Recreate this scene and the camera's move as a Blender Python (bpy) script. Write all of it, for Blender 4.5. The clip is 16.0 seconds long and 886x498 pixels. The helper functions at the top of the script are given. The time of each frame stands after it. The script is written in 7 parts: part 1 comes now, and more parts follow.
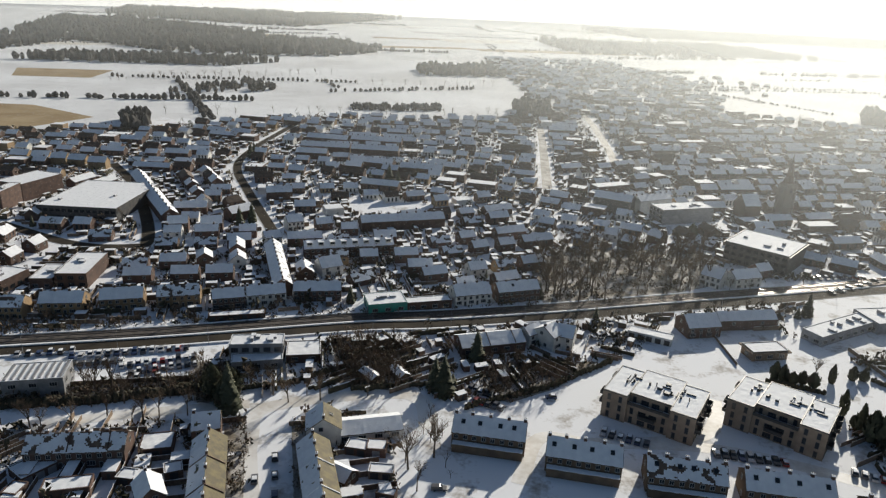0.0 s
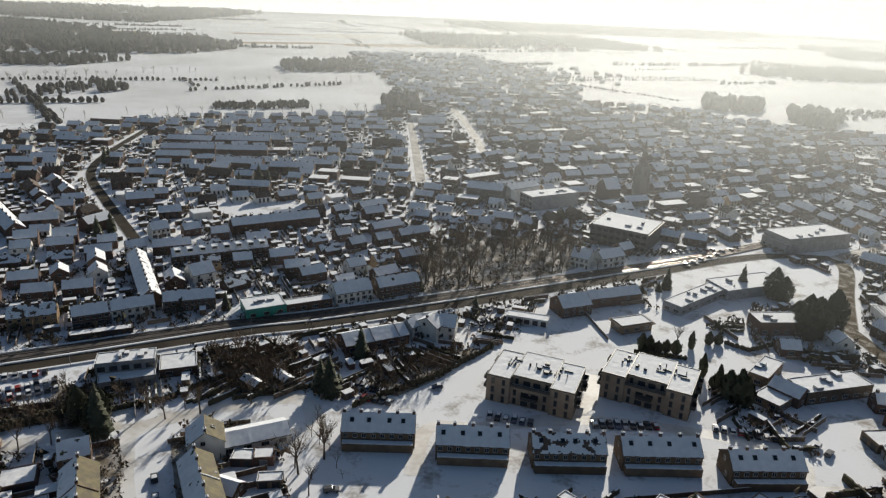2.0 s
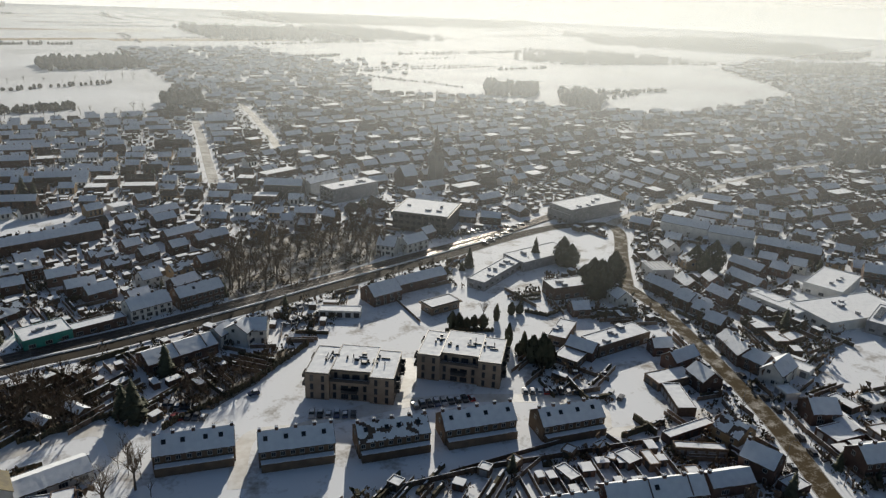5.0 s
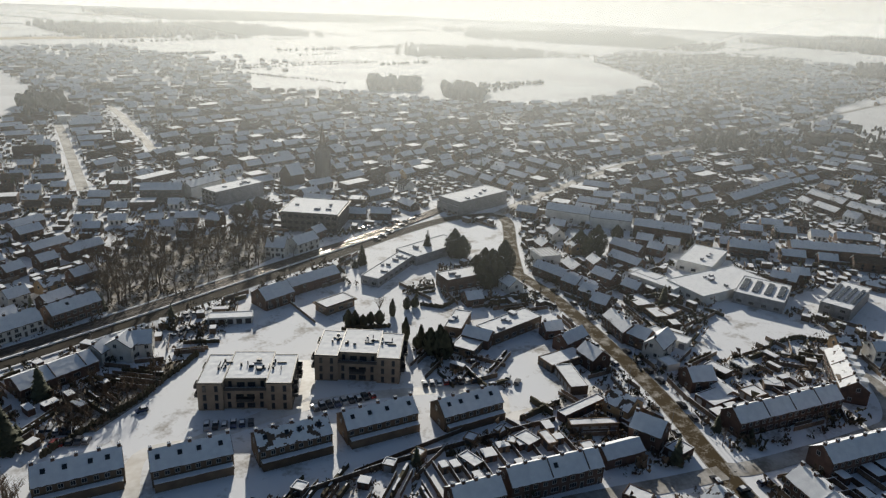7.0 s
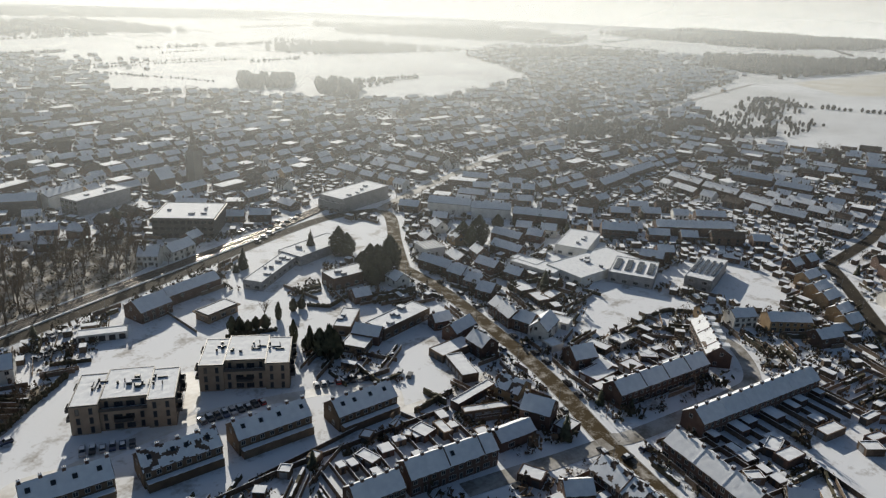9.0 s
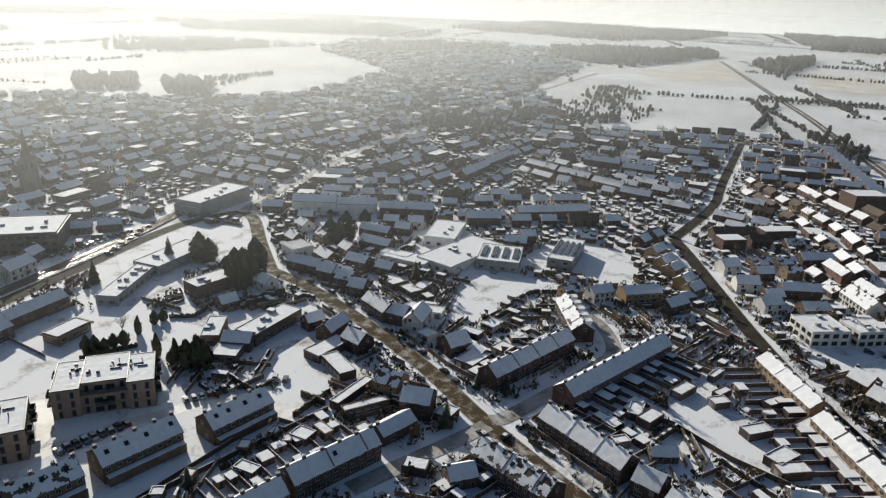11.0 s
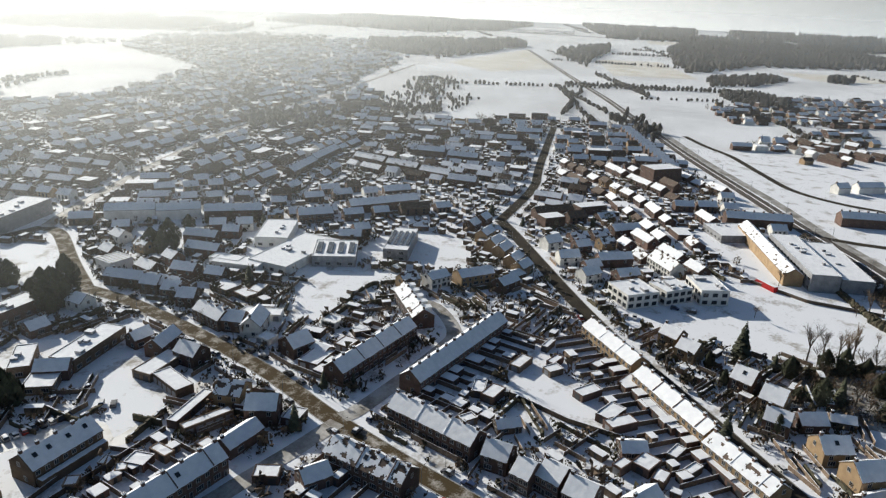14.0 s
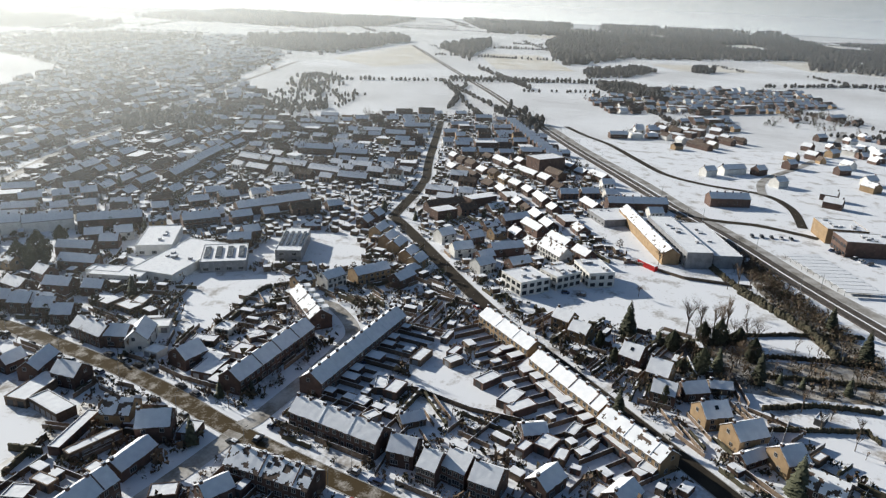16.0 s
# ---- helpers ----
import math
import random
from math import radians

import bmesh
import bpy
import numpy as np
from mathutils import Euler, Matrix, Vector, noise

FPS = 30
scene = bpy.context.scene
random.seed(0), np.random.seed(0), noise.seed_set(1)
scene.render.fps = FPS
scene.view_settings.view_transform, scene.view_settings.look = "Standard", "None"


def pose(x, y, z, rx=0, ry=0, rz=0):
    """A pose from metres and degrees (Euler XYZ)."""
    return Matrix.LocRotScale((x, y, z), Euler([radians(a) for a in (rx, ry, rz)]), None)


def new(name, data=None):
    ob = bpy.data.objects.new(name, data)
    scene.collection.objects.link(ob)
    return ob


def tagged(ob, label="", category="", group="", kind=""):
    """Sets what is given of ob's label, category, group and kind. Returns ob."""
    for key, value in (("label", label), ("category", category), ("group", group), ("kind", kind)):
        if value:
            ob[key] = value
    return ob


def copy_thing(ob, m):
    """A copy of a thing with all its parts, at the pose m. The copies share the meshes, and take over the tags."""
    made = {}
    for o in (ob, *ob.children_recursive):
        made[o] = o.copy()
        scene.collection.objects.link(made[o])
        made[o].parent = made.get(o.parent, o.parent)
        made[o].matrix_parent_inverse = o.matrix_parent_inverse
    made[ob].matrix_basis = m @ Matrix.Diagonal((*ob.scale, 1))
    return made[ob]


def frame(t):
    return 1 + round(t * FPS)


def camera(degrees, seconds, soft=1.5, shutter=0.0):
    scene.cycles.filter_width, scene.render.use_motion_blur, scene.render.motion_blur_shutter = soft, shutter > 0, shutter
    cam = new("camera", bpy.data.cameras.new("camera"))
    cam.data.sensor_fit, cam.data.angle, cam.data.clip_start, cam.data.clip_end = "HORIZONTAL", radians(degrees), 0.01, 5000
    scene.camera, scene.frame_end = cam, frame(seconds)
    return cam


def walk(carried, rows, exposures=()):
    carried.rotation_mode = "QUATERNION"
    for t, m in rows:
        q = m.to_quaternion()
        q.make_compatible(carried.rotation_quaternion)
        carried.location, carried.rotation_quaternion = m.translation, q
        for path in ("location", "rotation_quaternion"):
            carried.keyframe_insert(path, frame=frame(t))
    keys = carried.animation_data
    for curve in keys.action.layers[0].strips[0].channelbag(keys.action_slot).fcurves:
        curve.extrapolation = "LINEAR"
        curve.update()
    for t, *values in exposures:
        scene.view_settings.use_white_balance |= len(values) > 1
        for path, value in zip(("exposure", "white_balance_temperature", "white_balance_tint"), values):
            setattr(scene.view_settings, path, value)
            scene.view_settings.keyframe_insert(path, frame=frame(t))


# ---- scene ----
cam = camera(64.86, 16.0, soft=1.3)
PATH = [
    (0.0, pose(0, 0, 125, 70.16, -2.27, 1.45)),
    (0.5, pose(0, 0, 125, 70.16, -2.27, -1.43)),
    (1.0, pose(0, 0, 125, 70.16, -2.27, -4.45)),
    (1.5, pose(0, 0, 125, 70.16, -2.27, -6.89)),
    (2.0, pose(0, 0, 125, 70.16, -2.27, -9.19)),
    (2.5, pose(0, 0, 125, 70.16, -2.27, -12.12)),
    (3.0, pose(0, 0, 125, 70.16, -2.27, -15.34)),
    (3.5, pose(0, 0, 125, 70.16, -2.27, -18.64)),
    (4.0, pose(0, 0, 125, 70.16, -2.27, -21.31)),
    (6.5, pose(0, 0, 125, 70.16, -2.27, -32.99)),
    (7.0, pose(0, 0, 125, 70.16, -2.27, -35.43)),
    (7.5, pose(0, 0, 125, 70.16, -2.27, -37.86)),
    (8.0, pose(0, 0, 125, 70.16, -2.27, -40.26)),
    (8.5, pose(0, 0, 125, 70.16, -2.27, -42.70)),
    (9.0, pose(0, 0, 125, 70.16, -2.27, -45.47)),
    (9.5, pose(0, 0, 125, 70.16, -2.27, -48.35)),
    (12.0, pose(0, 0, 125, 70.16, -2.27, -61.98)),
    (12.5, pose(0, 0, 125, 70.16, -2.27, -64.29)),
    (13.0, pose(0, 0, 125, 70.16, -2.27, -66.60)),
    (13.5, pose(0, 0, 125, 70.16, -2.27, -68.89)),
    (14.0, pose(0, 0, 125, 70.16, -2.27, -71.17)),
    (14.5, pose(0, 0, 125, 70.16, -2.27, -73.47)),
    (15.0, pose(0, 0, 125, 70.16, -2.27, -75.76)),
    (15.5, pose(0, 0, 125, 70.16, -2.27, -78.08)),
    (16.0, pose(0, 0, 125, 70.16, -2.27, -80.36)),
]
EXPOSURES = ((0.0, 0.13, 6400), (4.0, -0.15, 6400), (8.0, -0.12, 6350), (12.0, 0.16, 6250), (16.0, 0.34, 6100))
SKY = 0.058
SUN = 5.0
# emission strength of the far haze ring
HAZE = 0.22
# translucent haze rings: radius, opacity, top, share of opacity away from the sun
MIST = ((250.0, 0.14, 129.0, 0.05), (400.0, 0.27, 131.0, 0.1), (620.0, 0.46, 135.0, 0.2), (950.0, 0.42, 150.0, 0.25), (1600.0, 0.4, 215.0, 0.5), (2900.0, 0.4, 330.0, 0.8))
walk(cam, PATH, [(t, e, k, 7) for t, e, k in EXPOSURES])

# ---- sky and sun ----
SUN_AZ = 63.0     # degrees from +x towards +y
SUN_EL = 21.0
world = bpy.data.worlds.new("winter_sky")
scene.world = world
world.use_nodes = True
wn = world.node_tree.nodes
wl = world.node_tree.links
sky = wn.new("ShaderNodeTexSky")
sky.sky_type = "NISHITA"
sky.sun_disc = False
sky.sun_elevation = radians(SUN_EL)
sky.sun_rotation = radians(90.0 - SUN_AZ)
sky.air_density, sky.dust_density, sky.ozone_density = 1.0, 1.0, 2.0
wn["Background"].inputs["Strength"].default_value = SKY
wl.new(sky.outputs["Color"], wn["Background"].inputs["Color"])
sun = new("sun", bpy.data.lights.new("sun", "SUN"))
sun.data.energy, sun.data.angle, sun.data.color = SUN, radians(0.9), (1.0, 0.915, 0.79)
S = Vector((math.cos(radians(SUN_EL)) * math.cos(radians(SUN_AZ)), math.cos(radians(SUN_EL)) * math.sin(radians(SUN_AZ)), math.sin(radians(SUN_EL))))
sun.matrix_world = Matrix.Translation(S * 800) @ S.to_track_quat("Z", "Y").to_matrix().to_4x4()


# ---- materials ----
def material(name, base, other, scale=1.0, rough=0.8, fine=12.0, bump=0.3, metal=0.0, spec=0.3, mix=(0.35, 0.65), per_object=0.0):
    """Two colours mixed by a coarse noise, broken by a fine one, with fine relief."""
    m = bpy.data.materials.new(name)
    m.use_nodes = True
    n, l = m.node_tree.nodes, m.node_tree.links
    bsdf = n["Principled BSDF"]
    tc = n.new("ShaderNodeTexCoord")
    a = n.new("ShaderNodeTexNoise")
    a.inputs["Scale"].default_value, a.inputs["Detail"].default_value = scale, 4
    b = n.new("ShaderNodeTexNoise")
    b.inputs["Scale"].default_value, b.inputs["Detail"].default_value = fine, 3
    for node in (a, b):
        l.new(tc.outputs["Object"], node.inputs["Vector"])
    add = n.new("ShaderNodeMath")
    add.operation = "MULTIPLY_ADD"
    l.new(b.outputs["Fac"], add.inputs[0])
    add.inputs[1].default_value = 0.35
    l.new(a.outputs["Fac"], add.inputs[2])
    ramp = n.new("ShaderNodeMapRange")
    ramp.inputs["From Min"].default_value, ramp.inputs["From Max"].default_value = mix[0] + 0.17, mix[1] + 0.17
    l.new(add.outputs[0], ramp.inputs["Value"])
    mx = n.new("ShaderNodeMix")
    mx.data_type = "RGBA"
    mx.inputs[6].default_value, mx.inputs[7].default_value = (*base, 1), (*other, 1)
    l.new(ramp.outputs[0], mx.inputs[0])
    out = mx.outputs[2]
    if per_object:
        info = n.new("ShaderNodeObjectInfo")
        hsv = n.new("ShaderNodeHueSaturation")
        mr = n.new("ShaderNodeMapRange")
        mr.inputs["To Min"].default_value, mr.inputs["To Max"].default_value = 1 - per_object, 1 + per_object
        l.new(info.outputs["Random"], mr.inputs["Value"])
        l.new(mr.outputs[0], hsv.inputs["Value"])
        l.new(out, hsv.inputs["Color"])
        out = hsv.outputs[0]
    l.new(out, bsdf.inputs["Base Color"])
    bsdf.inputs["Roughness"].default_value, bsdf.inputs["Metallic"].default_value = rough, metal
    bsdf.inputs["Specular IOR Level"].default_value = spec
    if bump:
        bp = n.new("ShaderNodeBump")
        bp.inputs["Strength"].default_value, bp.inputs["Distance"].default_value = bump, 0.05
        l.new(b.outputs["Fac"], bp.inputs["Height"])
        l.new(bp.outputs[0], bsdf.inputs["Normal"])
    return m


SNOW = material("snow", (0.86, 0.87, 0.89), (0.76, 0.77, 0.8), 0.5, 0.8, 5, 0.4, spec=0.15)
GROUND = material("trodden_snow", (0.82, 0.83, 0.86), (0.34, 0.31, 0.28), 0.09, 0.8, 0.7, 0.8, spec=0.12, mix=(0.55, 0.75))
BRICK = material("dark_brick", (0.08, 0.052, 0.043), (0.13, 0.082, 0.064), 0.4, 0.85, 9, 0.5, per_object=0.3)
YELLOW = material("buff_brick", (0.32, 0.225, 0.13), (0.24, 0.165, 0.095), 0.4, 0.85, 9, 0.5, per_object=0.2)
WHITE = material("white_render", (0.75, 0.73, 0.69), (0.6, 0.58, 0.54), 0.3, 0.8, 6, 0.2, per_object=0.08)
DARK = material("dark_cladding", (0.06, 0.06, 0.065), (0.1, 0.095, 0.09), 0.5, 0.6, 7, 0.2)
PANEL = material("grey_panel", (0.3, 0.3, 0.31), (0.2, 0.2, 0.21), 0.4, 0.6, 6, 0.2, per_object=0.15)
TEAL = material("teal_panel", (0.05, 0.3, 0.24), (0.04, 0.22, 0.18), 0.5, 0.5, 6, 0.1)
WOOD = material("weathered_wood", (0.12, 0.085, 0.06), (0.2, 0.15, 0.11), 1.2, 0.85, 20, 0.5, per_object=0.35)
TAN = material("tan_brick", (0.17, 0.12, 0.08), (0.12, 0.085, 0.06), 0.4, 0.85, 9, 0.5, per_object=0.2)
STONE = material("dark_stone", (0.12, 0.11, 0.1), (0.18, 0.165, 0.15), 0.5, 0.85, 6, 0.4)
SAND = material("sand_brick", (0.30, 0.24, 0.185), (0.23, 0.18, 0.14), 0.4, 0.85, 8, 0.4)
TILE = material("roof_tile", (0.075, 0.055, 0.045), (0.13, 0.09, 0.065), 0.6, 0.75, 10, 0.6, per_object=0.25)
OLIVE = material("mossy_tile", (0.16, 0.13, 0.06), (0.09, 0.075, 0.045), 0.6, 0.75, 10, 0.6)
GLASS = material("window_glass", (0.02, 0.024, 0.03), (0.03, 0.034, 0.04), 1, 0.08, 5, 0.0, spec=0.6)
FRAME = material("window_frame", (0.42, 0.41, 0.39), (0.3, 0.29, 0.28), 1, 0.5, 8, 0.0)
DARKFRAME = material("dark_frame", (0.04, 0.04, 0.042), (0.06, 0.06, 0.06), 1, 0.5, 8, 0.0)
ASPHALT = material("wet_asphalt", (0.05, 0.04, 0.028), (0.10, 0.075, 0.045), 0.12, 0.85, 1.2, 0.3, spec=0.06)
DARKROAD = material("dark_asphalt", (0.035, 0.03, 0.025), (0.06, 0.05, 0.038), 0.12, 0.85, 1.2, 0.3, spec=0.06)
SALTED = material("salted_road", (0.075, 0.055, 0.03), (0.5, 0.47, 0.43), 0.22, 0.85, 1.6, 0.3, spec=0.06, mix=(0.5, 0.78))
SLUSH = material("slushy_road", (0.5, 0.48, 0.46), (0.2, 0.18, 0.15), 0.12, 0.6, 0.9, 0.4)
KERB = material("kerb_stone", (0.4, 0.39, 0.37), (0.28, 0.27, 0.26), 0.8, 0.8, 9, 0.3)
BALLAST = material("ballast", (0.055, 0.046, 0.04), (0.11, 0.095, 0.085), 0.5, 0.9, 4, 0.6)
STEEL = material("rail_steel", (0.25, 0.22, 0.2), (0.18, 0.15, 0.13), 1, 0.35, 5, 0.1, metal=1.0)
BARK = material("bark", (0.09, 0.07, 0.055), (0.14, 0.11, 0.085), 2, 0.9, 15, 0.5, per_object=0.3)
TWIG = material("twigs", (0.11, 0.08, 0.055), (0.16, 0.115, 0.08), 0.6, 0.9, 8, 0.0, per_object=0.3)
NEEDLE = material("needles", (0.055, 0.06, 0.038), (0.1, 0.1, 0.062), 0.8, 0.85, 8, 0.4, per_object=0.3)
HEDGE = material("hedge", (0.045, 0.045, 0.028), (0.085, 0.07, 0.045), 0.8, 0.9, 6, 0.6, per_object=0.3)
FARWOOD = material("far_wood", (0.05, 0.045, 0.042), (0.08, 0.072, 0.065), 0.02, 0.95, 0.3, 0.0)
BROWNFIELD = material("stubble", (0.26, 0.18, 0.09), (0.36, 0.27, 0.15), 0.03, 0.9, 0.6, 0.3)
PALEFIELD = material("frosted_stubble", (0.6, 0.55, 0.46), (0.74, 0.72, 0.68), 0.02, 0.8, 0.4, 0.3)
LITTER = material("leaf_litter", (0.2, 0.17, 0.13), (0.5, 0.48, 0.46), 0.15, 0.9, 1.5, 0.5, mix=(0.4, 0.65))
FIELD = material("field_snow", (0.8, 0.81, 0.83), (0.62, 0.62, 0.63), 0.006, 0.8, 0.05, 0.2, spec=0.1)
RUBBER = material("rubber", (0.02, 0.02, 0.02), (0.03, 0.03, 0.03), 2, 0.8, 8, 0.0)
RED = material("red_paint", (0.5, 0.03, 0.03), (0.4, 0.025, 0.025), 1, 0.4, 6, 0.0)
PAINTS = [material("car_paint_" + c, v, tuple(0.8 * q for q in v), 1, 0.3, 6, 0.0, spec=0.6)
          for c, v in (("black", (0.02, 0.02, 0.022)), ("grey", (0.1, 0.1, 0.11)), ("silver", (0.4, 0.4, 0.42)), ("blue", (0.03, 0.05, 0.12)), ("white", (0.7, 0.7, 0.7)), ("red", (0.3, 0.03, 0.02)))]
WALLS = {"brick": BRICK, "yellow": YELLOW, "white": WHITE, "dark": DARK, "panel": PANEL, "teal": TEAL, "wood": WOOD, "sand": SAND, "tan": TAN}
WALL_WORDS = {"brick": "dark red brick", "yellow": "buff brick", "white": "white rendered", "dark": "dark clad", "panel": "grey panelled", "teal": "teal panelled", "wood": "weathered timber", "sand": "sand-coloured brick", "tan": "tan brown brick"}


# ---- mesh building ----
class Build:
    """Gathers faces of boxes, prisms and sheets, and makes one mesh of them."""

    def __init__(self):
        self.v, self.f, self.m = [], [], []

    def face(self, pts, mat=0):
        i = len(self.v)
        self.v.extend(tuple(p) for p in pts)
        self.f.append(tuple(range(i, i + len(pts))))
        self.m.append(mat)

    def solid(self, bottom, top, mat=0, cap=None):
        """A closed prism from two rings of equal length, counted anticlockwise from above."""
        n, i = len(bottom), len(self.v)
        self.v.extend(tuple(p) for p in bottom)
        self.v.extend(tuple(p) for p in top)
        for k in range(n):
            self.f.append((i + k, i + (k + 1) % n, i + n + (k + 1) % n, i + n + k))
            self.m.append(mat)
        self.f.append(tuple(i + n + k for k in range(n)))
        self.m.append(mat if cap is None else cap)
        self.f.append(tuple(i + k for k in reversed(range(n))))
        self.m.append(mat)

    def box(self, x0, y0, z0, x1, y1, z1, mat=0, cap=None, inset=0.0):
        lo = [(x0, y0, z0), (x1, y0, z0), (x1, y1, z0), (x0, y1, z0)]
        s = inset
        hi = [(x0 + s, y0 + s, z1), (x1 - s, y0 + s, z1), (x1 - s, y1 - s, z1), (x0 + s, y1 - s, z1)]
        self.solid(lo, hi, mat, cap)

    def tube(self, a, b, ra, rb, sides=5, mat=0):
        a, b = Vector(a), Vector(b)
        d = (b - a).normalized()
        u = d.orthogonal().normalized()
        w = d.cross(u)
        ring = [(math.cos(k * 2 * math.pi / sides), math.sin(k * 2 * math.pi / sides)) for k in range(sides)]
        self.solid([a + (u * c + w * s) * ra for c, s in ring], [b + (u * c + w * s) * rb for c, s in ring], mat)

    def mesh(self, name, *mats):
        me = bpy.data.meshes.new(name)
        me.from_pydata(self.v, [], self.f)
        for m in mats:
            me.materials.append(m)
        if len(mats) > 1:
            me.polygons.foreach_set("material_index", self.m)
        me.update()
        return me


def part(name, mesh, parent, m=None, label=""):
    ob = new(name, mesh)
    ob.parent = parent
    if m is not None:
        ob.matrix_basis = m
    if label:
        ob["label"] = label
    return ob


def thing(name, m, label, category, group="", kind=""):
    ob = new(name)
    ob.matrix_basis = m
    return tagged(ob, label, category, group, kind)


# footprints already taken: x, y, radius
TAKEN = []
ANGLES = []


def take(x, y, ang, length, width):
    u = (math.cos(radians(ang)), math.sin(radians(ang)))
    n = max(1, int(length / width + 0.5))
    for k in range(n):
        s = (k + 0.5) / n * length - length / 2
        TAKEN.append((x + u[0] * s, y + u[1] * s, 0.55 * max(width, length / n)))
    ANGLES.append((x, y, ang))


# ---- ground ----
def sheet(name, points, z, mat, label, category, kind="structure"):
    b = Build()
    b.face([(x, y, z) for x, y in points])
    return tagged(new(name, b.mesh(name, mat)), label, category, kind=kind)


def ground_mesh():
    b = Build()
    edges = [-9000, -5000, -2500, -1300, -700, -300, 0, 300, 700, 1300, 2500, 5000, 9000]
    for i in range(12):
        for j in range(12):
            b.face([(edges[i], edges[j], 0), (edges[i + 1], edges[j], 0), (edges[i + 1], edges[j + 1], 0), (edges[i], edges[j + 1], 0)], 0 if -400 <= edges[i] < 700 and -300 <= edges[j] < 700 else 1)
    return b.mesh("ground", GROUND, FIELD)


tagged(new("ground", ground_mesh()), "snow-covered trodden ground between houses and fields", "ground", kind="structure")


def ribbon(points, width, z, b, mat=0, thick=0.0):
    """A strip of given width along a polyline, rounded at the bends."""
    P = [Vector((x, y)) for x, y in points]
    fine = []
    for i in range(len(P) - 1):
        p0, p1, p2, p3 = P[max(i - 1, 0)], P[i], P[i + 1], P[min(i + 2, len(P) - 1)]
        for k in range(10):
            t = k / 10
            fine.append(0.5 * ((2 * p1) + (p2 - p0) * t + (2 * p0 - 5 * p1 + 4 * p2 - p3) * t * t + (3 * p1 - p0 - 3 * p2 + p3) * t ** 3))
    fine.append(P[-1])
    rows = []
    for i, p in enumerate(fine):
        d = (fine[min(i + 1, len(fine) - 1)] - fine[max(i - 1, 0)]).normalized()
        n = Vector((-d.y, d.x)) * width / 2
        rows.append((p + n, p - n))
    for (a, c), (d, e) in zip(rows, rows[1:]):
        if thick:
            b.solid([(a.x, a.y, z - thick), (c.x, c.y, z - thick), (e.x, e.y, z - thick), (d.x, d.y, z - thick)], [(a.x, a.y, z), (c.x, c.y, z), (e.x, e.y, z), (d.x, d.y, z)], mat)
        else:
            b.face([(a.x, a.y, z), (c.x, c.y, z), (e.x, e.y, z), (d.x, d.y, z)], mat)
    return fine


ROADS = []


def road(points, width, mat, label, kerbs=True):
    b = Build()
    fine = ribbon(points, width, 0.05 + 0.007 * len(ROADS), b)
    ob = tagged(new("road", b.mesh("road", mat)), label, "road", kind="structure")
    ROADS.append((fine, width))
    if kerbs:
        for s in (-1, 1):
            off = []
            for i, p in enumerate(fine):
                d = (fine[min(i + 1, len(fine) - 1)] - fine[max(i - 1, 0)]).normalized()
                off.append((p.x - d.y * s * (width / 2 + 0.1), p.y + d.x * s * (width / 2 + 0.1)))
            k = Build()
            ribbon(off[::4] + [off[-1]], 0.3, 0.15, k, 0, 0.14)
            tagged(new("kerb", k.mesh("kerb", KERB)), "grey stone kerb along the road", "kerb", kind="structure")
    return ob


MAIN = [(140, 20), (152, 52), (156, 62), (168, 90), (187, 129), (210, 197), (216, 233)]
road(MAIN, 6.6, SALTED, "wet brown asphalt main street between snowy verges")
road([(216, 233), (238, 263), (266, 299), (270, 315)], 7, SALTED, "wet asphalt street at the junction")
road([(271, 314), (338, 339), (497, 384), (670, 411), (1303, 497)], 7, SLUSH, "long straight slushy road leaving town")
BYPASS = [(270, 315), (240, 321), (205, 315), (162, 302), (116, 289), (78, 278), (51, 270), (-4, 256), (-37, 250), (-103, 231), (-160, 217), (-250, 194)]
road(BYPASS, 7.5, DARKROAD, "dark wet road beside the railway")
LANE = [(130, -84), (174, -51), (215, -21), (274, 22), (363, 74), (392, 92)]
road(LANE, 7.2, DARKROAD, "dark cleared street between house rows")
road([(392, 92), (478, 90), (552, 100), (742, 123)], 6.5, DARKROAD, "dark street running between estates")
road([(-246, 356), (-191, 329), (-160, 330), (-158, 340), (-177, 382), (-214, 448), (-252, 500)], 6.5, DARKROAD, "dark curved estate road")
road([(-94, 354), (-134, 440), (-162, 508), (-168, 576), (-161, 689)], 6, DARKROAD, "dark residential street")
road([(67, 482), (83, 663), (89, 742)], 7, SLUSH, "snowy residential street in sun", False)
road([(135, 577), (146, 707), (152, 835)], 7, SLUSH, "snowy street in sun", False)
road([(169, 86), (178, 82), (223, 72), (240, 72), (258, 85), (263, 97)], 6, SLUSH, "slushy side street", False)
road([(166, 86), (149, 91), (134, 96), (118, 101)], 6, SLUSH, "slushy side street to the crossing", False)

road([(760, -10), (716, -28), (689, -43), (665, -54), (608, -72), (562, -89), (537, -115), (520, -151), (486, -161), (440, -155)], 6, DARKROAD, "dark lane along the railway", False)
road([(444, -88), (440, -110), (438, -128), (427, -148), (420, -158)], 6, DARKROAD, "dark ramp to the railway yard", False)
road([(520, -151), (570, -165), (640, -215), (720, -262), (850, -320)], 6, SLUSH, "slushy village street", False)

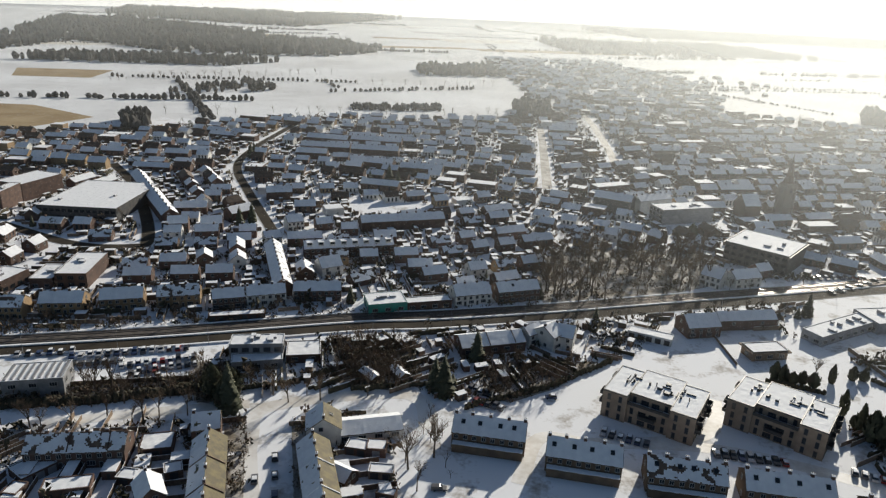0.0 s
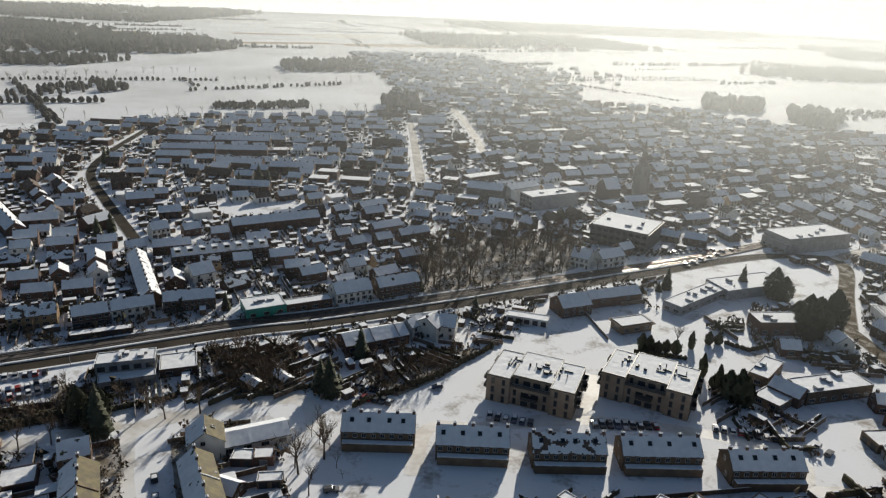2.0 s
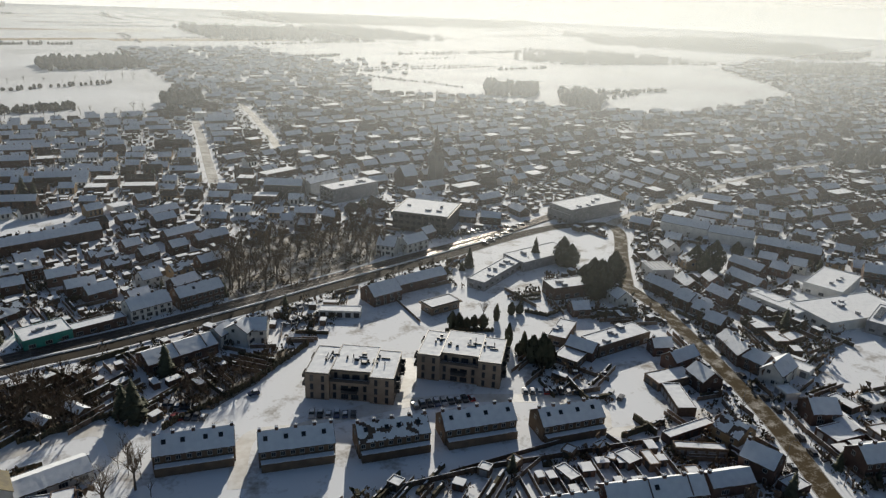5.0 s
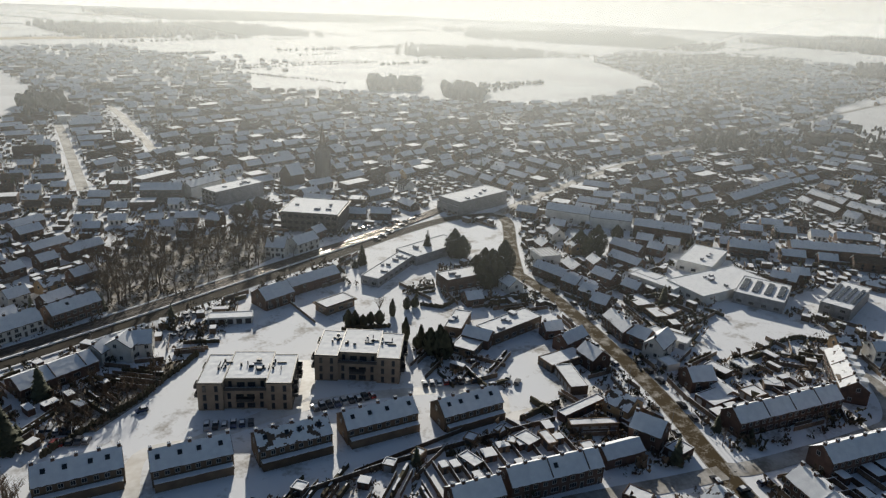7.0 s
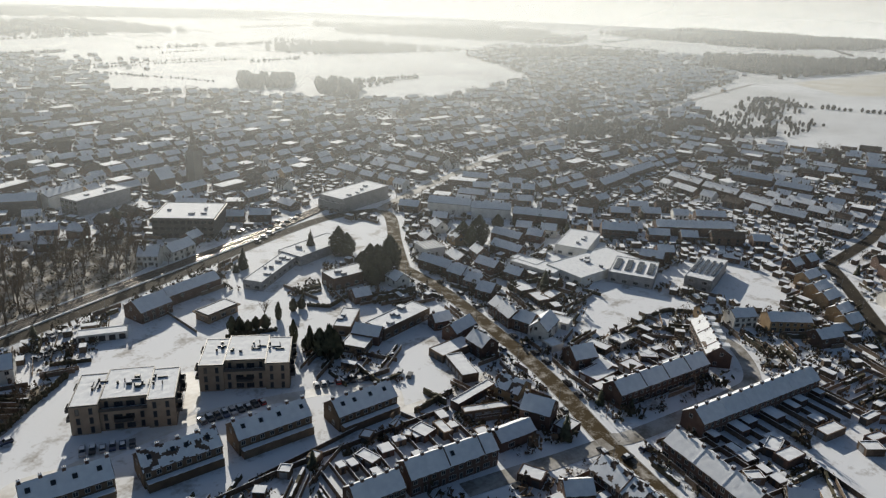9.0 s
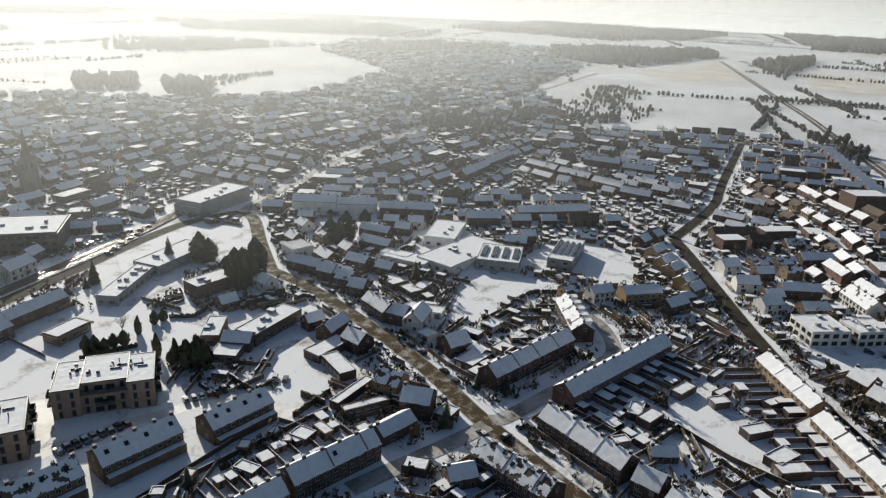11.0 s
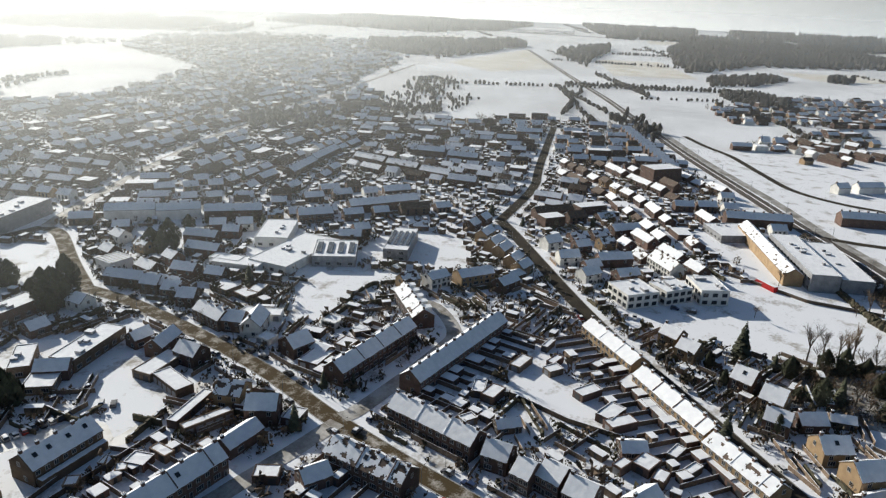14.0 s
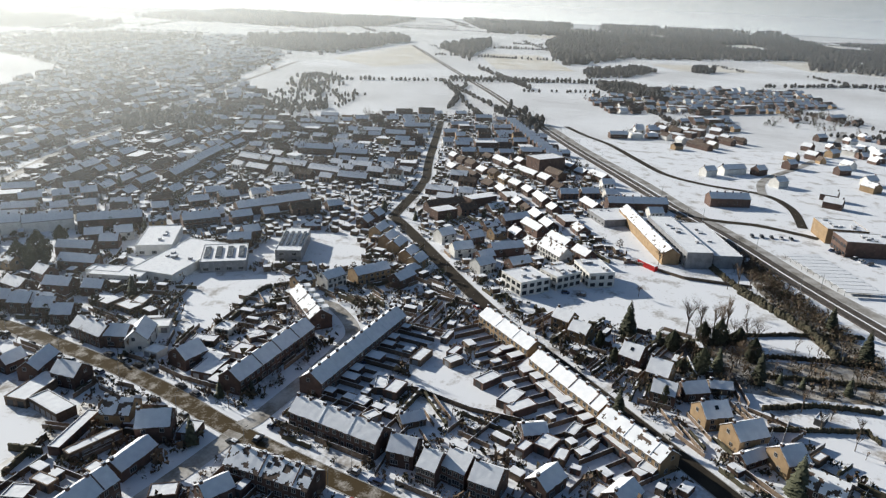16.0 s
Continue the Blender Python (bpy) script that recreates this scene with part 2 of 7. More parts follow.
# railway: ballast bed, sleepers left under snow, two pairs of rails
RAIL = [(100, -205), (230, -166), (291, -142), (346, -122), (399, -105), (455, -83), (540, -53), (662, -10), (830, 42), (1006, 96), (1247, 178), (1932, 407)]
for pts, w in ((RAIL, 10), ([(-330, 184), (-162, 225), (-105, 239), (-39, 258), (-6, 264), (49, 278), (76, 286), (114, 297), (160, 310), (205, 324), (300, 360)], 7.5)):
    b = Build()
    fine = ribbon(pts, w, 0.5, b, 0, 0.5)
    ROADS.append((fine, w + 6))
    bed = tagged(new("railway", b.mesh("railway", BALLAST)), "ballasted railway line with snow-dusted tracks", "railway", kind="structure")
    for off in ((-2.9, -1.5, 1.5, 2.9) if w > 7 else (-0.72, 0.72)):
        r = Build()
        line = [(p.x - (fine[min(i + 1, len(fine) - 1)] - fine[max(i - 1, 0)]).normalized().y * off, p.y + (fine[min(i + 1, len(fine) - 1)] - fine[max(i - 1, 0)]).normalized().x * off) for i, p in enumerate(fine)]
        ribbon(line[::5] + [line[-1]], 0.12, 0.66, r, 0, 0.16)
        part("rail", r.mesh("rail", STEEL), bed)

# swept snow left in ridges beside and between the tracks
for pts in ([(-330, 180), (-160, 221), (-104, 235), (-38, 254), (-5, 260), (50, 274), (77, 282), (115, 293), (161, 306), (205, 319)],
            [(-330, 188.5), (-163, 229.5), (-106, 243.5), (-40, 262.5), (-7, 268.5), (48, 282.5), (75, 290.5), (113, 301.5), (159, 314.5)],
            [(-250, 190), (-159, 213), (-102, 227), (-36, 246), (-3, 252), (52, 266)]):
    b = Build()
    ribbon(pts, 0.9, 0.62, b, 0, 0.5)
    tagged(new("snow_ridge", b.mesh("snow_ridge", SNOW)), "ridge of swept snow beside the tracks", "snow", kind="structure")
b = Build()
ribbon(RAIL[1:], 0.8, 0.62, b, 0, 0.5)
tagged(new("snow_ridge", b.mesh("snow_ridge", SNOW)), "ridge of swept snow between the tracks", "snow", kind="structure")
b = Build()
ribbon([(300, -150), (346, -131), (399, -114), (455, -93), (520, -72), (600, -42), (662, -20), (760, 10)], 7, 0.09, b, 0)
tagged(new("path", b.mesh("path", SLUSH)), "trodden sandy track beside the railway", "path", kind="structure")

# fields and bare ground out of town
sheet("stubble_field", [(-520, 740), (-451, 741), (-358, 684), (-392, 606), (-480, 590)], 0.12, BROWNFIELD, "brown stubble field bare of snow", "field")
sheet("stubble_field", [(-666, 1067), (-528, 1084), (-513, 985), (-617, 973)], 0.12, BROWNFIELD, "yellow-brown strip of stubble", "field")
sheet("stubble_field", [(1412, 467), (1942, 416), (1450, 244), (1279, 335)], 0.12, PALEFIELD, "pale frosted field beyond the town", "field")
sheet("stubble_field", [(721, 378), (770, 335), (699, 293), (622, 311)], 0.12, BROWNFIELD, "reddish bare field at the town's edge", "field")

# strips of rougher field, where stalks stand through the snow
field_rnd = random.Random(9)
for k in range(26):
    a, d = radians(field_rnd.uniform(-26, 22) if k % 2 else field_rnd.uniform(70, 115)), field_rnd.uniform(1500, 3600)
    x, y = d * math.cos(a), d * math.sin(a)
    t = radians(15 + field_rnd.uniform(-10, 10))
    u, v = Vector((math.cos(t), math.sin(t))) * field_rnd.uniform(60, 260), Vector((-math.sin(t), math.cos(t))) * field_rnd.uniform(30, 110)
    c = Vector((x, y))
    sheet("rough_field", [tuple(c - u - v), tuple(c + u - v), tuple(c + u * 0.9 + v), tuple(c - u * 1.05 + v)], 0.13 + 0.01 * k, PALEFIELD if k % 6 else BROWNFIELD, "field with stalks showing through thin snow", "field")


# ---- shared small parts ----
def window_mesh(name, w, h, frame_mat, bars=1):
    """A window facing -y, one piece: a proud frame with a sill, mullions, and panes set back in it."""
    b = Build()
    t = 0.09
    cuts = [-w / 2, -w / 2 + t]
    for k in range(bars):
        x = -w / 2 + w * (k + 1) / (bars + 1)
        cuts += [x - 0.04, x + 0.04]
    cuts += [w / 2 - t, w / 2]
    rows = [-0.08, t, h - t, h]

    def depth(i, j):
        if not (0 <= i < len(cuts) - 1 and 0 <= j < 3):
            return 0.05
        return -0.02 if i % 2 and j == 1 else -0.08

    for i in range(len(cuts) - 1):
        for j in range(3):
            x0, x1, z0, z1, y = cuts[i], cuts[i + 1], rows[j], rows[j + 1], depth(i, j)
            b.face([(x0, y, z0), (x1, y, z0), (x1, y, z1), (x0, y, z1)], 1 if i % 2 and j == 1 else 0)
            for di, dj, p, q in ((-1, 0, (x0, z1), (x0, z0)), (1, 0, (x1, z0), (x1, z1)), (0, -1, (x0, z0), (x1, z0)), (0, 1, (x1, z1), (x0, z1))):
                o = depth(i + di, j + dj)
                if o > y:
                    b.face([(p[0], y, p[1]), (p[0], o, p[1]), (q[0], o, q[1]), (q[0], y, q[1])])
    return b.mesh(name, frame_mat, GLASS)


def door_mesh():
    b = Build()
    b.box(-0.55, -0.06, 0, 0.55, 0.04, 2.15)
    b.box(-0.42, -0.09, 0.1, 0.42, -0.061, 2.0, 1)
    b.box(-0.2, -0.11, 1.35, 0.2, -0.091, 1.8, 2)
    return b.mesh("door", FRAME, DARKFRAME, GLASS)


def chimney_mesh():
    b = Build()
    b.box(-0.45, -0.35, -1.2, 0.45, 0.35, 0.95)
    b.box(-0.52, -0.42, 0.951, 0.52, 0.42, 1.08, 1)
    for x in (-0.22, 0.22):
        b.tube((x, 0, 1.081), (x, 0, 1.35), 0.11, 0.09, 6)
    b.box(-0.5, -0.4, 1.081, 0.5, 0.4, 1.13, 1, inset=0.06)
    return b.mesh("chimney", BRICK, SNOW)


def skylight_mesh():
    b = Build()
    b.box(-0.6, -0.7, 0, 0.6, 0.7, 0.12)
    b.box(-0.5, -0.6, 0.121, 0.5, 0.6, 0.15, 1)
    return b.mesh("skylight", DARKFRAME, GLASS)


def dormer_mesh():
    b = Build()
    b.box(-1.3, -1.9, -0.9, 1.3, 1.0, 1.3)
    b.box(-1.5, -2.1, 1.301, 1.5, 1.0, 1.5, 1)
    b.box(-1.1, -1.95, 0.0, 1.1, -1.901, 1.1, 2)
    return b.mesh("dormer", WHITE, SNOW, GLASS)


WINDOW = window_mesh("window", 1.3, 1.4, FRAME)
WIDE = window_mesh("window", 2.3, 1.5, FRAME, 2)
BAND = window_mesh("window", 2.4, 1.7, DARKFRAME, 2)
TALL = window_mesh("window", 1.1, 2.1, DARKFRAME, 0)
DOOR, CHIMNEY, SKYLIGHT, DORMER = door_mesh(), chimney_mesh(), skylight_mesh(), dormer_mesh()


def snow_slope(b, length, y0, z0, y1, z1, seed, patchy, thick=0.14):
    """A sheet of snow on a sloping or level plane from (y0, z0) to (y1, z1), ragged at its rim and, where patchy, with gaps."""
    rnd = random.Random(seed)
    run = math.hypot(y1 - y0, z1 - z0)
    cell = 0.45 if patchy else 0.9
    nx, ny = max(2, min(64, int(length / cell))), max(2, min(14, int(run / cell)))
    off = Vector((seed * 13.7 % 97, seed * 5.3 % 89, 0))

    def at(i, j, lift):
        u, v = i / nx, j / ny
        x = (u - 0.5) * (length - 0.1)
        if i in (0, nx) and j < ny:
            x *= 1 - rnd.uniform(0, 0.25) / length
        if j == 0:
            v += rnd.uniform(0.0, 0.22) / run
        return (x, y0 + (y1 - y0) * v, z0 + (z1 - z0) * v + lift)

    low = [[at(i, j, 0.012) for j in range(ny + 1)] for i in range(nx + 1)]
    top = [[(p[0], p[1], p[2] + thick * (0.75 + 0.5 * noise.noise(Vector((p[0], p[1], 0)) * 0.6 + off))) for p in r] for r in low]

    def kept(i, j):
        if not (0 <= i < nx and 0 <= j < ny):
            return False
        if not patchy:
            return True
        return noise.noise(Vector((i * length / nx * 0.42, j * run / ny * 0.5, 0)) + off) + 0.3 * noise.noise(Vector((i * length / nx * 1.7, j * run / ny * 1.7, 3)) + off) < patchy

    for i in range(nx):
        for j in range(ny):
            if not kept(i, j):
                continue
            c = [(i, j), (i + 1, j), (i + 1, j + 1), (i, j + 1)]
            b.face([top[p][q] for p, q in c])
            for k, (di, dj) in enumerate(((0, -1), (1, 0), (0, 1), (-1, 0))):
                if not kept(i + di, j + dj):
                    p, q = c[k], c[(k + 1) % 4]
                    b.face([low[p[0]][p[1]], low[q[0]][q[1]], top[q[0]][q[1]], top[p[0]][p[1]]])


HOUSES = [0]
SUN_XY = (math.cos(radians(SUN_AZ)), math.sin(radians(SUN_AZ)))


def gable_shell(h, length, width, eave, ridge, wall, roof, seed):
    """Walls, tiled roof and snow of a gabled building; ridge along x."""
    w2, l2 = width / 2, length / 2
    b = Build()
    prof = [(-w2, 0), (w2, 0), (w2, eave), (0, ridge - 0.18), (-w2, eave)]
    b.solid([(-l2, y, z) for y, z in prof], [(l2, y, z) for y, z in prof])
    part("wall", b.mesh("wall", WALLS[wall]), h)
    slope = (ridge - eave) / w2
    ov = 0.35
    b = Build()
    for s in (-1, 1):
        prof = [(0, ridge - 0.17), (s * (w2 + ov), eave - slope * ov - 0.17), (s * (w2 + ov), eave - slope * ov), (0, ridge)]
        if s > 0:
            prof.reverse()
        b.solid([(l2 + 0.15, y, z) for y, z in prof], [(-l2 - 0.15, y, z) for y, z in prof])
    b.tube((-l2 - 0.15, 0, ridge), (l2 + 0.15, 0, ridge), 0.12, 0.12, 6)
    part("roof", b.mesh("roof", OLIVE if roof == "half" else TILE), h)
    b = Build()
    a = h.matrix_basis.to_euler().z
    for s in (-1, 1):
        normal = (-math.sin(a) * s, math.cos(a) * s)
        sunny = normal[0] * SUN_XY[0] + normal[1] * SUN_XY[1] > 0.25
        if roof == "half" and sunny:
            continue
        patchy = {"patchy": 0.12, "half": 0.5, "snow": 0.0}[roof]
        if roof == "snow" and sunny and seed % 3 == 0:
            patchy = 0.35
        snow_slope(b, length + 0.3, s * (w2 + ov), eave - slope * ov, 0.0, ridge + 0.03, seed * 7, patchy)
    part("snow_cover", b.mesh("snow_cover", SNOW), h, label="settled snow on the roof")


def gable_house(x, y, ang, length, width, eave, ridge, units, wall="brick", roof="snow", key="", garden=0):
    HOUSES[0] += 1
    seed = HOUSES[0]
    rnd = random.Random(seed)
    m = pose(x, y, 0, 0, 0, ang)
    take(x, y, ang, length, width)
    far = math.hypot(x, y)
    big = {"barn": "barn", "shed": "garden_shed", "nave": "church_nave"}.get(key, "terraced_row" if units > 2 else "house")
    words = {"barn": "long low %s building under snow", "shed": "small %s garden shed with snow on it", "nave": "tall %s church nave with a snowy steep roof"}.get(key)
    if words is None:
        words = {"snow": "%s house with snow-covered gable roof", "patchy": "%s house, tiled roof with patches of snow", "half": "%s house, one roof slope bare and mossy"}[roof]
        if units > 2:
            words = words.replace("house", "terraced row")
    h = thing(big, m, words % WALL_WORDS[wall], {"barn": "barn", "shed": "shed", "nave": "church"}.get(key, "house"), "houses of the town")
    gable_shell(h, length, width, eave, ridge, wall, roof, seed)
    w2, l2 = width / 2, length / 2
    if key in ("shed",):
        return h
    step = length / units
    slope = math.atan2(ridge - eave, w2)
    if key != "nave" and key != "barn":
        for k in range(units + (1 if units > 2 else 0)):
            cx = -l2 + k * step + (0.55 if k == 0 else -0.55 if k == units else 0)
            if units < 3:
                cx = -l2 + 0.7
            part("chimney", CHIMNEY, h, pose(cx, 0.0, ridge, 0, 0, 0))
    near = far < 300
    if near or far < 400 and units < 9:
        for k in range(units):
            cx = -l2 + (k + 0.5) * step
            for s in (-1, 1):
                rz = 0 if s < 0 else 180
                yy = s * (w2 + 0.03)
                if far > 205 and (m.to_3x3() @ Vector((0, s, 0))).dot(m.translation) > 0:
                    continue
                if eave > 4.4:
                    for dx in (-0.26, 0.26):
                        part("window", WINDOW, h, pose(cx + dx * step, yy, eave - 2.1, 0, 0, rz))
                if key == "barn":
                    if near:
                        part("window", WIDE, h, pose(cx, yy, 1.2, 0, 0, rz))
                elif s < 0 or eave < 4.4:
                    part("window", WIDE, h, pose(cx - 0.2 * step, yy, 0.9, 0, 0, rz))
                    part("door", DOOR, h, pose(cx + 0.3 * step, yy, 0, 0, 0, rz))
                else:
                    part("window", WIDE, h, pose(cx, yy, 0.7, 0, 0, rz))
        if near:
            for s in (-1, 1):
                part("window", WINDOW, h, pose(s * (l2 + 0.03), 0.8, min(eave - 0.6, ridge - 2.8), 0, 0, 90 * s))
                part("window", WINDOW, h, pose(s * (l2 + 0.03), -1.2, 1.0, 0, 0, 90 * s))
    if key == "modern":
        for s in (-1,):
            for k in range(units):
                cx = -l2 + (k + 0.5) * step + rnd.uniform(-1, 1)
                part("skylight", SKYLIGHT, h, pose(cx, s * w2 * 0.42, eave + (ridge - eave) * 0.58 + 0.14, math.degrees(slope), 0, 0))
        ext = Build()
        ext.box(-l2 + 0.5, -w2 - 2.4, 0, l2 - 0.5, -w2 - 0.003, 2.7)
        part("extension", ext.mesh("extension", TAN), h)
        cov = Build()
        snow_slope(cov, length - 0.8, -w2 - 2.5, 2.705, -w2 - 0.5, 2.72, seed, 0)
        part("snow_cover", cov.mesh("snow_cover", SNOW), h)
    if key in ("dormer", "dorm2"):
        for k in range(units):
            for s in ((1,) if key == "dormer" else (-1,)):
                part("dormer", DORMER, h, pose(-l2 + (k + 0.5) * step, s * w2 * 0.4, eave + (ridge - eave) * 0.5, 0, 0, 0 if s < 0 else 180))
    elif near and units >= 1 and key == "" and seed % 2:
        for k in range(units):
            if rnd.random() < 0.3:
                s = rnd.choice((-1, 1))
                part("skylight", SKYLIGHT, h, pose(-l2 + (k + 0.5) * step, s * w2 * 0.45, eave + (ridge - eave) * 0.55 + 0.14, -s * math.degrees(slope), 0, 0))
    if units > 4 and near:
        for k in range(1, units):
            b = Build()
            px = -l2 + k * step + 0.9
            prof = [(-w2 - 0.1, eave + 0.05), (0, ridge + 0.02), (w2 + 0.1, eave + 0.05), (w2 + 0.1, eave + 0.3), (0, ridge + 0.33), (-w2 - 0.1, eave + 0.3)]
            b.solid([(px - 0.14, p, q) for p, q in prof], [(px + 0.14, p, q) for p, q in prof])
            if k % 2 == 0:
                part("party_wall", b.mesh("party_wall", BRICK if seed % 2 else SNOW), h)
    if garden:
        back_gardens(m, length, width, units, garden, rnd)
    return h


def lean_to(b, c, x0, y0, x1, y1, z):
    b.box(x0, y0, 0, x1, y1, z)
    c.box(x0 - 0.12, y0 - 0.12, z + 0.002, x1 + 0.12, y1 + 0.12, z + 0.13, inset=0.05)


def small_shed(m, lx, ly, z, mat, word):
    s = thing("garden_shed", m, word, "shed", "garden sheds")
    b, c = Build(), Build()
    lean_to(b, c, -lx / 2, -ly / 2, lx / 2, ly / 2, z)
    part("wall", b.mesh("wall", mat), s)
    part("snow_cover", c.mesh("snow_cover", SNOW), s)
    d = Build()
    d.box(-0.45, -ly / 2 - 0.06, 0.05, 0.45, -ly / 2 - 0.003, min(1.95, z - 0.15))
    part("door", d.mesh("door", DARKFRAME), s)
    return s


def fence(m, length, height, mat=None, label="dark timber garden fence"):
    """Posts and boards with a thin line of snow on top."""
    f = thing("fence", m, label, "fence", "garden fences")
    b = Build()
    n = max(1, int(length / 1.8))
    ring = []
    for k in range(n):
        x0, x1 = length * k / n, length * (k + 1) / n
        ring += [(x0, 0.07), (x0 + 0.12, 0.07), (x0 + 0.12, 0.03), (x1, 0.03)]
    ring = [(px, -py) for px, py in ring] + [(px, py) for px, py in reversed(ring)]
    b.solid([(px, py, 0) for px, py in ring], [(px, py, height) for px, py in ring])
    part("board", b.mesh("board", mat or WOOD), f)
    b = Build()
    b.box(0, -0.07, height + 0.002, length, 0.07, height + 0.07)
    part("snow_cover", b.mesh("snow_cover", SNOW), f)
    return f


def back_gardens(m, length, width, units, side, rnd):
    step, depth = length / units, 15
    ymin = width / 2 + 0.1
    for k in range(units + 1):
        x = -length / 2 + k * step
        fence(m @ pose(x, side * ymin, 0, 0, 0, 90 * side), depth + rnd.uniform(-2, 2), rnd.choice((1.6, 1.8, 1.9)))
    for k in range(units):
        x = -length / 2 + (k + 0.5) * step
        lx, ly = step * rnd.uniform(0.4, 0.9), rnd.uniform(2, 6.5)
        if rnd.random() < 0.6:
            small_shed(m @ pose(x + rnd.uniform(-0.3, 0.3), side * (ymin + ly / 2 + 0.2), 0, 0, 0, 0), lx, ly, rnd.uniform(2.6, 3.1), BRICK, "flat-roofed brick rear extension under snow")
        if rnd.random() < 0.65:
            lx, ly = rnd.uniform(2.0, step - 0.6), rnd.uniform(2.2, 4)
            small_shed(m @ pose(x + rnd.uniform(-0.4, 0.4), side * (ymin + depth - ly / 2 - rnd.uniform(0, 2)), 0, 0, 0, rnd.uniform(-3, 3)), lx, ly, rnd.uniform(2.1, 2.6), rnd.choice((WOOD, WOOD, BRICK)), "small timber garden shed with snowy roof")
    c = m @ Vector((0, side * (ymin + depth / 2), 0))
    take(c.x, c.y, math.degrees(m.to_euler().z), length, depth)


def box_ring(b, x0, y0, x1, y1, z0, z1, t, mat=0):
    b.box(x0, y0, z0, x1, y0 + t, z1, mat)
    b.box(x0, y1 - t, z0, x1, y1, z1, mat)
    b.box(x0, y0 + t, z0, x0 + t, y1 - t, z1, mat)
    b.box(x1 - t, y0 + t, z0, x1, y1 - t, z1, mat)


def flat_building(x, y, ang, length, width, height, wall="brick", key=""):
    HOUSES[0] += 1
    seed = HOUSES[0]
    rnd = random.Random(seed)
    m = pose(x, y, 0, 0, 0, ang)
    take(x, y, ang, length, width)
    if key == "flats":
        return apartment_block(m, length, width, height, seed)
    name, cat, words = {"garage": ("garage", "garage", "low flat-roofed %s outbuilding under snow"), "office": ("office_building", "building", "%s flat-roofed block with rows of windows"),
                        "school": ("school_building", "school", "%s single-storey school with broad snowy flat roof"), "care": ("care_home", "building", "%s modern block with large dark windows"),
                        "striped": ("industrial_hall", "hall", "%s hall with striped rooflights in the snow"), "hall": ("industrial_hall", "hall", "%s long hall with white flat roof"),
                        "library": ("library", "building", "%s public building with broad snowy flat roof"), "rooflight": ("workshop_hall", "hall", "%s hall with rooflights on the snowy roof"),
                        "pergola": ("pavilion", "building", "%s pavilion with open roof grid"), "pavilion": ("pavilion", "building", "%s low pavilion with overhanging snowy roof")}.get(
        key, ("flat_roofed_building", "building", "%s flat-roofed building under snow"))
    h = thing(name, m, words % WALL_WORDS[wall], cat, "flat-roofed buildings")
    l2, w2 = length / 2, width / 2
    b = Build()
    b.box(-l2, -w2, 0, l2, w2, height - 0.35)
    box_ring(b, -l2 - 0.05, -w2 - 0.05, l2 + 0.05, w2 + 0.05, height - 0.349, height, 0.3)
    if key in ("library", "pavilion"):
        b.box(-l2 - 0.9, -w2 - 0.9, height - 0.9, l2 + 0.9, w2 + 0.9, height - 0.36)
    part("wall", b.mesh("wall", WALLS[wall]), h)
    b = Build()
    snow_slope(b, length - 0.55, -w2 + 0.28, height - 0.33, w2 - 0.28, height - 0.33, seed, 0, 0.2)
    if key != "garage" or seed % 2:
        box_ring(b, -l2 - 0.02, -w2 - 0.02, l2 + 0.02, w2 + 0.02, height + 0.003, height + 0.07, 0.22)
    part("snow_cover", b.mesh("snow_cover", SNOW), h, label="settled snow on the flat roof")
    b = Build()
    if key == "striped":
        for k in range(9):
            xx = -l2 + (k + 0.5) / 9 * length
            box = Build()
            box.box(xx - 0.35, -w2 + 0.8, height - 0.2, xx + 0.35, w2 - 0.8, height + 0.15)
            part("rooflight", box.mesh("rooflight", PANEL), h)
    elif key == "rooflight":
        for k in range(4):
            box = Build()
            xx = -l2 + (k + 0.5) / 4 * length
            box.box(xx - length * 0.07, -w2 * 0.6, height - 0.2, xx + length * 0.07, w2 * 0.6, height + 0.7, 0, 1, 0.25)
            part("rooflight", box.mesh("rooflight", PANEL, GLASS), h)
    elif key == "pergola":
        for k in range(6):
            box = Build()
            yy = -w2 + (k + 0.5) / 6 * width
            box.box(-l2, yy - 0.15, height + 0.08, l2, yy + 0.15, height + 0.35)
            part("beam", box.mesh("beam", WHITE), h)
    elif key != "garage" and height > 4 and math.hypot(x, y) < 480:
        for k in range(rnd.randint(2, 6)):
            box = Build()
            sx, sy, sz = rnd.uniform(0.5, 1.6), rnd.uniform(0.5, 1.4), rnd.uniform(0.5, 1.1)
            px, py = rnd.uniform(-0.7, 0.7) * l2, rnd.uniform(-0.6, 0.6) * w2
            box.box(px - sx, py - sy, height - 0.3, px + sx, py + sy, height + sz, 0)
            box.box(px - sx, py - sy, height + sz + 0.002, px + sx, py + sy, height + sz + 0.1, 1)
            part("roof_unit", box.mesh("roof_unit", PANEL, SNOW), h)
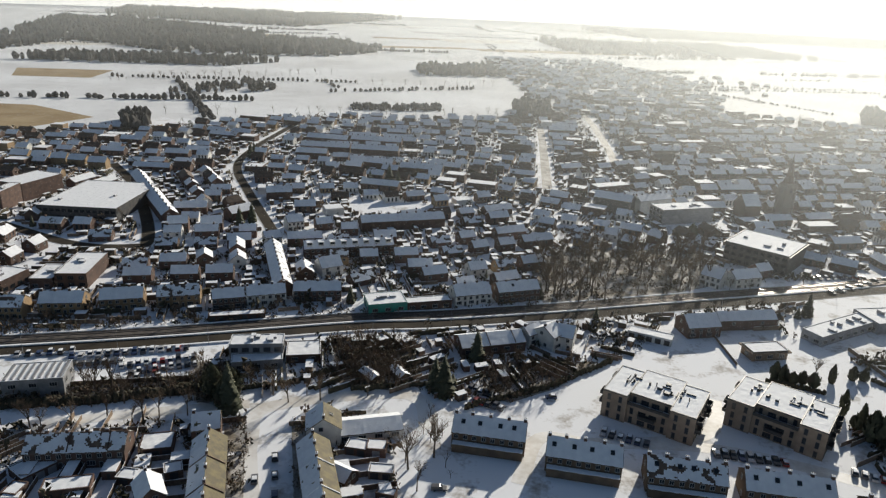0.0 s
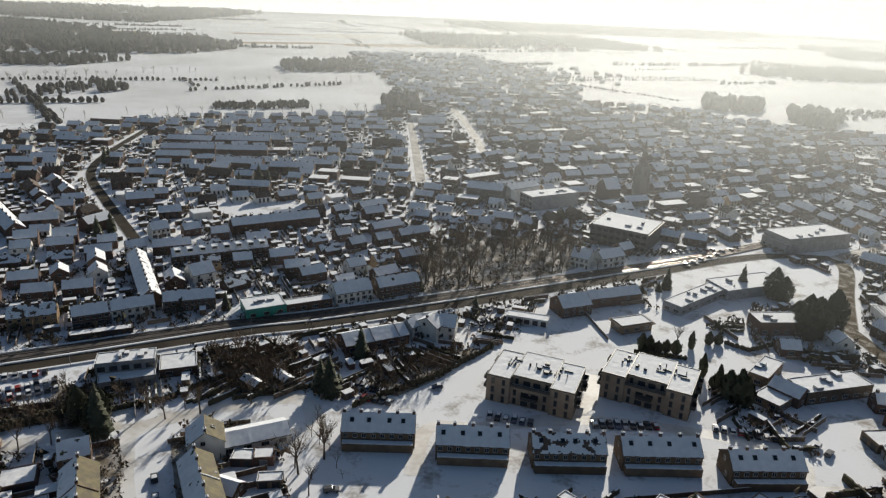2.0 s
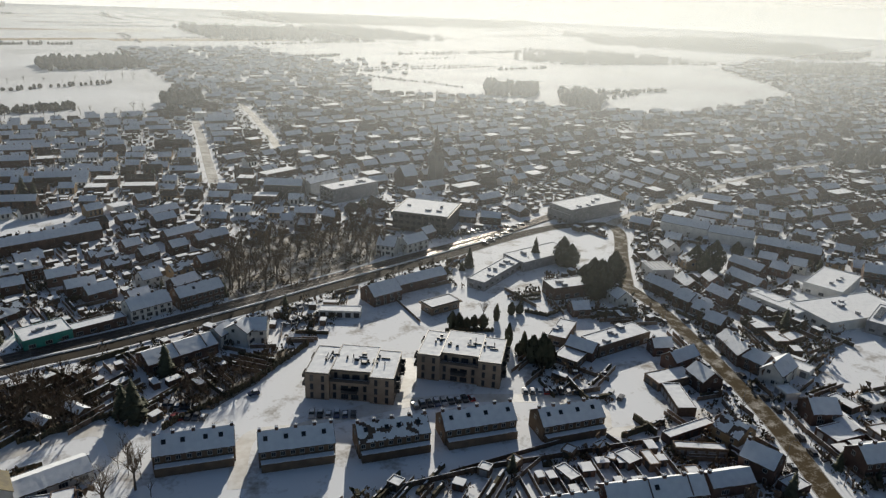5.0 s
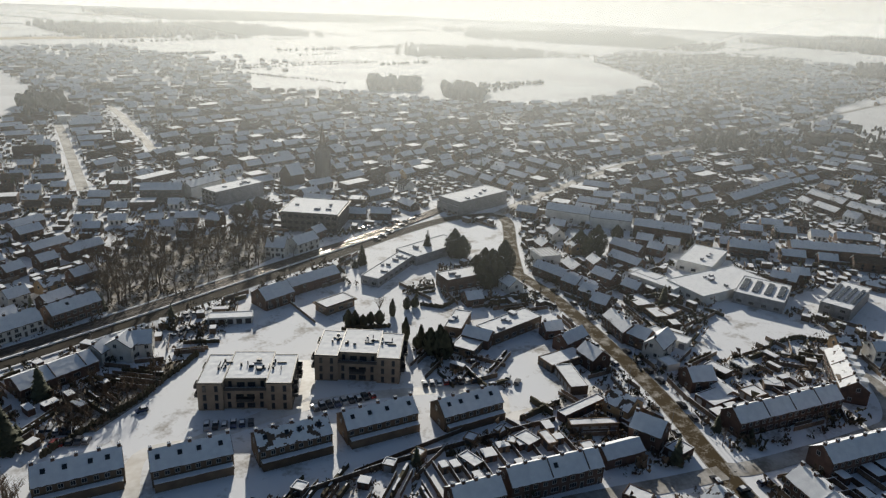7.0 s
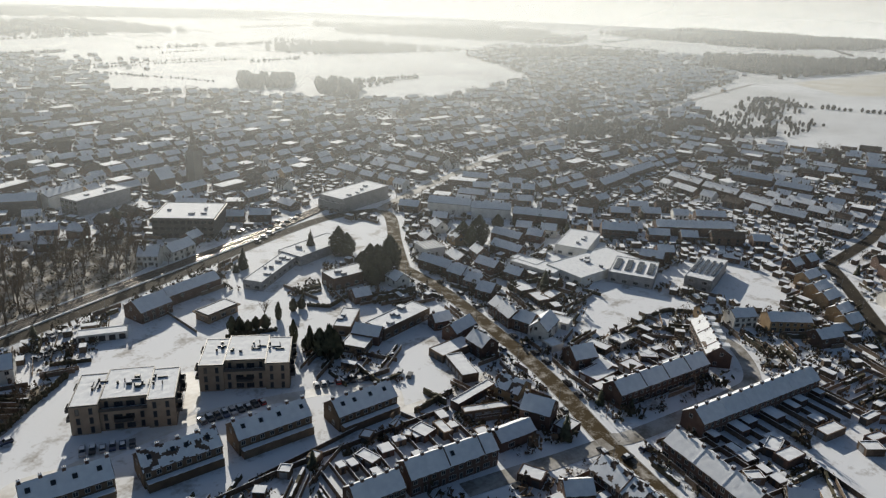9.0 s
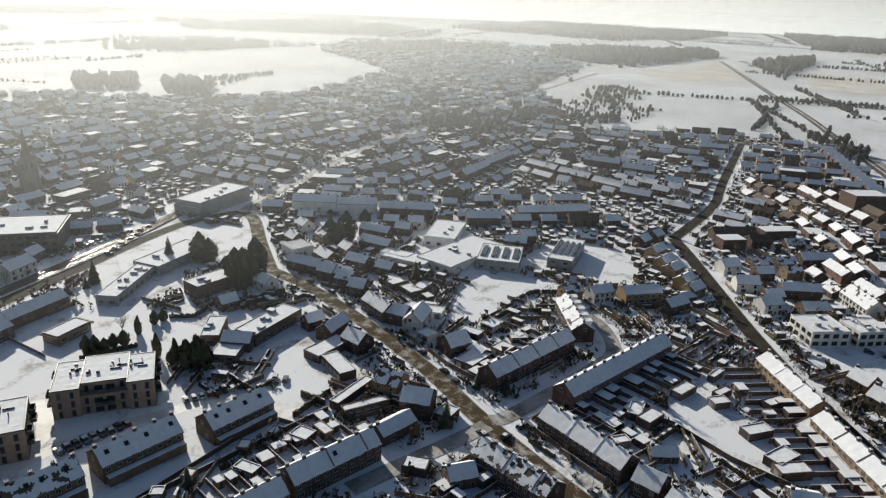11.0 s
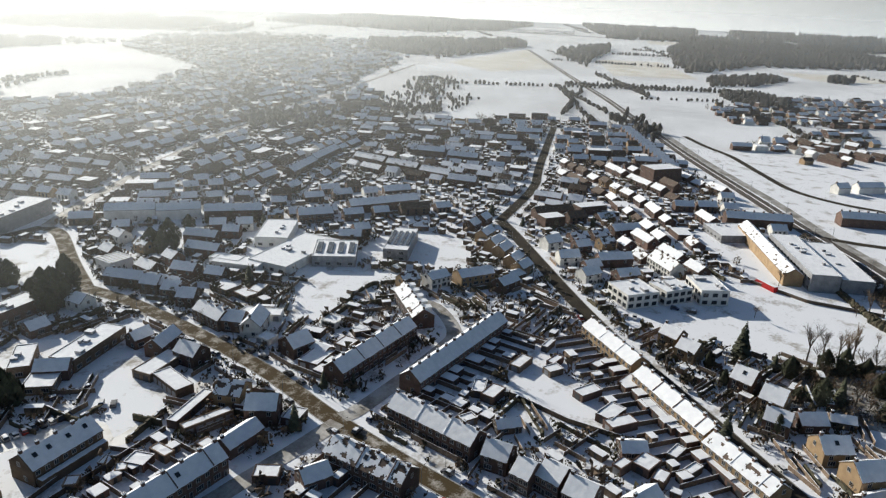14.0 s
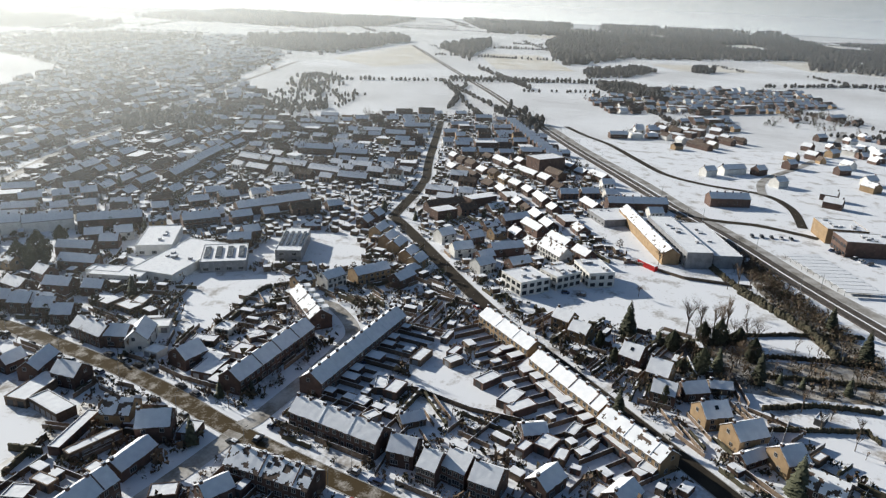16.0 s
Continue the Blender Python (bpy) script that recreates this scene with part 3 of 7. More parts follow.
    if key != "garage" and math.hypot(x, y) < 450:
        floors = max(1, int(height / 3.1))
        wm = {"care": BAND, "office": BAND, "library": BAND}.get(key, WIDE)
        gap = 3.4 if key in ("care", "office", "library") else 4.5
        for f in range(floors):
            z = 0.9 + f * (height - 0.6) / floors
            for s in (-1, 1):
                if math.hypot(x, y) > 330 and (m.to_3x3() @ Vector((0, s, 0))).dot(m.translation) > 0:
                    continue
                for k in range(int(length / gap)):
                    part("window", wm, h, pose(-l2 + (k + 0.5) * length / max(1, int(length / gap)), s * (w2 + 0.03), z, 0, 0, 0 if s < 0 else 180))
                for k in range(int(width / gap)):
                    part("window", wm, h, pose(s * (l2 + 0.03), -w2 + (k + 0.5) * width / max(1, int(width / gap)), z, 0, 0, 90 * s))
    elif key == "garage":
        n = max(1, int(length / 3))
        for k in range(n):
            d = Build()
            cx = -l2 + (k + 0.5) * length / n
            d.box(cx - 1.1, -w2 - 0.06, 0.05, cx + 1.1, -w2 - 0.004, min(2.2, height - 0.5))
            part("garage_door", d.mesh("garage_door", DARKFRAME if seed % 3 else PANEL), h)
    return h


def apartment_block(m, length, width, height, seed):
    """Three-storey flats: stepped plan, recessed top balcony along the front, stacks of balconies at the ends, roof plant."""
    rnd = random.Random(seed)
    h = thing("apartment_block", m, "three-storey sand brick apartment block with snowy flat roof", "apartment block", "apartment blocks")
    l2, w2 = length / 2, width / 2
    q = length * 0.27
    b = Build()
    # wings and set-back middle; the middle's top floor stands further back
    b.box(-l2, -w2, 0, -l2 + q, w2 - 2.0, height - 0.4)
    b.box(l2 - q, -w2, 0, l2, w2 - 2.0, height - 0.4)
    b.box(-l2 + q, -w2 + 0.9, 0, l2 - q, w2, height - 3.3)
    b.box(-l2 + q, -w2 + 3.0, height - 3.3, l2 - q, w2, height - 0.4)
    part("wall", b.mesh("wall", SAND), h)
    b = Build()
    for x0, y0, x1, y1 in ((-l2, -w2, -l2 + q, w2 - 2.0), (l2 - q, -w2, l2, w2 - 2.0), (-l2 + q, -w2 + 3.0, l2 - q, w2)):
        box_ring(b, x0 - 0.06, y0 - 0.06, x1 + 0.06, y1 + 0.06, height - 0.399, height + (0.0 if x0 > -l2 + 1 and x0 < 0 else 0.03), 0.25)
    part("parapet", b.mesh("parapet", DARKFRAME), h, label="dark metal parapet edge")
    b = Build()
    for x0, y0, x1, y1, dz in ((-l2, -w2, -l2 + q, w2 - 2.0, 0.0), (l2 - q, -w2, l2, w2 - 2.0, 0.0), (-l2 + q, -w2 + 3.0, l2 - q, w2, 0.02)):
        c = Build()
        snow_slope(c, x1 - x0 - 0.3, y0 + 0.2, height - 0.32 + dz, y1 - 0.2, height - 0.32 + dz, seed + int(x0), 0, 0.22)
        for f in c.f:
            b.face([(c.v[i][0] + (x0 + x1) / 2, c.v[i][1], c.v[i][2]) for i in f])
    part("snow_cover", b.mesh("snow_cover", SNOW), h, label="thick settled snow on the roof")
    b = Build()
    b.box(-l2 + q + 0.003, -w2 + 0.8, height - 3.299, l2 - q - 0.003, -w2 + 1.0, height - 2.2)
    part("balustrade", b.mesh("balustrade", DARKFRAME), h, label="dark balcony railing of the top floor")
    b = Build()
    b.box(-l2 + q + 0.2, -w2 + 1.1, height - 3.295, l2 - q - 0.2, -w2 + 2.9, height - 3.15)
    part("snow_cover", b.mesh("snow_cover", SNOW), h)
    fl = (height - 0.5) / 3
    for f in range(3):
        z = 0.5 + f * fl
        for cx in (-l2 + q * 0.28, -l2 + q * 0.74, l2 - q * 0.28, l2 - q * 0.74):
            part("window", TALL, h, pose(cx, -w2 - 0.03, z, 0, 0, 0))
            part("window", TALL, h, pose(cx, w2 - 2.0 + 0.03, z, 0, 0, 180))
        for k in range(4):
            cx = -l2 + q + (k + 0.5) * (length - 2 * q) / 4
            part("window", BAND if k in (1, 2) else TALL, h, pose(cx, (-w2 + 0.87) if f < 2 else (-w2 + 2.97), z, 0, 0, 0))
            part("window", BAND if k % 2 else TALL, h, pose(cx, w2 + 0.03, z, 0, 0, 180))
        for s in (-1, 1):
            for k in range(5):
                part("window", TALL, h, pose(s * (l2 + 0.03), -w2 + 1.6 + k * (width - 5) / 4, z, 0, 0, 90 * s))
            for k in range(2):
                if f == 0:
                    continue
                c = Build()
                y0 = -w2 + 2.2 + k * (width - 9)
                xs = sorted((s * (l2 + 0.07), s * (l2 + 1.6)))
                c.box(xs[0], y0, z - 0.25, xs[1], y0 + 3.6, z - 0.08)
                box_ring(c, xs[0], y0, xs[1], y0 + 3.6, z - 0.079, z + 0.95, 0.06)
                part("balcony", c.mesh("balcony", DARKFRAME), h)
        if f < 2:
            c = Build()
            c.box(-2.6, -w2 - 0.6, z - 0.3, 2.6, -w2 + 0.897, z - 0.12)
            box_ring(c, -2.6, -w2 - 0.6, 2.6, -w2 + 0.897, z - 0.119, z + 0.9, 0.06)
            if f == 1:
                part("balcony", c.mesh("balcony", DARKFRAME), h)
    for k in range(22):
        c = Build()
        cx, cy = rnd.uniform(-0.75, 0.75) * l2, rnd.choice((-0.1, 0.05, 0.2, 0.35)) * w2 + rnd.uniform(-1.2, 1.2)
        sx, sy, sz = rnd.choice(((0.3, 0.3, 0.9), (0.5, 0.35, 0.7), (0.15, 1.6, 0.4), (1.5, 0.15, 0.35), (0.8, 0.6, 0.8), (0.15, 0.15, 1.2)))
        c.box(cx - sx, cy - sy, height - 0.3, cx + sx, cy + sy, height + sz)
        if k % 3 == 0:
            c.box(cx - sx, cy - sy, height + sz + 0.002, cx + sx, cy + sy, height + sz + 0.09, 1)
        part("roof_unit", c.mesh("roof_unit", DARKFRAME, SNOW), h)
    return h


gable_house(-61.2, 151.1, -74, 29.8, 9.0, 5.6, 9.0, 5, 'brick', 'half', 'l1', -1)
gable_house(-32.2, 152.4, -73, 28.4, 9.0, 5.6, 9.0, 5, 'brick', 'half', 'l2', 1)
gable_house(-35.1, 175.9, 101, 9.3, 10.0, 6.0, 9.6, 1, 'white', 'half', '', 0)
gable_house(-22.2, 179.3, 15, 19.8, 9.0, 3.4, 5.2, 4, 'white', 'snow', 'barn', 0)
gable_house(-100.1, 160.9, 8, 26.3, 9.0, 5.4, 8.6, 5, 'brick', 'patchy', '', -1)
gable_house(-68.9, 173.1, 16, 8.0, 8.0, 5.8, 9.0, 1, 'brick', 'half', '', 0)
gable_house(-73.8, 144.4, -58, 9.0, 7.0, 4.6, 7.6, 1, 'brick', 'snow', '', 0)
flat_building(-81.1, 166.7, 14, 9.0, 8.1, 3.0, 'brick', 'garage')
flat_building(-109.4, 153.8, 55, 9.3, 7.7, 2.8, 'brick', 'garage')
flat_building(-96.2, 146.5, 15, 11.9, 5.4, 3.4, 'brick', 'garage')
flat_building(-131.0, 194.6, 14, 17.9, 11.5, 7.0, 'panel', 'striped')
flat_building(-67.5, 222.2, 8, 18.6, 7.7, 7.5, 'panel', 'office')
flat_building(-66.1, 216.2, 14, 17.5, 6.3, 3.8, 'panel', '')
flat_building(-51.6, 225.2, 10, 12.0, 11.0, 3.4, 'brick', '')
gable_house(-170.8, 247.1, 7, 9.2, 9.0, 5.4, 8.6, 2, 'yellow', 'patchy', '', 0)
gable_house(-154.4, 253.2, 9, 16.7, 9.0, 5.4, 8.6, 3, 'yellow', 'snow', '', 0)
gable_house(-133.4, 259.6, 15, 16.6, 9.0, 5.4, 8.6, 3, 'yellow', 'snow', '', 0)
gable_house(-112.2, 265.2, 14, 16.9, 9.0, 5.4, 8.6, 3, 'yellow', 'patchy', '', 0)
gable_house(-91.6, 264.9, 19, 12.9, 8.0, 5.4, 8.2, 3, 'brick', 'snow', '', 0)
gable_house(-77.2, 270.1, 19, 16.1, 8.0, 5.4, 8.2, 3, 'white', 'snow', '', 0)
gable_house(-56.6, 276.9, 9, 20.2, 8.0, 5.2, 8.0, 4, 'brick', 'snow', '', 0)
flat_building(-84.6, 253.3, 14, 22.0, 4.4, 2.6, 'brick', 'garage')
flat_building(-26.5, 270.5, 17, 16.4, 12.2, 4.5, 'teal', '')
flat_building(-8.5, 272.5, 16, 19.6, 5.6, 4.0, 'brick', '')
gable_house(-25.5, 210.7, -49, 8.0, 4.0, 2.4, 3.4, 1, 'wood', 'snow', 'shed', 0)
gable_house(-15.8, 213.2, -53, 8.0, 4.0, 2.4, 3.4, 1, 'wood', 'snow', 'shed', 0)
gable_house(16.5, 238.3, 18, 25.3, 11.0, 4.0, 6.5, 5, 'brick', 'snow', 'barn', 0)
gable_house(32.6, 245.0, 40, 8.0, 7.0, 5.0, 7.5, 1, 'white', 'snow', '', 0)
gable_house(39.9, 243.4, 47, 8.6, 10.0, 6.0, 9.0, 1, 'white', 'snow', '', 0)
gable_house(45.8, 244.2, -18, 8.0, 10.0, 5.5, 8.5, 1, 'white', 'snow', '', 0)
flat_building(81.3, 251.9, -25, 17.1, 5.5, 3.0, 'white', 'garage')
gable_house(102.6, 260.4, 12, 14.3, 11.0, 5.0, 8.5, 2, 'brick', 'snow', '', 0)
flat_building(122.5, 242.2, -79, 7.7, 14.6, 4.0, 'wood', 'pavilion')
gable_house(127.5, 314.2, -40, 9.8, 10.0, 5.5, 9.0, 2, 'white', 'snow', '', 0)
gable_house(141.0, 314.5, 19, 15.0, 9.0, 5.5, 8.5, 2, 'white', 'snow', '', 0)
gable_house(9.6, 281.5, 19, 16.6, 10.0, 5.0, 8.5, 3, 'white', 'snow', '', 0)
gable_house(29.9, 286.5, 19, 19.7, 9.0, 5.6, 8.6, 4, 'brick', 'snow', '', 0)
gable_house(14.3, 177.6, -9, 21.6, 9.5, 5.4, 8.8, 4, 'tan', 'snow', 'modern', 0)
gable_house(40.7, 168.2, -10, 21.1, 9.5, 5.4, 8.8, 4, 'tan', 'snow', 'modern', 0)
gable_house(67.4, 161.8, -8, 21.3, 9.5, 5.4, 8.8, 4, 'tan', 'patchy', 'modern', 0)
gable_house(93.6, 157.7, -8, 22.9, 9.5, 5.4, 8.8, 4, 'tan', 'snow', 'modern', 0)
gable_house(120.7, 148.3, -7, 21.2, 9.5, 5.4, 8.8, 4, 'tan', 'snow', 'modern', 0)
flat_building(68.6, 196.8, -31, 29.0, 20.5, 9.8, 'brick', 'flats')
flat_building(107.5, 192.9, -37, 29.0, 20.5, 9.8, 'brick', 'flats')
flat_building(165.7, 349.7, -41, 31.9, 29.4, 11.0, 'dark', 'library')
flat_building(155.5, 199.9, -51, 6.9, 16.8, 4.5, 'wood', 'barnflat')
flat_building(171.7, 187.2, -84, 9.8, 27.5, 5.0, 'wood', 'barnflat')
gable_house(155.1, 185.9, -61, 11.1, 8.0, 4.0, 6.5, 1, 'brick', 'snow', 'barn', 0)
flat_building(148.7, 184.0, -61, 9.5, 12.1, 3.2, 'wood', '')
gable_house(175.9, 216.5, -14, 8.0, 7.0, 3.5, 6.0, 1, 'brick', 'snow', 'barn', 0)
flat_building(163.9, 145.1, -113, 15.4, 6.2, 3.5, 'wood', 'garage')
flat_building(171.7, 157.1, -93, 7.7, 16.8, 3.2, 'wood', 'garage')
flat_building(163.9, 265.5, -60, 9.0, 39.4, 4.5, 'panel', '')
flat_building(183.3, 236.0, -95, 10.4, 19.2, 6.0, 'brick', '')
flat_building(194.9, 276.7, -79, 15.0, 34.9, 5.0, 'panel', '')
gable_house(209.5, 162.3, -109, 16.6, 8.0, 5.0, 8.0, 3, 'brick', 'snow', '', 0)
flat_building(265.3, 195.1, -86, 15.6, 7.2, 4.0, 'white', '')
flat_building(240.3, 239.2, -105, 11.6, 11.7, 5.0, 'white', 'pergola')
gable_house(227.0, 199.6, -89, 17.1, 8.0, 5.0, 8.0, 3, 'brick', 'snow', '', 0)
flat_building(149.8, 121.4, -28, 15.6, 3.3, 3.2, 'wood', 'garage')
flat_building(153.8, 130.3, 2, 18.9, 3.5, 3.0, 'brick', 'garage')
flat_building(132.3, 123.5, -104, 6.8, 3.3, 2.8, 'wood', 'garage')
flat_building(106.4, 127.6, -82, 6.7, 3.8, 2.8, 'wood', 'garage')
gable_house(183.7, 165.0, 7, 13.1, 7.0, 4.6, 7.4, 1, 'brick', 'snow', '', 0)
gable_house(180.4, 150.3, -98, 9.7, 8.0, 5.0, 8.0, 1, 'brick', 'snow', '', 0)
gable_house(201.1, 120.4, -23, 9.6, 9.0, 4.6, 8.0, 1, 'brick', 'snow', '', 0)
gable_house(204.1, 113.1, -107, 11.7, 6.0, 2.6, 4.0, 1, 'wood', 'snow', '', 0)
gable_house(145.2, 107.1, -12, 13.5, 7.0, 3.6, 5.8, 1, 'brick', 'snow', '', 0)
gable_house(163.5, 121.6, -81, 9.0, 9.0, 5.5, 8.5, 1, 'yellow', 'patchy', '', 0)
gable_house(159.6, 108.0, -70, 9.9, 9.0, 5.8, 9.0, 1, 'brick', 'snow', '', 0)
gable_house(120.3, 109.6, -14, 28.3, 8.5, 5.6, 8.8, 5, 'brick', 'snow', '', 1)
gable_house(96.8, 113.5, -12, 14.2, 8.0, 5.4, 8.6, 4, 'brick', 'snow', '', 1)
gable_house(208.8, 151.4, -83, 8.5, 8.0, 5.0, 8.0, 1, 'brick', 'snow', '', 0)
gable_house(210.1, 143.8, 16, 13.1, 8.0, 5.0, 8.5, 1, 'white', 'snow', '', 0)
flat_building(222.3, 143.5, -71, 7.5, 6.5, 3.0, 'white', 'garage')
gable_house(225.3, 204.5, -83, 8.7, 8.0, 5.0, 8.0, 1, 'brick', 'snow', '', 0)
gable_house(223.7, 192.4, -83, 8.2, 8.0, 5.0, 8.0, 1, 'brick', 'snow', '', 0)
gable_house(220.5, 182.6, -77, 8.0, 8.0, 4.6, 7.6, 1, 'brick', 'snow', '', 0)
flat_building(308.8, 194.3, -70, 17.1, 30.7, 5.5, 'white', 'school')
flat_building(287.5, 170.6, -96, 21.8, 45.6, 4.5, 'white', 'school')
flat_building(263.9, 187.6, -84, 24.7, 11.4, 4.0, 'white', 'garage')
flat_building(294.2, 151.9, -68, 21.0, 24.0, 5.5, 'panel', 'rooflight')
flat_building(319.2, 126.8, -78, 12.4, 34.8, 6.5, 'panel', 'rooflight')
flat_building(268.3, 335.5, -80, 18.6, 44.4, 9.0, 'panel', '')
flat_building(260.1, 334.3, -80, 18.4, 29.8, 6.0, 'panel', '')
gable_house(301.8, 284.0, -57, 26.6, 10.0, 7.0, 10.0, 5, 'white', 'snow', '', 0)
gable_house(316.3, 263.1, -52, 24.2, 9.0, 6.0, 9.0, 4, 'white', 'snow', '', 0)
gable_house(329.5, 235.5, -59, 32.1, 9.0, 5.6, 8.6, 6, 'brick', 'snow', '', 0)
gable_house(343.6, 190.4, -51, 20.0, 9.0, 5.6, 8.6, 4, 'brick', 'snow', '', 0)
gable_house(373.1, 174.0, -45, 18.2, 9.0, 5.6, 8.6, 3, 'brick', 'snow', '', 0)
gable_house(389.4, 158.3, -43, 27.0, 9.0, 5.6, 8.6, 5, 'brick', 'snow', '', 0)
gable_house(443.5, 256.8, 5, 40.9, 9.0, 5.4, 8.4, 7, 'brick', 'snow', '', 0)
gable_house(489.5, 262.4, 4, 44.7, 9.0, 5.4, 8.4, 8, 'brick', 'snow', '', 0)
gable_house(491.2, 221.7, -106, 29.6, 8.0, 5.4, 8.4, 5, 'brick', 'snow', '', 0)
gable_house(482.8, 191.1, -102, 27.6, 8.0, 5.4, 8.4, 5, 'brick', 'snow', '', 0)
gable_house(473.0, 161.5, -101, 24.8, 8.0, 5.4, 8.4, 4, 'brick', 'snow', '', 0)
gable_house(459.6, 136.8, -93, 21.2, 8.0, 5.4, 8.4, 4, 'brick', 'snow', '', 0)
gable_house(542.3, 192.8, -84, 29.2, 8.0, 5.4, 8.4, 5, 'brick', 'snow', '', 0)
gable_house(534.8, 160.0, -87, 25.3, 8.0, 5.4, 8.4, 5, 'brick', 'snow', '', 0)
flat_building(348.5, 89.7, -90, 6.1, 11.7, 3.0, 'yellow', 'garage')
gable_house(353.7, 90.8, -10, 12.3, 7.0, 5.0, 7.5, 1, 'yellow', 'snow', '', 0)
gable_house(341.1, 82.4, -11, 11.6, 7.0, 5.0, 7.5, 1, 'yellow', 'snow', '', 0)
gable_house(333.0, 75.8, -12, 11.1, 7.0, 5.0, 7.5, 1, 'yellow', 'snow', '', 0)
gable_house(320.8, 67.0, -12, 10.0, 7.0, 5.0, 7.5, 1, 'yellow', 'snow', '', 0)
gable_house(312.5, 60.9, -18, 9.7, 7.0, 5.0, 7.5, 1, 'yellow', 'snow', '', 0)
gable_house(304.2, 62.8, -29, 8.8, 7.0, 3.0, 4.6, 1, 'yellow', 'snow', '', 0)
gable_house(292.5, 79.5, -44, 17.8, 9.0, 5.2, 7.6, 3, 'yellow', 'snow', '', 0)
gable_house(281.7, 94.3, -34, 10.7, 8.0, 5.2, 7.4, 2, 'white', 'snow', '', 0)
gable_house(207.4, 92.6, -13, 44.5, 8.5, 5.6, 8.8, 8, 'brick', 'snow', 'r1', 1)
gable_house(219.1, 63.9, -15, 59.5, 8.5, 5.6, 8.8, 11, 'brick', 'snow', 'r2', -1)
gable_house(249.1, 92.8, -143, 29.2, 9.0, 5.4, 8.6, 5, 'brick', 'snow', 'dormer', 0)
gable_house(171.2, 55.6, -109, 31.6, 8.5, 5.6, 8.8, 6, 'brick', 'snow', 'r3', 1)
gable_house(146.3, 65.8, -103, 26.3, 9.0, 5.6, 8.8, 5, 'brick', 'patchy', '', -1)
gable_house(164.4, 34.2, -97, 8.0, 8.5, 5.0, 8.0, 1, 'brick', 'snow', '', 0)
flat_building(144.8, 71.7, -101, 11.9, 3.4, 3.0, 'brick', 'garage')
gable_house(138.1, 78.8, -38, 8.3, 7.0, 3.6, 6.0, 1, 'brick', 'snow', '', 0)
flat_building(196.9, 109.9, -95, 8.0, 11.4, 3.0, 'brick', 'garage')
gable_house(244.8, 10.2, -141, 33.2, 8.0, 5.4, 8.2, 6, 'yellow', 'snow', 's1', -1)
gable_house(211.1, -12.8, -142, 37.5, 8.0, 5.4, 8.2, 7, 'yellow', 'snow', 's2', -1)
gable_house(183.5, -32.0, -139, 25.5, 8.0, 5.4, 8.2, 5, 'yellow', 'snow', 's3', -1)
gable_house(263.4, -10.6, -122, 8.1, 8.0, 5.0, 8.0, 1, 'yellow', 'snow', '', 0)
gable_house(254.1, -17.1, -120, 8.0, 8.0, 4.6, 7.6, 1, 'yellow', 'snow', '', 0)
gable_house(237.3, -35.6, -120, 8.0, 8.0, 5.0, 9.0, 1, 'brick', 'snow', '', 0)
gable_house(227.1, -44.1, -116, 8.0, 8.0, 5.0, 9.0, 1, 'yellow', 'snow', '', 0)
gable_house(214.9, -44.0, -106, 8.0, 8.0, 4.6, 7.6, 1, 'brick', 'snow', '', 0)
gable_house(219.7, -53.9, -69, 9.3, 7.0, 3.4, 6.0, 1, 'brick', 'snow', '', 0)
gable_house(204.0, -57.2, -69, 9.4, 9.0, 5.0, 8.4, 1, 'yellow', 'snow', '', 0)
gable_house(194.4, -65.1, -63, 11.1, 9.0, 5.0, 8.4, 1, 'yellow', 'snow', '', 0)
gable_house(184.2, -74.9, -64, 8.0, 9.0, 5.0, 8.4, 1, 'yellow', 'snow', '', 0)
gable_house(171.8, -81.2, -124, 10.9, 9.0, 5.0, 8.4, 2, 'brick', 'patchy', '', 0)
flat_building(300.7, 7.6, -142, 15.9, 16.0, 7.0, 'white', 'care')
flat_building(310.3, -8.2, -138, 12.2, 14.9, 7.0, 'white', 'care')
flat_building(318.6, -24.0, -158, 18.0, 13.0, 7.5, 'white', 'care')
gable_house(159.9, 17.2, -113, 7.3, 9.0, 5.4, 8.6, 2, 'brick', 'snow', '', 0)
gable_house(155.8, 9.2, -107, 8.2, 9.0, 5.4, 8.6, 2, 'brick', 'snow', '', 0)
gable_house(159.9, -6.1, -35, 9.5, 7.0, 4.0, 6.6, 1, 'brick', 'snow', '', 0)
flat_building(200.9, 6.5, -114, 5.6, 9.7, 3.0, 'brick', 'garage')
flat_building(196.3, 3.0, -138, 5.0, 9.9, 3.0, 'brick', 'garage')
flat_building(211.5, 15.3, -129, 4.7, 9.2, 2.8, 'brick', 'garage')
flat_building(224.0, 2.2, -114, 5.3, 9.3, 2.8, 'brick', 'garage')
gable_house(184.3, -1.5, -70, 8.0, 7.0, 2.8, 4.6, 1, 'brick', 'snow', '', 0)
flat_building(178.2, -5.9, -117, 5.7, 7.2, 3.0, 'brick', 'garage')
flat_building(186.9, -13.9, -115, 3.1, 6.6, 2.8, 'wood', 'garage')
gable_house(316.2, 29.3, -42, 9.9, 8.0, 5.2, 8.0, 1, 'white', 'snow', '', 0)
flat_building(379.2, -71.1, -168, 62.7, 13.5, 9.0, 'panel', 'hall')
flat_building(380.9, -87.4, -170, 56.9, 14.8, 7.0, 'panel', 'hall')
gable_house(390.6, -55.8, -168, 80.4, 9.0, 6.0, 9.0, 9, 'yellow', 'snow', 'barn', 0)
flat_building(546.5, 6.1, -141, 16.9, 25.2, 11.0, 'brick', 'office')
flat_building(422.0, -39.2, -156, 23.5, 23.3, 4.5, 'panel', '')
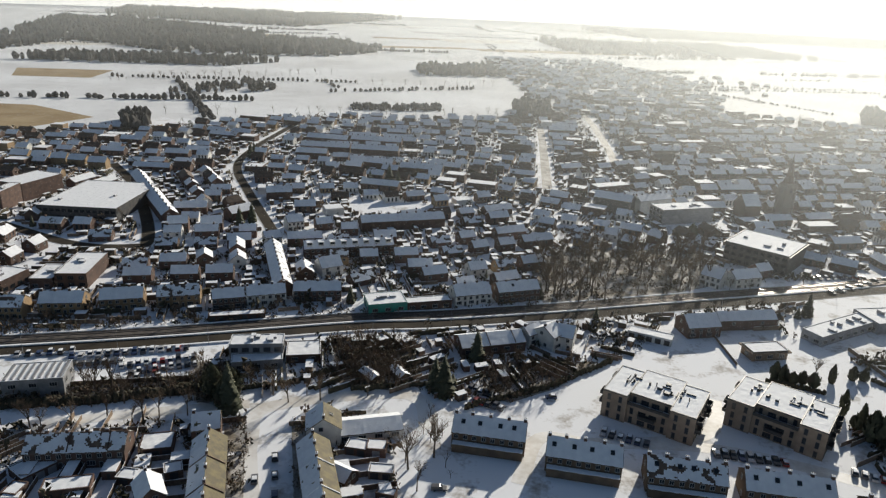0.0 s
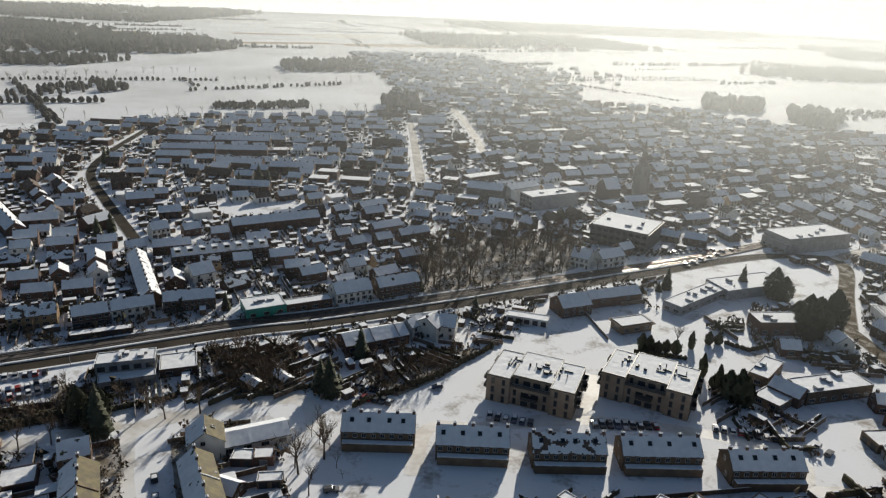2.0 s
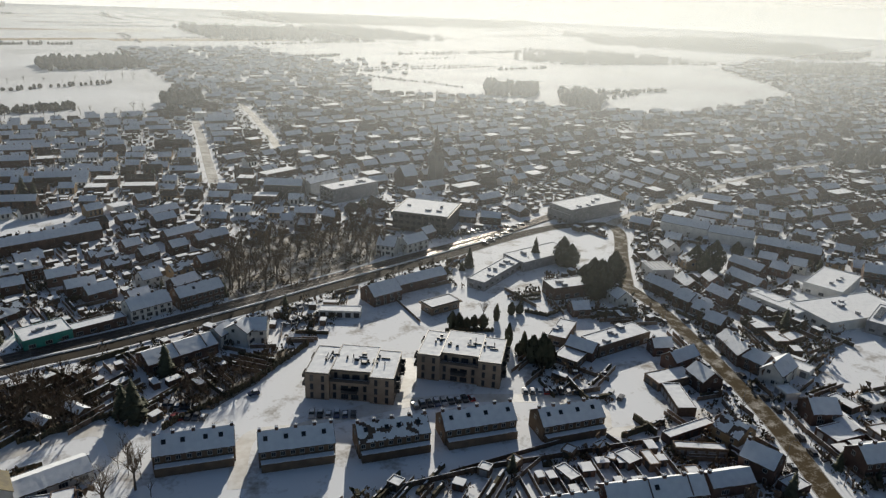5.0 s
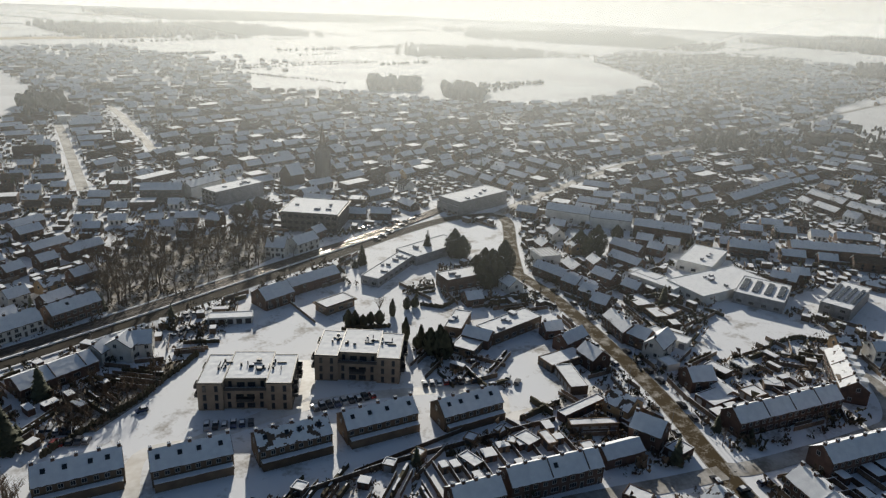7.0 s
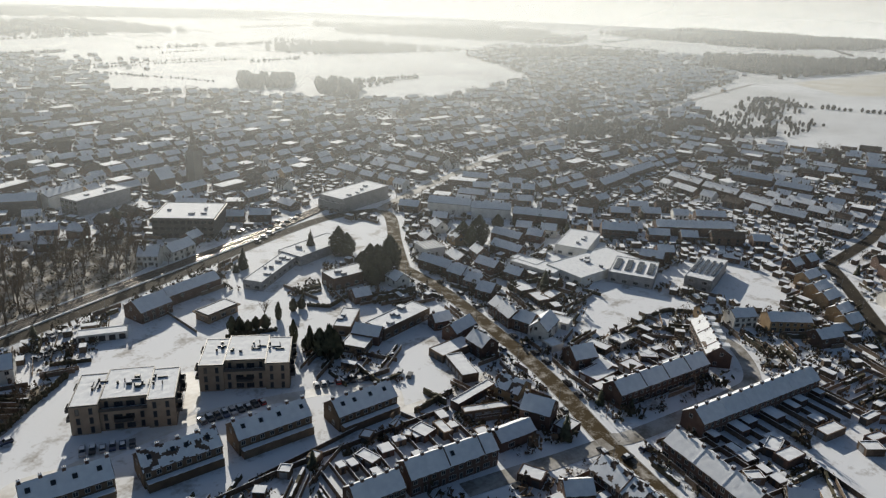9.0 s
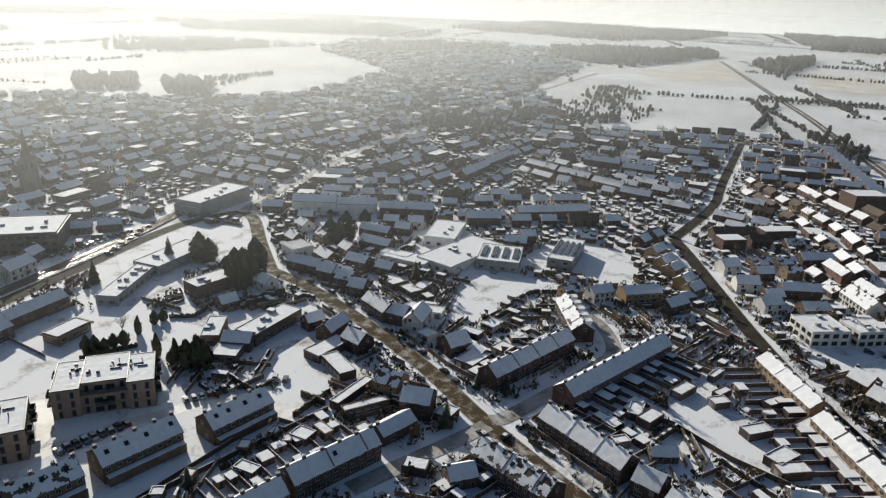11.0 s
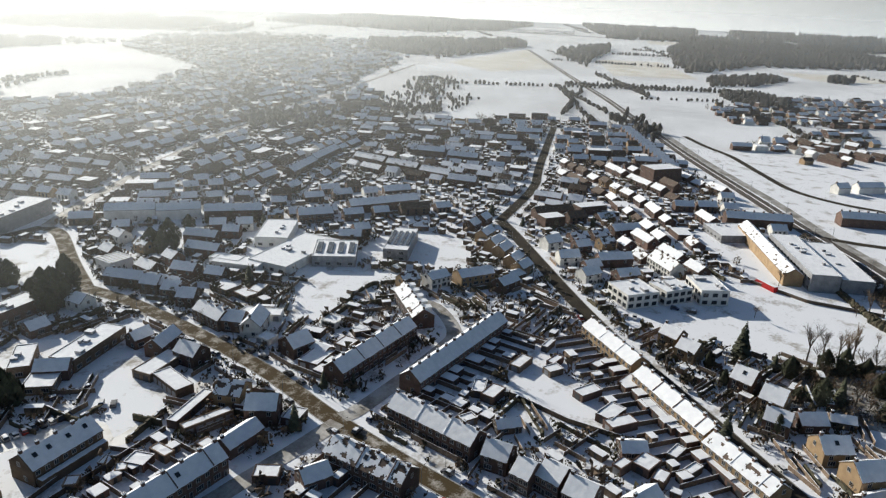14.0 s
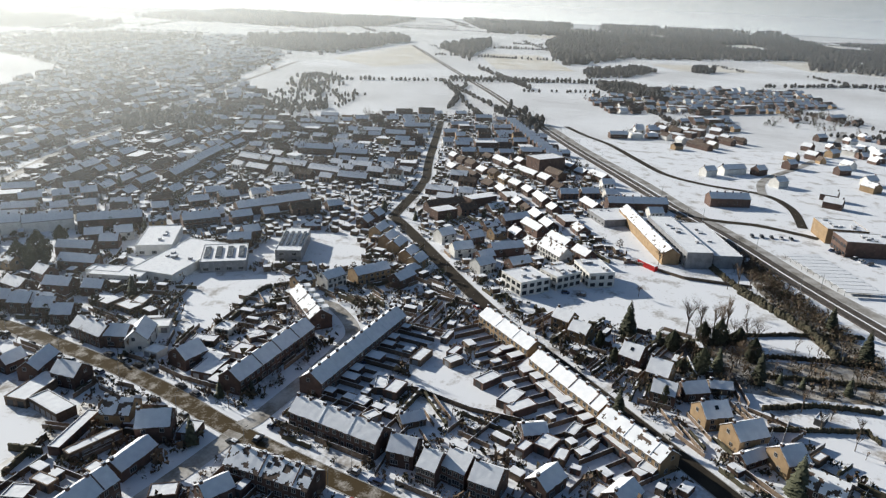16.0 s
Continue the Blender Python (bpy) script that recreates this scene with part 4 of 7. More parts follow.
gable_house(344.5, -5.3, -145, 20.4, 9.0, 5.0, 9.0, 4, 'white', 'snow', '', 0)
gable_house(355.4, 54.5, -43, 9.7, 8.0, 5.0, 8.0, 1, 'white', 'snow', '', 0)
gable_house(335.7, 42.4, -60, 10.9, 8.0, 5.0, 8.0, 1, 'white', 'snow', '', 0)
gable_house(450.7, -55.4, -78, 38.9, 10.0, 6.0, 9.0, 7, 'brick', 'snow', '', 0)
gable_house(482.0, -118.6, -78, 27.3, 10.0, 6.0, 9.0, 5, 'brick', 'snow', '', 0)
flat_building(424.5, -169.8, -178, 22.5, 22.7, 9.0, 'yellow', 'office')
flat_building(400.3, -176.8, -176, 17.8, 31.9, 9.0, 'brick', 'office')
gable_house(657.0, -209.0, 40, 11.0, 8.0, 4.6, 7.6, 1, 'yellow', 'snow', '', 0)
gable_house(672.0, -231.0, 40, 11.0, 8.0, 4.6, 7.6, 1, 'brick', 'snow', '', 0)
gable_house(706.0, -275.0, 45, 12.0, 8.0, 4.6, 7.6, 1, 'white', 'snow', '', 0)
gable_house(690.0, -254.0, 130, 12.0, 8.0, 4.6, 7.6, 1, 'yellow', 'snow', '', 0)
gable_house(715.0, -240.0, 45, 10.0, 8.0, 4.6, 7.6, 1, 'brick', 'snow', '', 0)
gable_house(777.0, -271.0, 120, 12.0, 8.0, 4.6, 7.6, 1, 'brick', 'snow', '', 0)
gable_house(637.0, -249.0, 30, 11.0, 8.0, 4.6, 7.6, 1, 'white', 'snow', '', 0)
gable_house(612.0, -236.0, 110, 11.0, 8.0, 4.6, 7.6, 1, 'brick', 'snow', '', 0)
gable_house(556.0, -237.0, 30, 12.0, 9.0, 4.6, 7.6, 1, 'yellow', 'snow', '', 0)
gable_house(580.0, -245.0, 120, 11.0, 8.0, 4.6, 7.6, 1, 'white', 'snow', '', 0)
gable_house(520.0, -196.0, 60, 11.0, 8.0, 4.6, 7.6, 1, 'brick', 'snow', '', 0)
gable_house(497.0, -191.0, 60, 12.0, 8.0, 4.6, 7.6, 1, 'brick', 'snow', '', 0)
gable_house(571.1, -122.0, -56, 11.0, 8.0, 5.0, 8.0, 1, 'white', 'snow', '', 0)
gable_house(583.7, -142.9, -61, 22.0, 8.0, 5.0, 8.0, 2, 'white', 'snow', '', 0)
gable_house(588.2, -164.6, -50, 11.0, 8.0, 5.0, 8.0, 1, 'brick', 'snow', '', 0)
gable_house(622.0, -197.8, -50, 11.0, 8.0, 5.0, 8.0, 1, 'brick', 'snow', '', 0)
gable_house(550.5, -169.7, -52, 11.0, 9.0, 5.0, 8.0, 1, 'white', 'snow', '', 0)
flat_building(-259.0, 385.2, 92, 20.5, 6.2, 12.0, 'brick', 'office')
flat_building(-261.1, 412.8, 73, 29.8, 19.8, 11.0, 'brick', 'office')
flat_building(-208.1, 394.4, -1, 45.1, 56.0, 8.0, 'dark', 'office')
gable_house(-185.1, 411.7, -57, 104.4, 9.0, 5.6, 8.8, 12, 'brick', 'snow', '', 0)
gable_house(-148.0, 357.2, 15, 10.7, 9.0, 5.6, 8.6, 2, 'brick', 'snow', '', 0)
gable_house(-130.6, 359.8, 15, 11.3, 9.0, 5.6, 8.6, 2, 'brick', 'snow', '', 0)
gable_house(-122.6, 382.5, 50, 15.0, 9.0, 5.6, 8.6, 2, 'brick', 'snow', '', 0)
gable_house(-51.6, 332.6, 16, 45.1, 9.0, 5.6, 8.6, 8, 'brick', 'snow', 'dorm2', 0)
gable_house(-28.2, 380.2, 18, 48.5, 9.0, 5.6, 8.6, 9, 'brick', 'snow', '', 0)
gable_house(-80.4, 302.2, -71, 54.4, 8.0, 5.6, 8.6, 10, 'brick', 'snow', '', 0)
gable_house(-317.4, 496.6, -2, 13.5, 8.0, 5.4, 8.6, 2, 'yellow', 'snow', '', 0)
gable_house(-301.0, 495.0, 2, 12.8, 8.0, 5.4, 8.6, 2, 'yellow', 'snow', '', 0)
gable_house(-286.1, 492.4, 1, 11.3, 8.0, 5.4, 8.6, 2, 'yellow', 'snow', '', 0)
gable_house(-271.0, 489.5, -3, 12.8, 8.0, 5.4, 8.6, 2, 'yellow', 'snow', '', 0)
gable_house(-254.3, 484.7, 2, 12.6, 8.0, 5.4, 8.6, 2, 'yellow', 'snow', '', 0)
gable_house(-111.5, 607.6, -10, 37.5, 9.0, 5.4, 8.4, 7, 'brick', 'snow', '', 0)
gable_house(-68.7, 607.0, -6, 45.0, 9.0, 5.4, 8.4, 8, 'brick', 'snow', '', 0)
gable_house(-107.3, 573.2, -3, 41.0, 9.0, 5.4, 8.4, 7, 'brick', 'snow', '', 0)
gable_house(-65.6, 568.9, -3, 39.2, 9.0, 5.4, 8.4, 7, 'brick', 'snow', '', 0)
gable_house(-113.5, 547.1, -2, 24.8, 9.0, 5.4, 8.4, 4, 'brick', 'snow', '', 0)
gable_house(-62.2, 522.8, -14, 34.2, 9.0, 5.4, 8.4, 6, 'brick', 'snow', '', 0)
gable_house(-24.1, 509.8, -8, 32.2, 9.0, 5.4, 8.4, 6, 'brick', 'snow', '', 0)
gable_house(-87.9, 369.3, 28, 9.2, 9.0, 5.4, 8.4, 2, 'white', 'snow', '', 0)
gable_house(-57.2, 307.1, 32, 10.6, 10.0, 4.6, 8.4, 1, 'white', 'snow', '', 0)
gable_house(-110.7, 428.4, 16, 16.1, 9.0, 5.4, 8.4, 3, 'brick', 'snow', '', 0)
flat_building(-191.8, 273.9, 79, 15.6, 11.9, 6.0, 'brick', 'office')
flat_building(-176.1, 281.2, 7, 9.5, 17.3, 5.0, 'brick', '')
flat_building(-164.7, 287.8, 7, 13.3, 26.3, 7.0, 'brick', 'office')
flat_building(142.7, 419.9, -72, 14.1, 36.2, 9.5, 'panel', 'office')
gable_house(104.0, 434.7, -26, 24.1, 12.0, 9.0, 12.0, 4, 'dark', 'snow', '', 0)
gable_house(128.9, 441.2, 27, 25.9, 11.0, 8.0, 10.5, 5, 'white', 'snow', '', 0)
gable_house(189.1, 435.0, 10, 11.0, 13.0, 9.0, 15.0, 1, 'brick', 'snow', 'nave', 0)
flat_building(159.0, 354.3, -50, 18.2, 10.8, 9.0, 'dark', '')
gable_house(183.9, 175.7, -16, 8.0, 6.0, 4.0, 6.6, 1, 'brick', 'snow', '', 0)
flat_building(227.0, 118.8, -96, 6.6, 7.1, 2.6, 'white', 'garage')
flat_building(215.7, 121.7, -88, 8.9, 4.9, 2.6, 'wood', 'garage')
flat_building(211.3, 105.0, -100, 6.4, 7.3, 2.6, 'wood', 'garage')
flat_building(223.1, 104.6, -48, 6.6, 3.7, 2.4, 'wood', 'garage')
flat_building(198.2, 44.8, -105, 5.0, 8.3, 3.0, 'brick', 'garage')
flat_building(180.8, 48.3, -39, 5.1, 3.5, 2.6, 'wood', 'garage')
gable_house(182.1, 36.0, -57, 8.0, 5.0, 2.6, 4.4, 1, 'wood', 'snow', '', 0)
gable_house(158.8, 24.8, -109, 5.8, 9.0, 5.4, 8.6, 2, 'brick', 'snow', '', 0)
flat_building(203.5, 134.3, -103, 6.2, 5.5, 2.8, 'white', 'garage')
flat_building(238.4, 177.4, -106, 11.1, 8.1, 2.8, 'wood', 'garage')
flat_building(235.4, 165.0, -111, 9.5, 6.4, 2.6, 'wood', 'garage')
flat_building(127.0, 126.7, -84, 6.0, 5.2, 2.6, 'brick', 'garage')
flat_building(139.7, 114.1, -109, 4.6, 4.2, 2.6, 'wood', 'garage')
flat_building(181.9, 16.2, -117, 2.8, 3.1, 2.4, 'wood', 'garage')
flat_building(174.8, 0.6, -120, 3.2, 5.5, 3.0, 'brick', 'garage')
flat_building(180.6, -18.6, -123, 2.8, 5.8, 2.6, 'wood', 'garage')
flat_building(173.6, -10.1, -106, 3.9, 6.0, 2.6, 'brick', 'garage')
flat_building(172.7, -34.6, -121, 4.8, 5.4, 3.0, 'brick', 'garage')
flat_building(182.5, -26.5, -141, 20.0, 3.3, 2.8, 'brick', 'garage')
flat_building(206.2, -8.5, -144, 17.4, 3.5, 2.8, 'brick', 'garage')
flat_building(159.6, -20.0, -120, 3.4, 5.9, 2.6, 'wood', 'garage')
gable_house(158.8, -26.4, -36, 9.3, 7.0, 3.6, 6.0, 1, 'brick', 'snow', '', 0)
flat_building(189.1, -85.2, -134, 2.8, 5.1, 2.6, 'wood', 'garage')
flat_building(222.2, 29.0, -132, 4.4, 6.1, 2.6, 'wood', 'garage')
flat_building(233.3, 13.3, -123, 4.0, 8.7, 2.6, 'brick', 'garage')
flat_building(191.9, -70.0, -113, 3.2, 5.8, 2.6, 'brick', 'garage')
gable_house(184.9, -64.9, -54, 9.4, 5.0, 2.6, 4.4, 1, 'brick', 'snow', '', 0)
flat_building(212.3, -93.3, -125, 2.9, 5.2, 2.4, 'dark', 'garage')
gable_house(225.3, -64.2, -86, 8.0, 5.0, 2.6, 4.2, 1, 'wood', 'snow', '', 0)
flat_building(162.0, 98.6, -88, 5.6, 6.9, 2.8, 'brick', 'garage')
flat_building(134.8, 91.2, -70, 7.1, 5.1, 3.0, 'brick', 'garage')
flat_building(199.9, 50.0, -83, 4.3, 7.9, 2.8, 'wood', 'garage')
flat_building(222.6, 40.9, -107, 4.5, 9.6, 2.6, 'wood', 'garage')
flat_building(240.7, 34.2, -104, 2.5, 7.8, 2.6, 'wood', 'garage')
flat_building(228.8, 29.5, -111, 3.2, 7.1, 2.6, 'brick', 'garage')
flat_building(216.6, 151.6, -92, 9.1, 12.7, 3.0, 'white', 'garage')
flat_building(241.9, 163.1, -85, 5.9, 9.3, 2.6, 'wood', 'garage')
flat_building(-24.2, 170.2, -9, 6.2, 4.8, 2.8, 'brick', 'garage')
flat_building(-18.6, 170.1, -1, 5.7, 5.0, 3.0, 'brick', 'garage')
flat_building(-16.2, 159.9, -2, 6.8, 4.0, 2.6, 'wood', 'garage')
flat_building(-13.8, 150.6, -12, 5.2, 3.1, 2.6, 'brick', 'garage')
flat_building(-22.2, 150.0, -18, 3.9, 3.2, 2.6, 'wood', 'garage')
gable_house(-27.1, 156.7, -29, 8.0, 6.0, 3.0, 5.0, 1, 'brick', 'snow', '', 0)
flat_building(-83.2, 152.5, -5, 4.8, 4.3, 2.6, 'brick', 'garage')
flat_building(-108.6, 144.4, -6, 4.2, 4.9, 3.0, 'brick', 'garage')
flat_building(-72.4, 156.1, 24, 4.8, 4.6, 2.6, 'wood', 'garage')
flat_building(161.2, 116.7, -80, 4.5, 5.2, 3.0, 'brick', 'garage')
flat_building(86.4, 138.8, -51, 3.4, 3.3, 2.6, 'wood', 'garage')
flat_building(113.1, 136.2, -62, 3.5, 4.0, 2.6, 'wood', 'garage')
flat_building(123.3, 134.5, -80, 2.9, 3.8, 2.6, 'wood', 'garage')
flat_building(95.8, 138.3, -66, 3.2, 3.7, 2.6, 'wood', 'garage')
flat_building(61.2, 143.0, -55, 3.7, 3.5, 2.6, 'wood', 'garage')
flat_building(122.7, 128.9, -54, 3.1, 3.7, 2.4, 'wood', 'garage')

# along the railway stand a dozen like houses, gable to the track
for k in range(13):
    gable_house(741 - 13.5 * k, 48 - 4.1 * k, 107, 10, 8, 5.2, 8.6, 1, "brick", "snow", "", 0)

# ---- church tower ----
tower = thing("church_tower", pose(213, 437, 0, 0, 0, 15) @ Matrix.Diagonal((1, 1, 0.88, 1)), "tall dark stone church tower with pointed spire", "church")
b = Build()
b.box(-3.4, -3.4, 0, 3.4, 3.4, 26)
for z in (8, 16, 24):
    b.box(-3.6, -3.6, z, 3.6, 3.6, z + 0.6)
for sx in (-1, 1):
    for sy in (-1, 1):
        b.box(sx * 3.4 - 0.6, sy * 3.4 - 0.6, 0, sx * 3.4 + 0.6, sy * 3.4 + 0.6, 24)
part("wall", b.mesh("wall", STONE), tower)
b = Build()
ring = [(math.cos(k * math.pi / 4 + math.pi / 8), math.sin(k * math.pi / 4 + math.pi / 8)) for k in range(8)]
b.solid([(3.9 * c, 3.9 * s, 26.01) for c, s in ring], [(2.4 * c, 2.4 * s, 31) for c, s in ring])
b.solid([(2.4 * c, 2.4 * s, 31.01) for c, s in ring], [(0.1 * c, 0.1 * s, 47) for c, s in ring])
b.box(-0.08, -0.08, 46.5, 0.08, 0.08, 50)
b.box(-0.9, -0.08, 48.3, 0.9, 0.08, 48.5)
part("spire", b.mesh("spire", TILE), tower)
for k in range(4):
    c = Build()
    c.box(-0.8, -3.52, 19, 0.8, -3.41, 23)
    part("belfry_opening", c.mesh("belfry_opening", DARKFRAME), tower, pose(0, 0, 0, 0, 0, 90 * k))
take(213, 437, 15, 12, 12)


# ---- town fill ----
def inside(x, y, poly):
    hit = False
    j = len(poly) - 1
    for i in range(len(poly)):
        (xi, yi), (xj, yj) = poly[i], poly[j]
        if (yi > y) != (yj > y) and x < (xj - xi) * (y - yi) / (yj - yi) + xi:
            hit = not hit
        j = i
    return hit


TOWN = [(-180, 128), (-398, 599), (-270, 651), (-192, 722), (-101, 746), (58, 778), (107, 1029), (205, 1098), (336, 893), (458, 835), (515, 725), (655, 645), (966, 665), (1044, 508), (810, 353), (689, 286), (718, 236), (785, 150), (784, 49), (447, -60), (349, -95), (247, -66), (200, -110), (120, -60), (100, 90), (0, 125)]
OPEN = [
    [(18, 204), (53, 231), (74, 240), (116, 256), (132, 239), (151, 209), (132, 209), (127, 168), (143, 153), (155, 141), (127, 136), (57, 144), (1, 140), (3, 196)],
    [(-155, 211), (-200, 215), (-34, 251), (-28, 241), (-83, 226), (-81, 199), (-170, 170)],
    [(-55, 130), (-67, 184), (-150, 168), (-160, 186), (-67, 200), (-9, 206), (3, 196), (1, 130), (-11, 149), (-15, 188), (-44, 192), (-36, 140)],
    [(40, 328), (62, 357), (137, 362), (129, 313), (77, 286), (42, 282)],
    [(220, 136), (251, 150), (282, 159), (292, 107), (278, 107), (256, 127), (226, 125)],
    [(312, 27), (291, 9), (353, -37), (307, -108), (273, -99), (268, -35), (273, 8)],
    [(203, 44), (244, 40), (192, -2), (188, 18)],
    [(-66, 435), (-4, 428), (4, 405), (-61, 403)],
    [(344, 131), (358, 107), (308, 84), (295, 115)],
    [(197, 320), (235, 330), (257, 285), (223, 264), (200, 282), (149, 283)],
    [(97, 275), (159, 253), (154, 227), (106, 225), (68, 232)],
    [(266, -63), (286, -142), (183, -101), (195, -86), (228, -70)],
    [(405, -17), (429, -38), (379, -72), (371, -106), (280, -121), (313, -63), (361, -40)],
    [(252, 77), (234, 85), (201, 26), (222, 38)],
    [(224, 280), (240, 265), (210, 222), (188, 222), (190, 242)],
    [(283, 268), (316, 262), (312, 240), (269, 222), (255, 235)],
    [(140, 165), (168, 168), (172, 140), (150, 138)],
    [(118, 235), (165, 235), (178, 205), (200, 190), (185, 165), (160, 165), (140, 180), (125, 205)],
]
CELL = 20.0
buckets = {}


def note(x, y, r):
    buckets.setdefault((int(x // CELL), int(y // CELL)), []).append((x, y, r))


def clear(x, y, r):
    i, j = int(x // CELL), int(y // CELL)
    for a in (i - 2, i - 1, i, i + 1, i + 2):
        for c in (j - 2, j - 1, j, j + 1, j + 2):
            for px, py, pr in buckets.get((a, c), ()):
                if (px - x) ** 2 + (py - y) ** 2 < (pr + r) ** 2:
                    return False
    return True


for q in TAKEN:
    note(*q)
for fine, w in ROADS:
    for p, q in zip(fine, fine[1:]):
        n = max(1, int((q - p).length / 5))
        for k in range(n):
            c = p + (q - p) * k / n
            note(c.x, c.y, w / 2 + 2.2)
ANG = np.array([(a, c, d) for a, c, d in ANGLES])
rnd = random.Random(5)


def town_angle(x, y):
    k = int(np.argmin((ANG[:, 0] - x) ** 2 + (ANG[:, 1] - y) ** 2))
    return float(ANG[k, 2])


def buildable(x, y):
    return inside(x, y, TOWN) and not any(inside(x, y, p) for p in OPEN)


def simple_house(wall, seed, length, width, eave, ridge):
    """A free-standing house with its parts, to be copied."""
    HOUSES[0] += 1
    h = thing("house", pose(0, 0, 0), "%s house with snow-covered gable roof" % WALL_WORDS[wall], "house", "houses of the town")
    gable_shell(h, length, width, eave, ridge, wall, "snow" if seed % 3 else "patchy", seed)
    part("chimney", CHIMNEY, h, pose(-length * 0.3, 0, ridge))
    for s in (-1, 1):
        for dx in (-0.25, 0.25):
            part("window", WINDOW, h, pose(dx * length, s * (width / 2 + 0.03), eave - 2.2, 0, 0, 0 if s < 0 else 180))
        part("window", WINDOW, h, pose(s * (length / 2 + 0.03), 0, eave - 1.4, 0, 0, 90 * s))
    return h


# outskirts and villages: outline, share of plots that are built on
SUBURBS = [
    ([(670, 440), (1300, 530), (1950, 800), (1750, 1450), (1250, 1150), (1000, 760), (760, 680), (650, 650)], 0.55),
    ([(100, 1000), (60, 1600), (330, 1650), (420, 1180), (336, 893), (205, 1098)], 0.75),
    ([(870, -60), (1000, -35), (1200, -170), (1230, -380), (1050, -380), (930, -220)], 1.0),
    ([(700, -50), (770, -80), (870, -140), (880, -200), (800, -190), (710, -100)], 1.0),
    ([(660, -108), (690, -106), (750, -155), (735, -190), (665, -132)], 1.0),
    ([(860, -230), (1000, -300), (960, -380), (830, -330)], 0.35),
]
VARIANTS = [("brick", 9, 7.2, 4.4, 7.0), ("brick", 12, 7.4, 4.6, 7.2), ("yellow", 9, 7.2, 4.4, 7.0), ("white", 9, 7.4, 4.4, 7.2), ("brick", 18, 7.4, 4.7, 7.3), ("brick", 11, 8, 2.8, 5.4), ("brick", 26, 7.4, 4.7, 7.3)]
protos = [None] * len(VARIANTS)
placed = []
plots = {}


def plot(x, y):
    """Whether and how densely a spot is built on, and the lie of its rows, kept by cells."""
    key = (int(x // 6), int(y // 6))
    if key not in plots:
        x, y = key[0] * 6 + 3, key[1] * 6 + 3
        share = 0.95 if math.hypot(x, y) < 1250 and buildable(x, y) else next((q for poly, q in SUBURBS if inside(x, y, poly)), 0)
        # greens, yards and playgrounds left open
        if noise.noise(Vector((x * 0.013, y * 0.013, 7))) > 0.38:
            share = 0
        plots[key] = (share, int(round(town_angle(x, y) / 12)) * 12 % 180 if share else 0)
    return plots[key]


# rows of houses in pairs across a street, back gardens between the pairs
for turn in range(0, 180, 12):
    u = Vector((math.cos(radians(turn)), math.sin(radians(turn))))
    w = Vector((-u.y, u.x))
    for k in range(-108, 108):
        off = 44 * (k // 2) + 16 * (k % 2) + rnd.uniform(-0.8, 0.8)
        if abs(off) > 2150:
            continue
        s = -2150 + rnd.uniform(0, 20)
        while s < 2150:
            v = rnd.choices(range(len(VARIANTS)), (6, 6, 3, 3, 3, 3, 1))[0]
            wall, length, width, eave, ridge = VARIANTS[v]
            c = u * (s + length / 2) + w * off
            s += 5.0
            d = c.length
            if d < 292 or d > 2150 or c.y < -400 or c.x < -420 or s % 126 < 9:
                continue
            share, lie = plot(c.x, c.y)
            if not share or lie != turn or rnd.random() > share ** 2:
                continue
            n = max(2, int(length / 5))
            pts = [c + u * ((i + 0.5) / n - 0.5) * length for i in range(n)]
            if not all(clear(p.x, p.y, 4.3) for p in pts):
                continue
            for p in pts:
                note(p.x, p.y, 4.0)
                q = p + w * (8 if k % 2 == 0 else -8)
                note(q.x, q.y, 2.4)
            s += length + rnd.choice((0.5, 1.5, 3.0, 5.0)) - 5.0
            placed.append((d, c.x, c.y, turn + rnd.uniform(-2, 2) + (180 if rnd.random() < 0.5 else 0), v))
placed.sort()
NEAR_HOUSES = 105
for d, x, y, a, v in placed[:NEAR_HOUSES]:
    wall, length, width, eave, ridge = VARIANTS[v]
    m = pose(x, y, 0, 0, 0, a)
    if protos[v] is None:
        protos[v] = simple_house(wall, v + 1, length, width, eave, ridge)
        protos[v].matrix_basis = m
    else:
        copy_thing(protos[v], m)

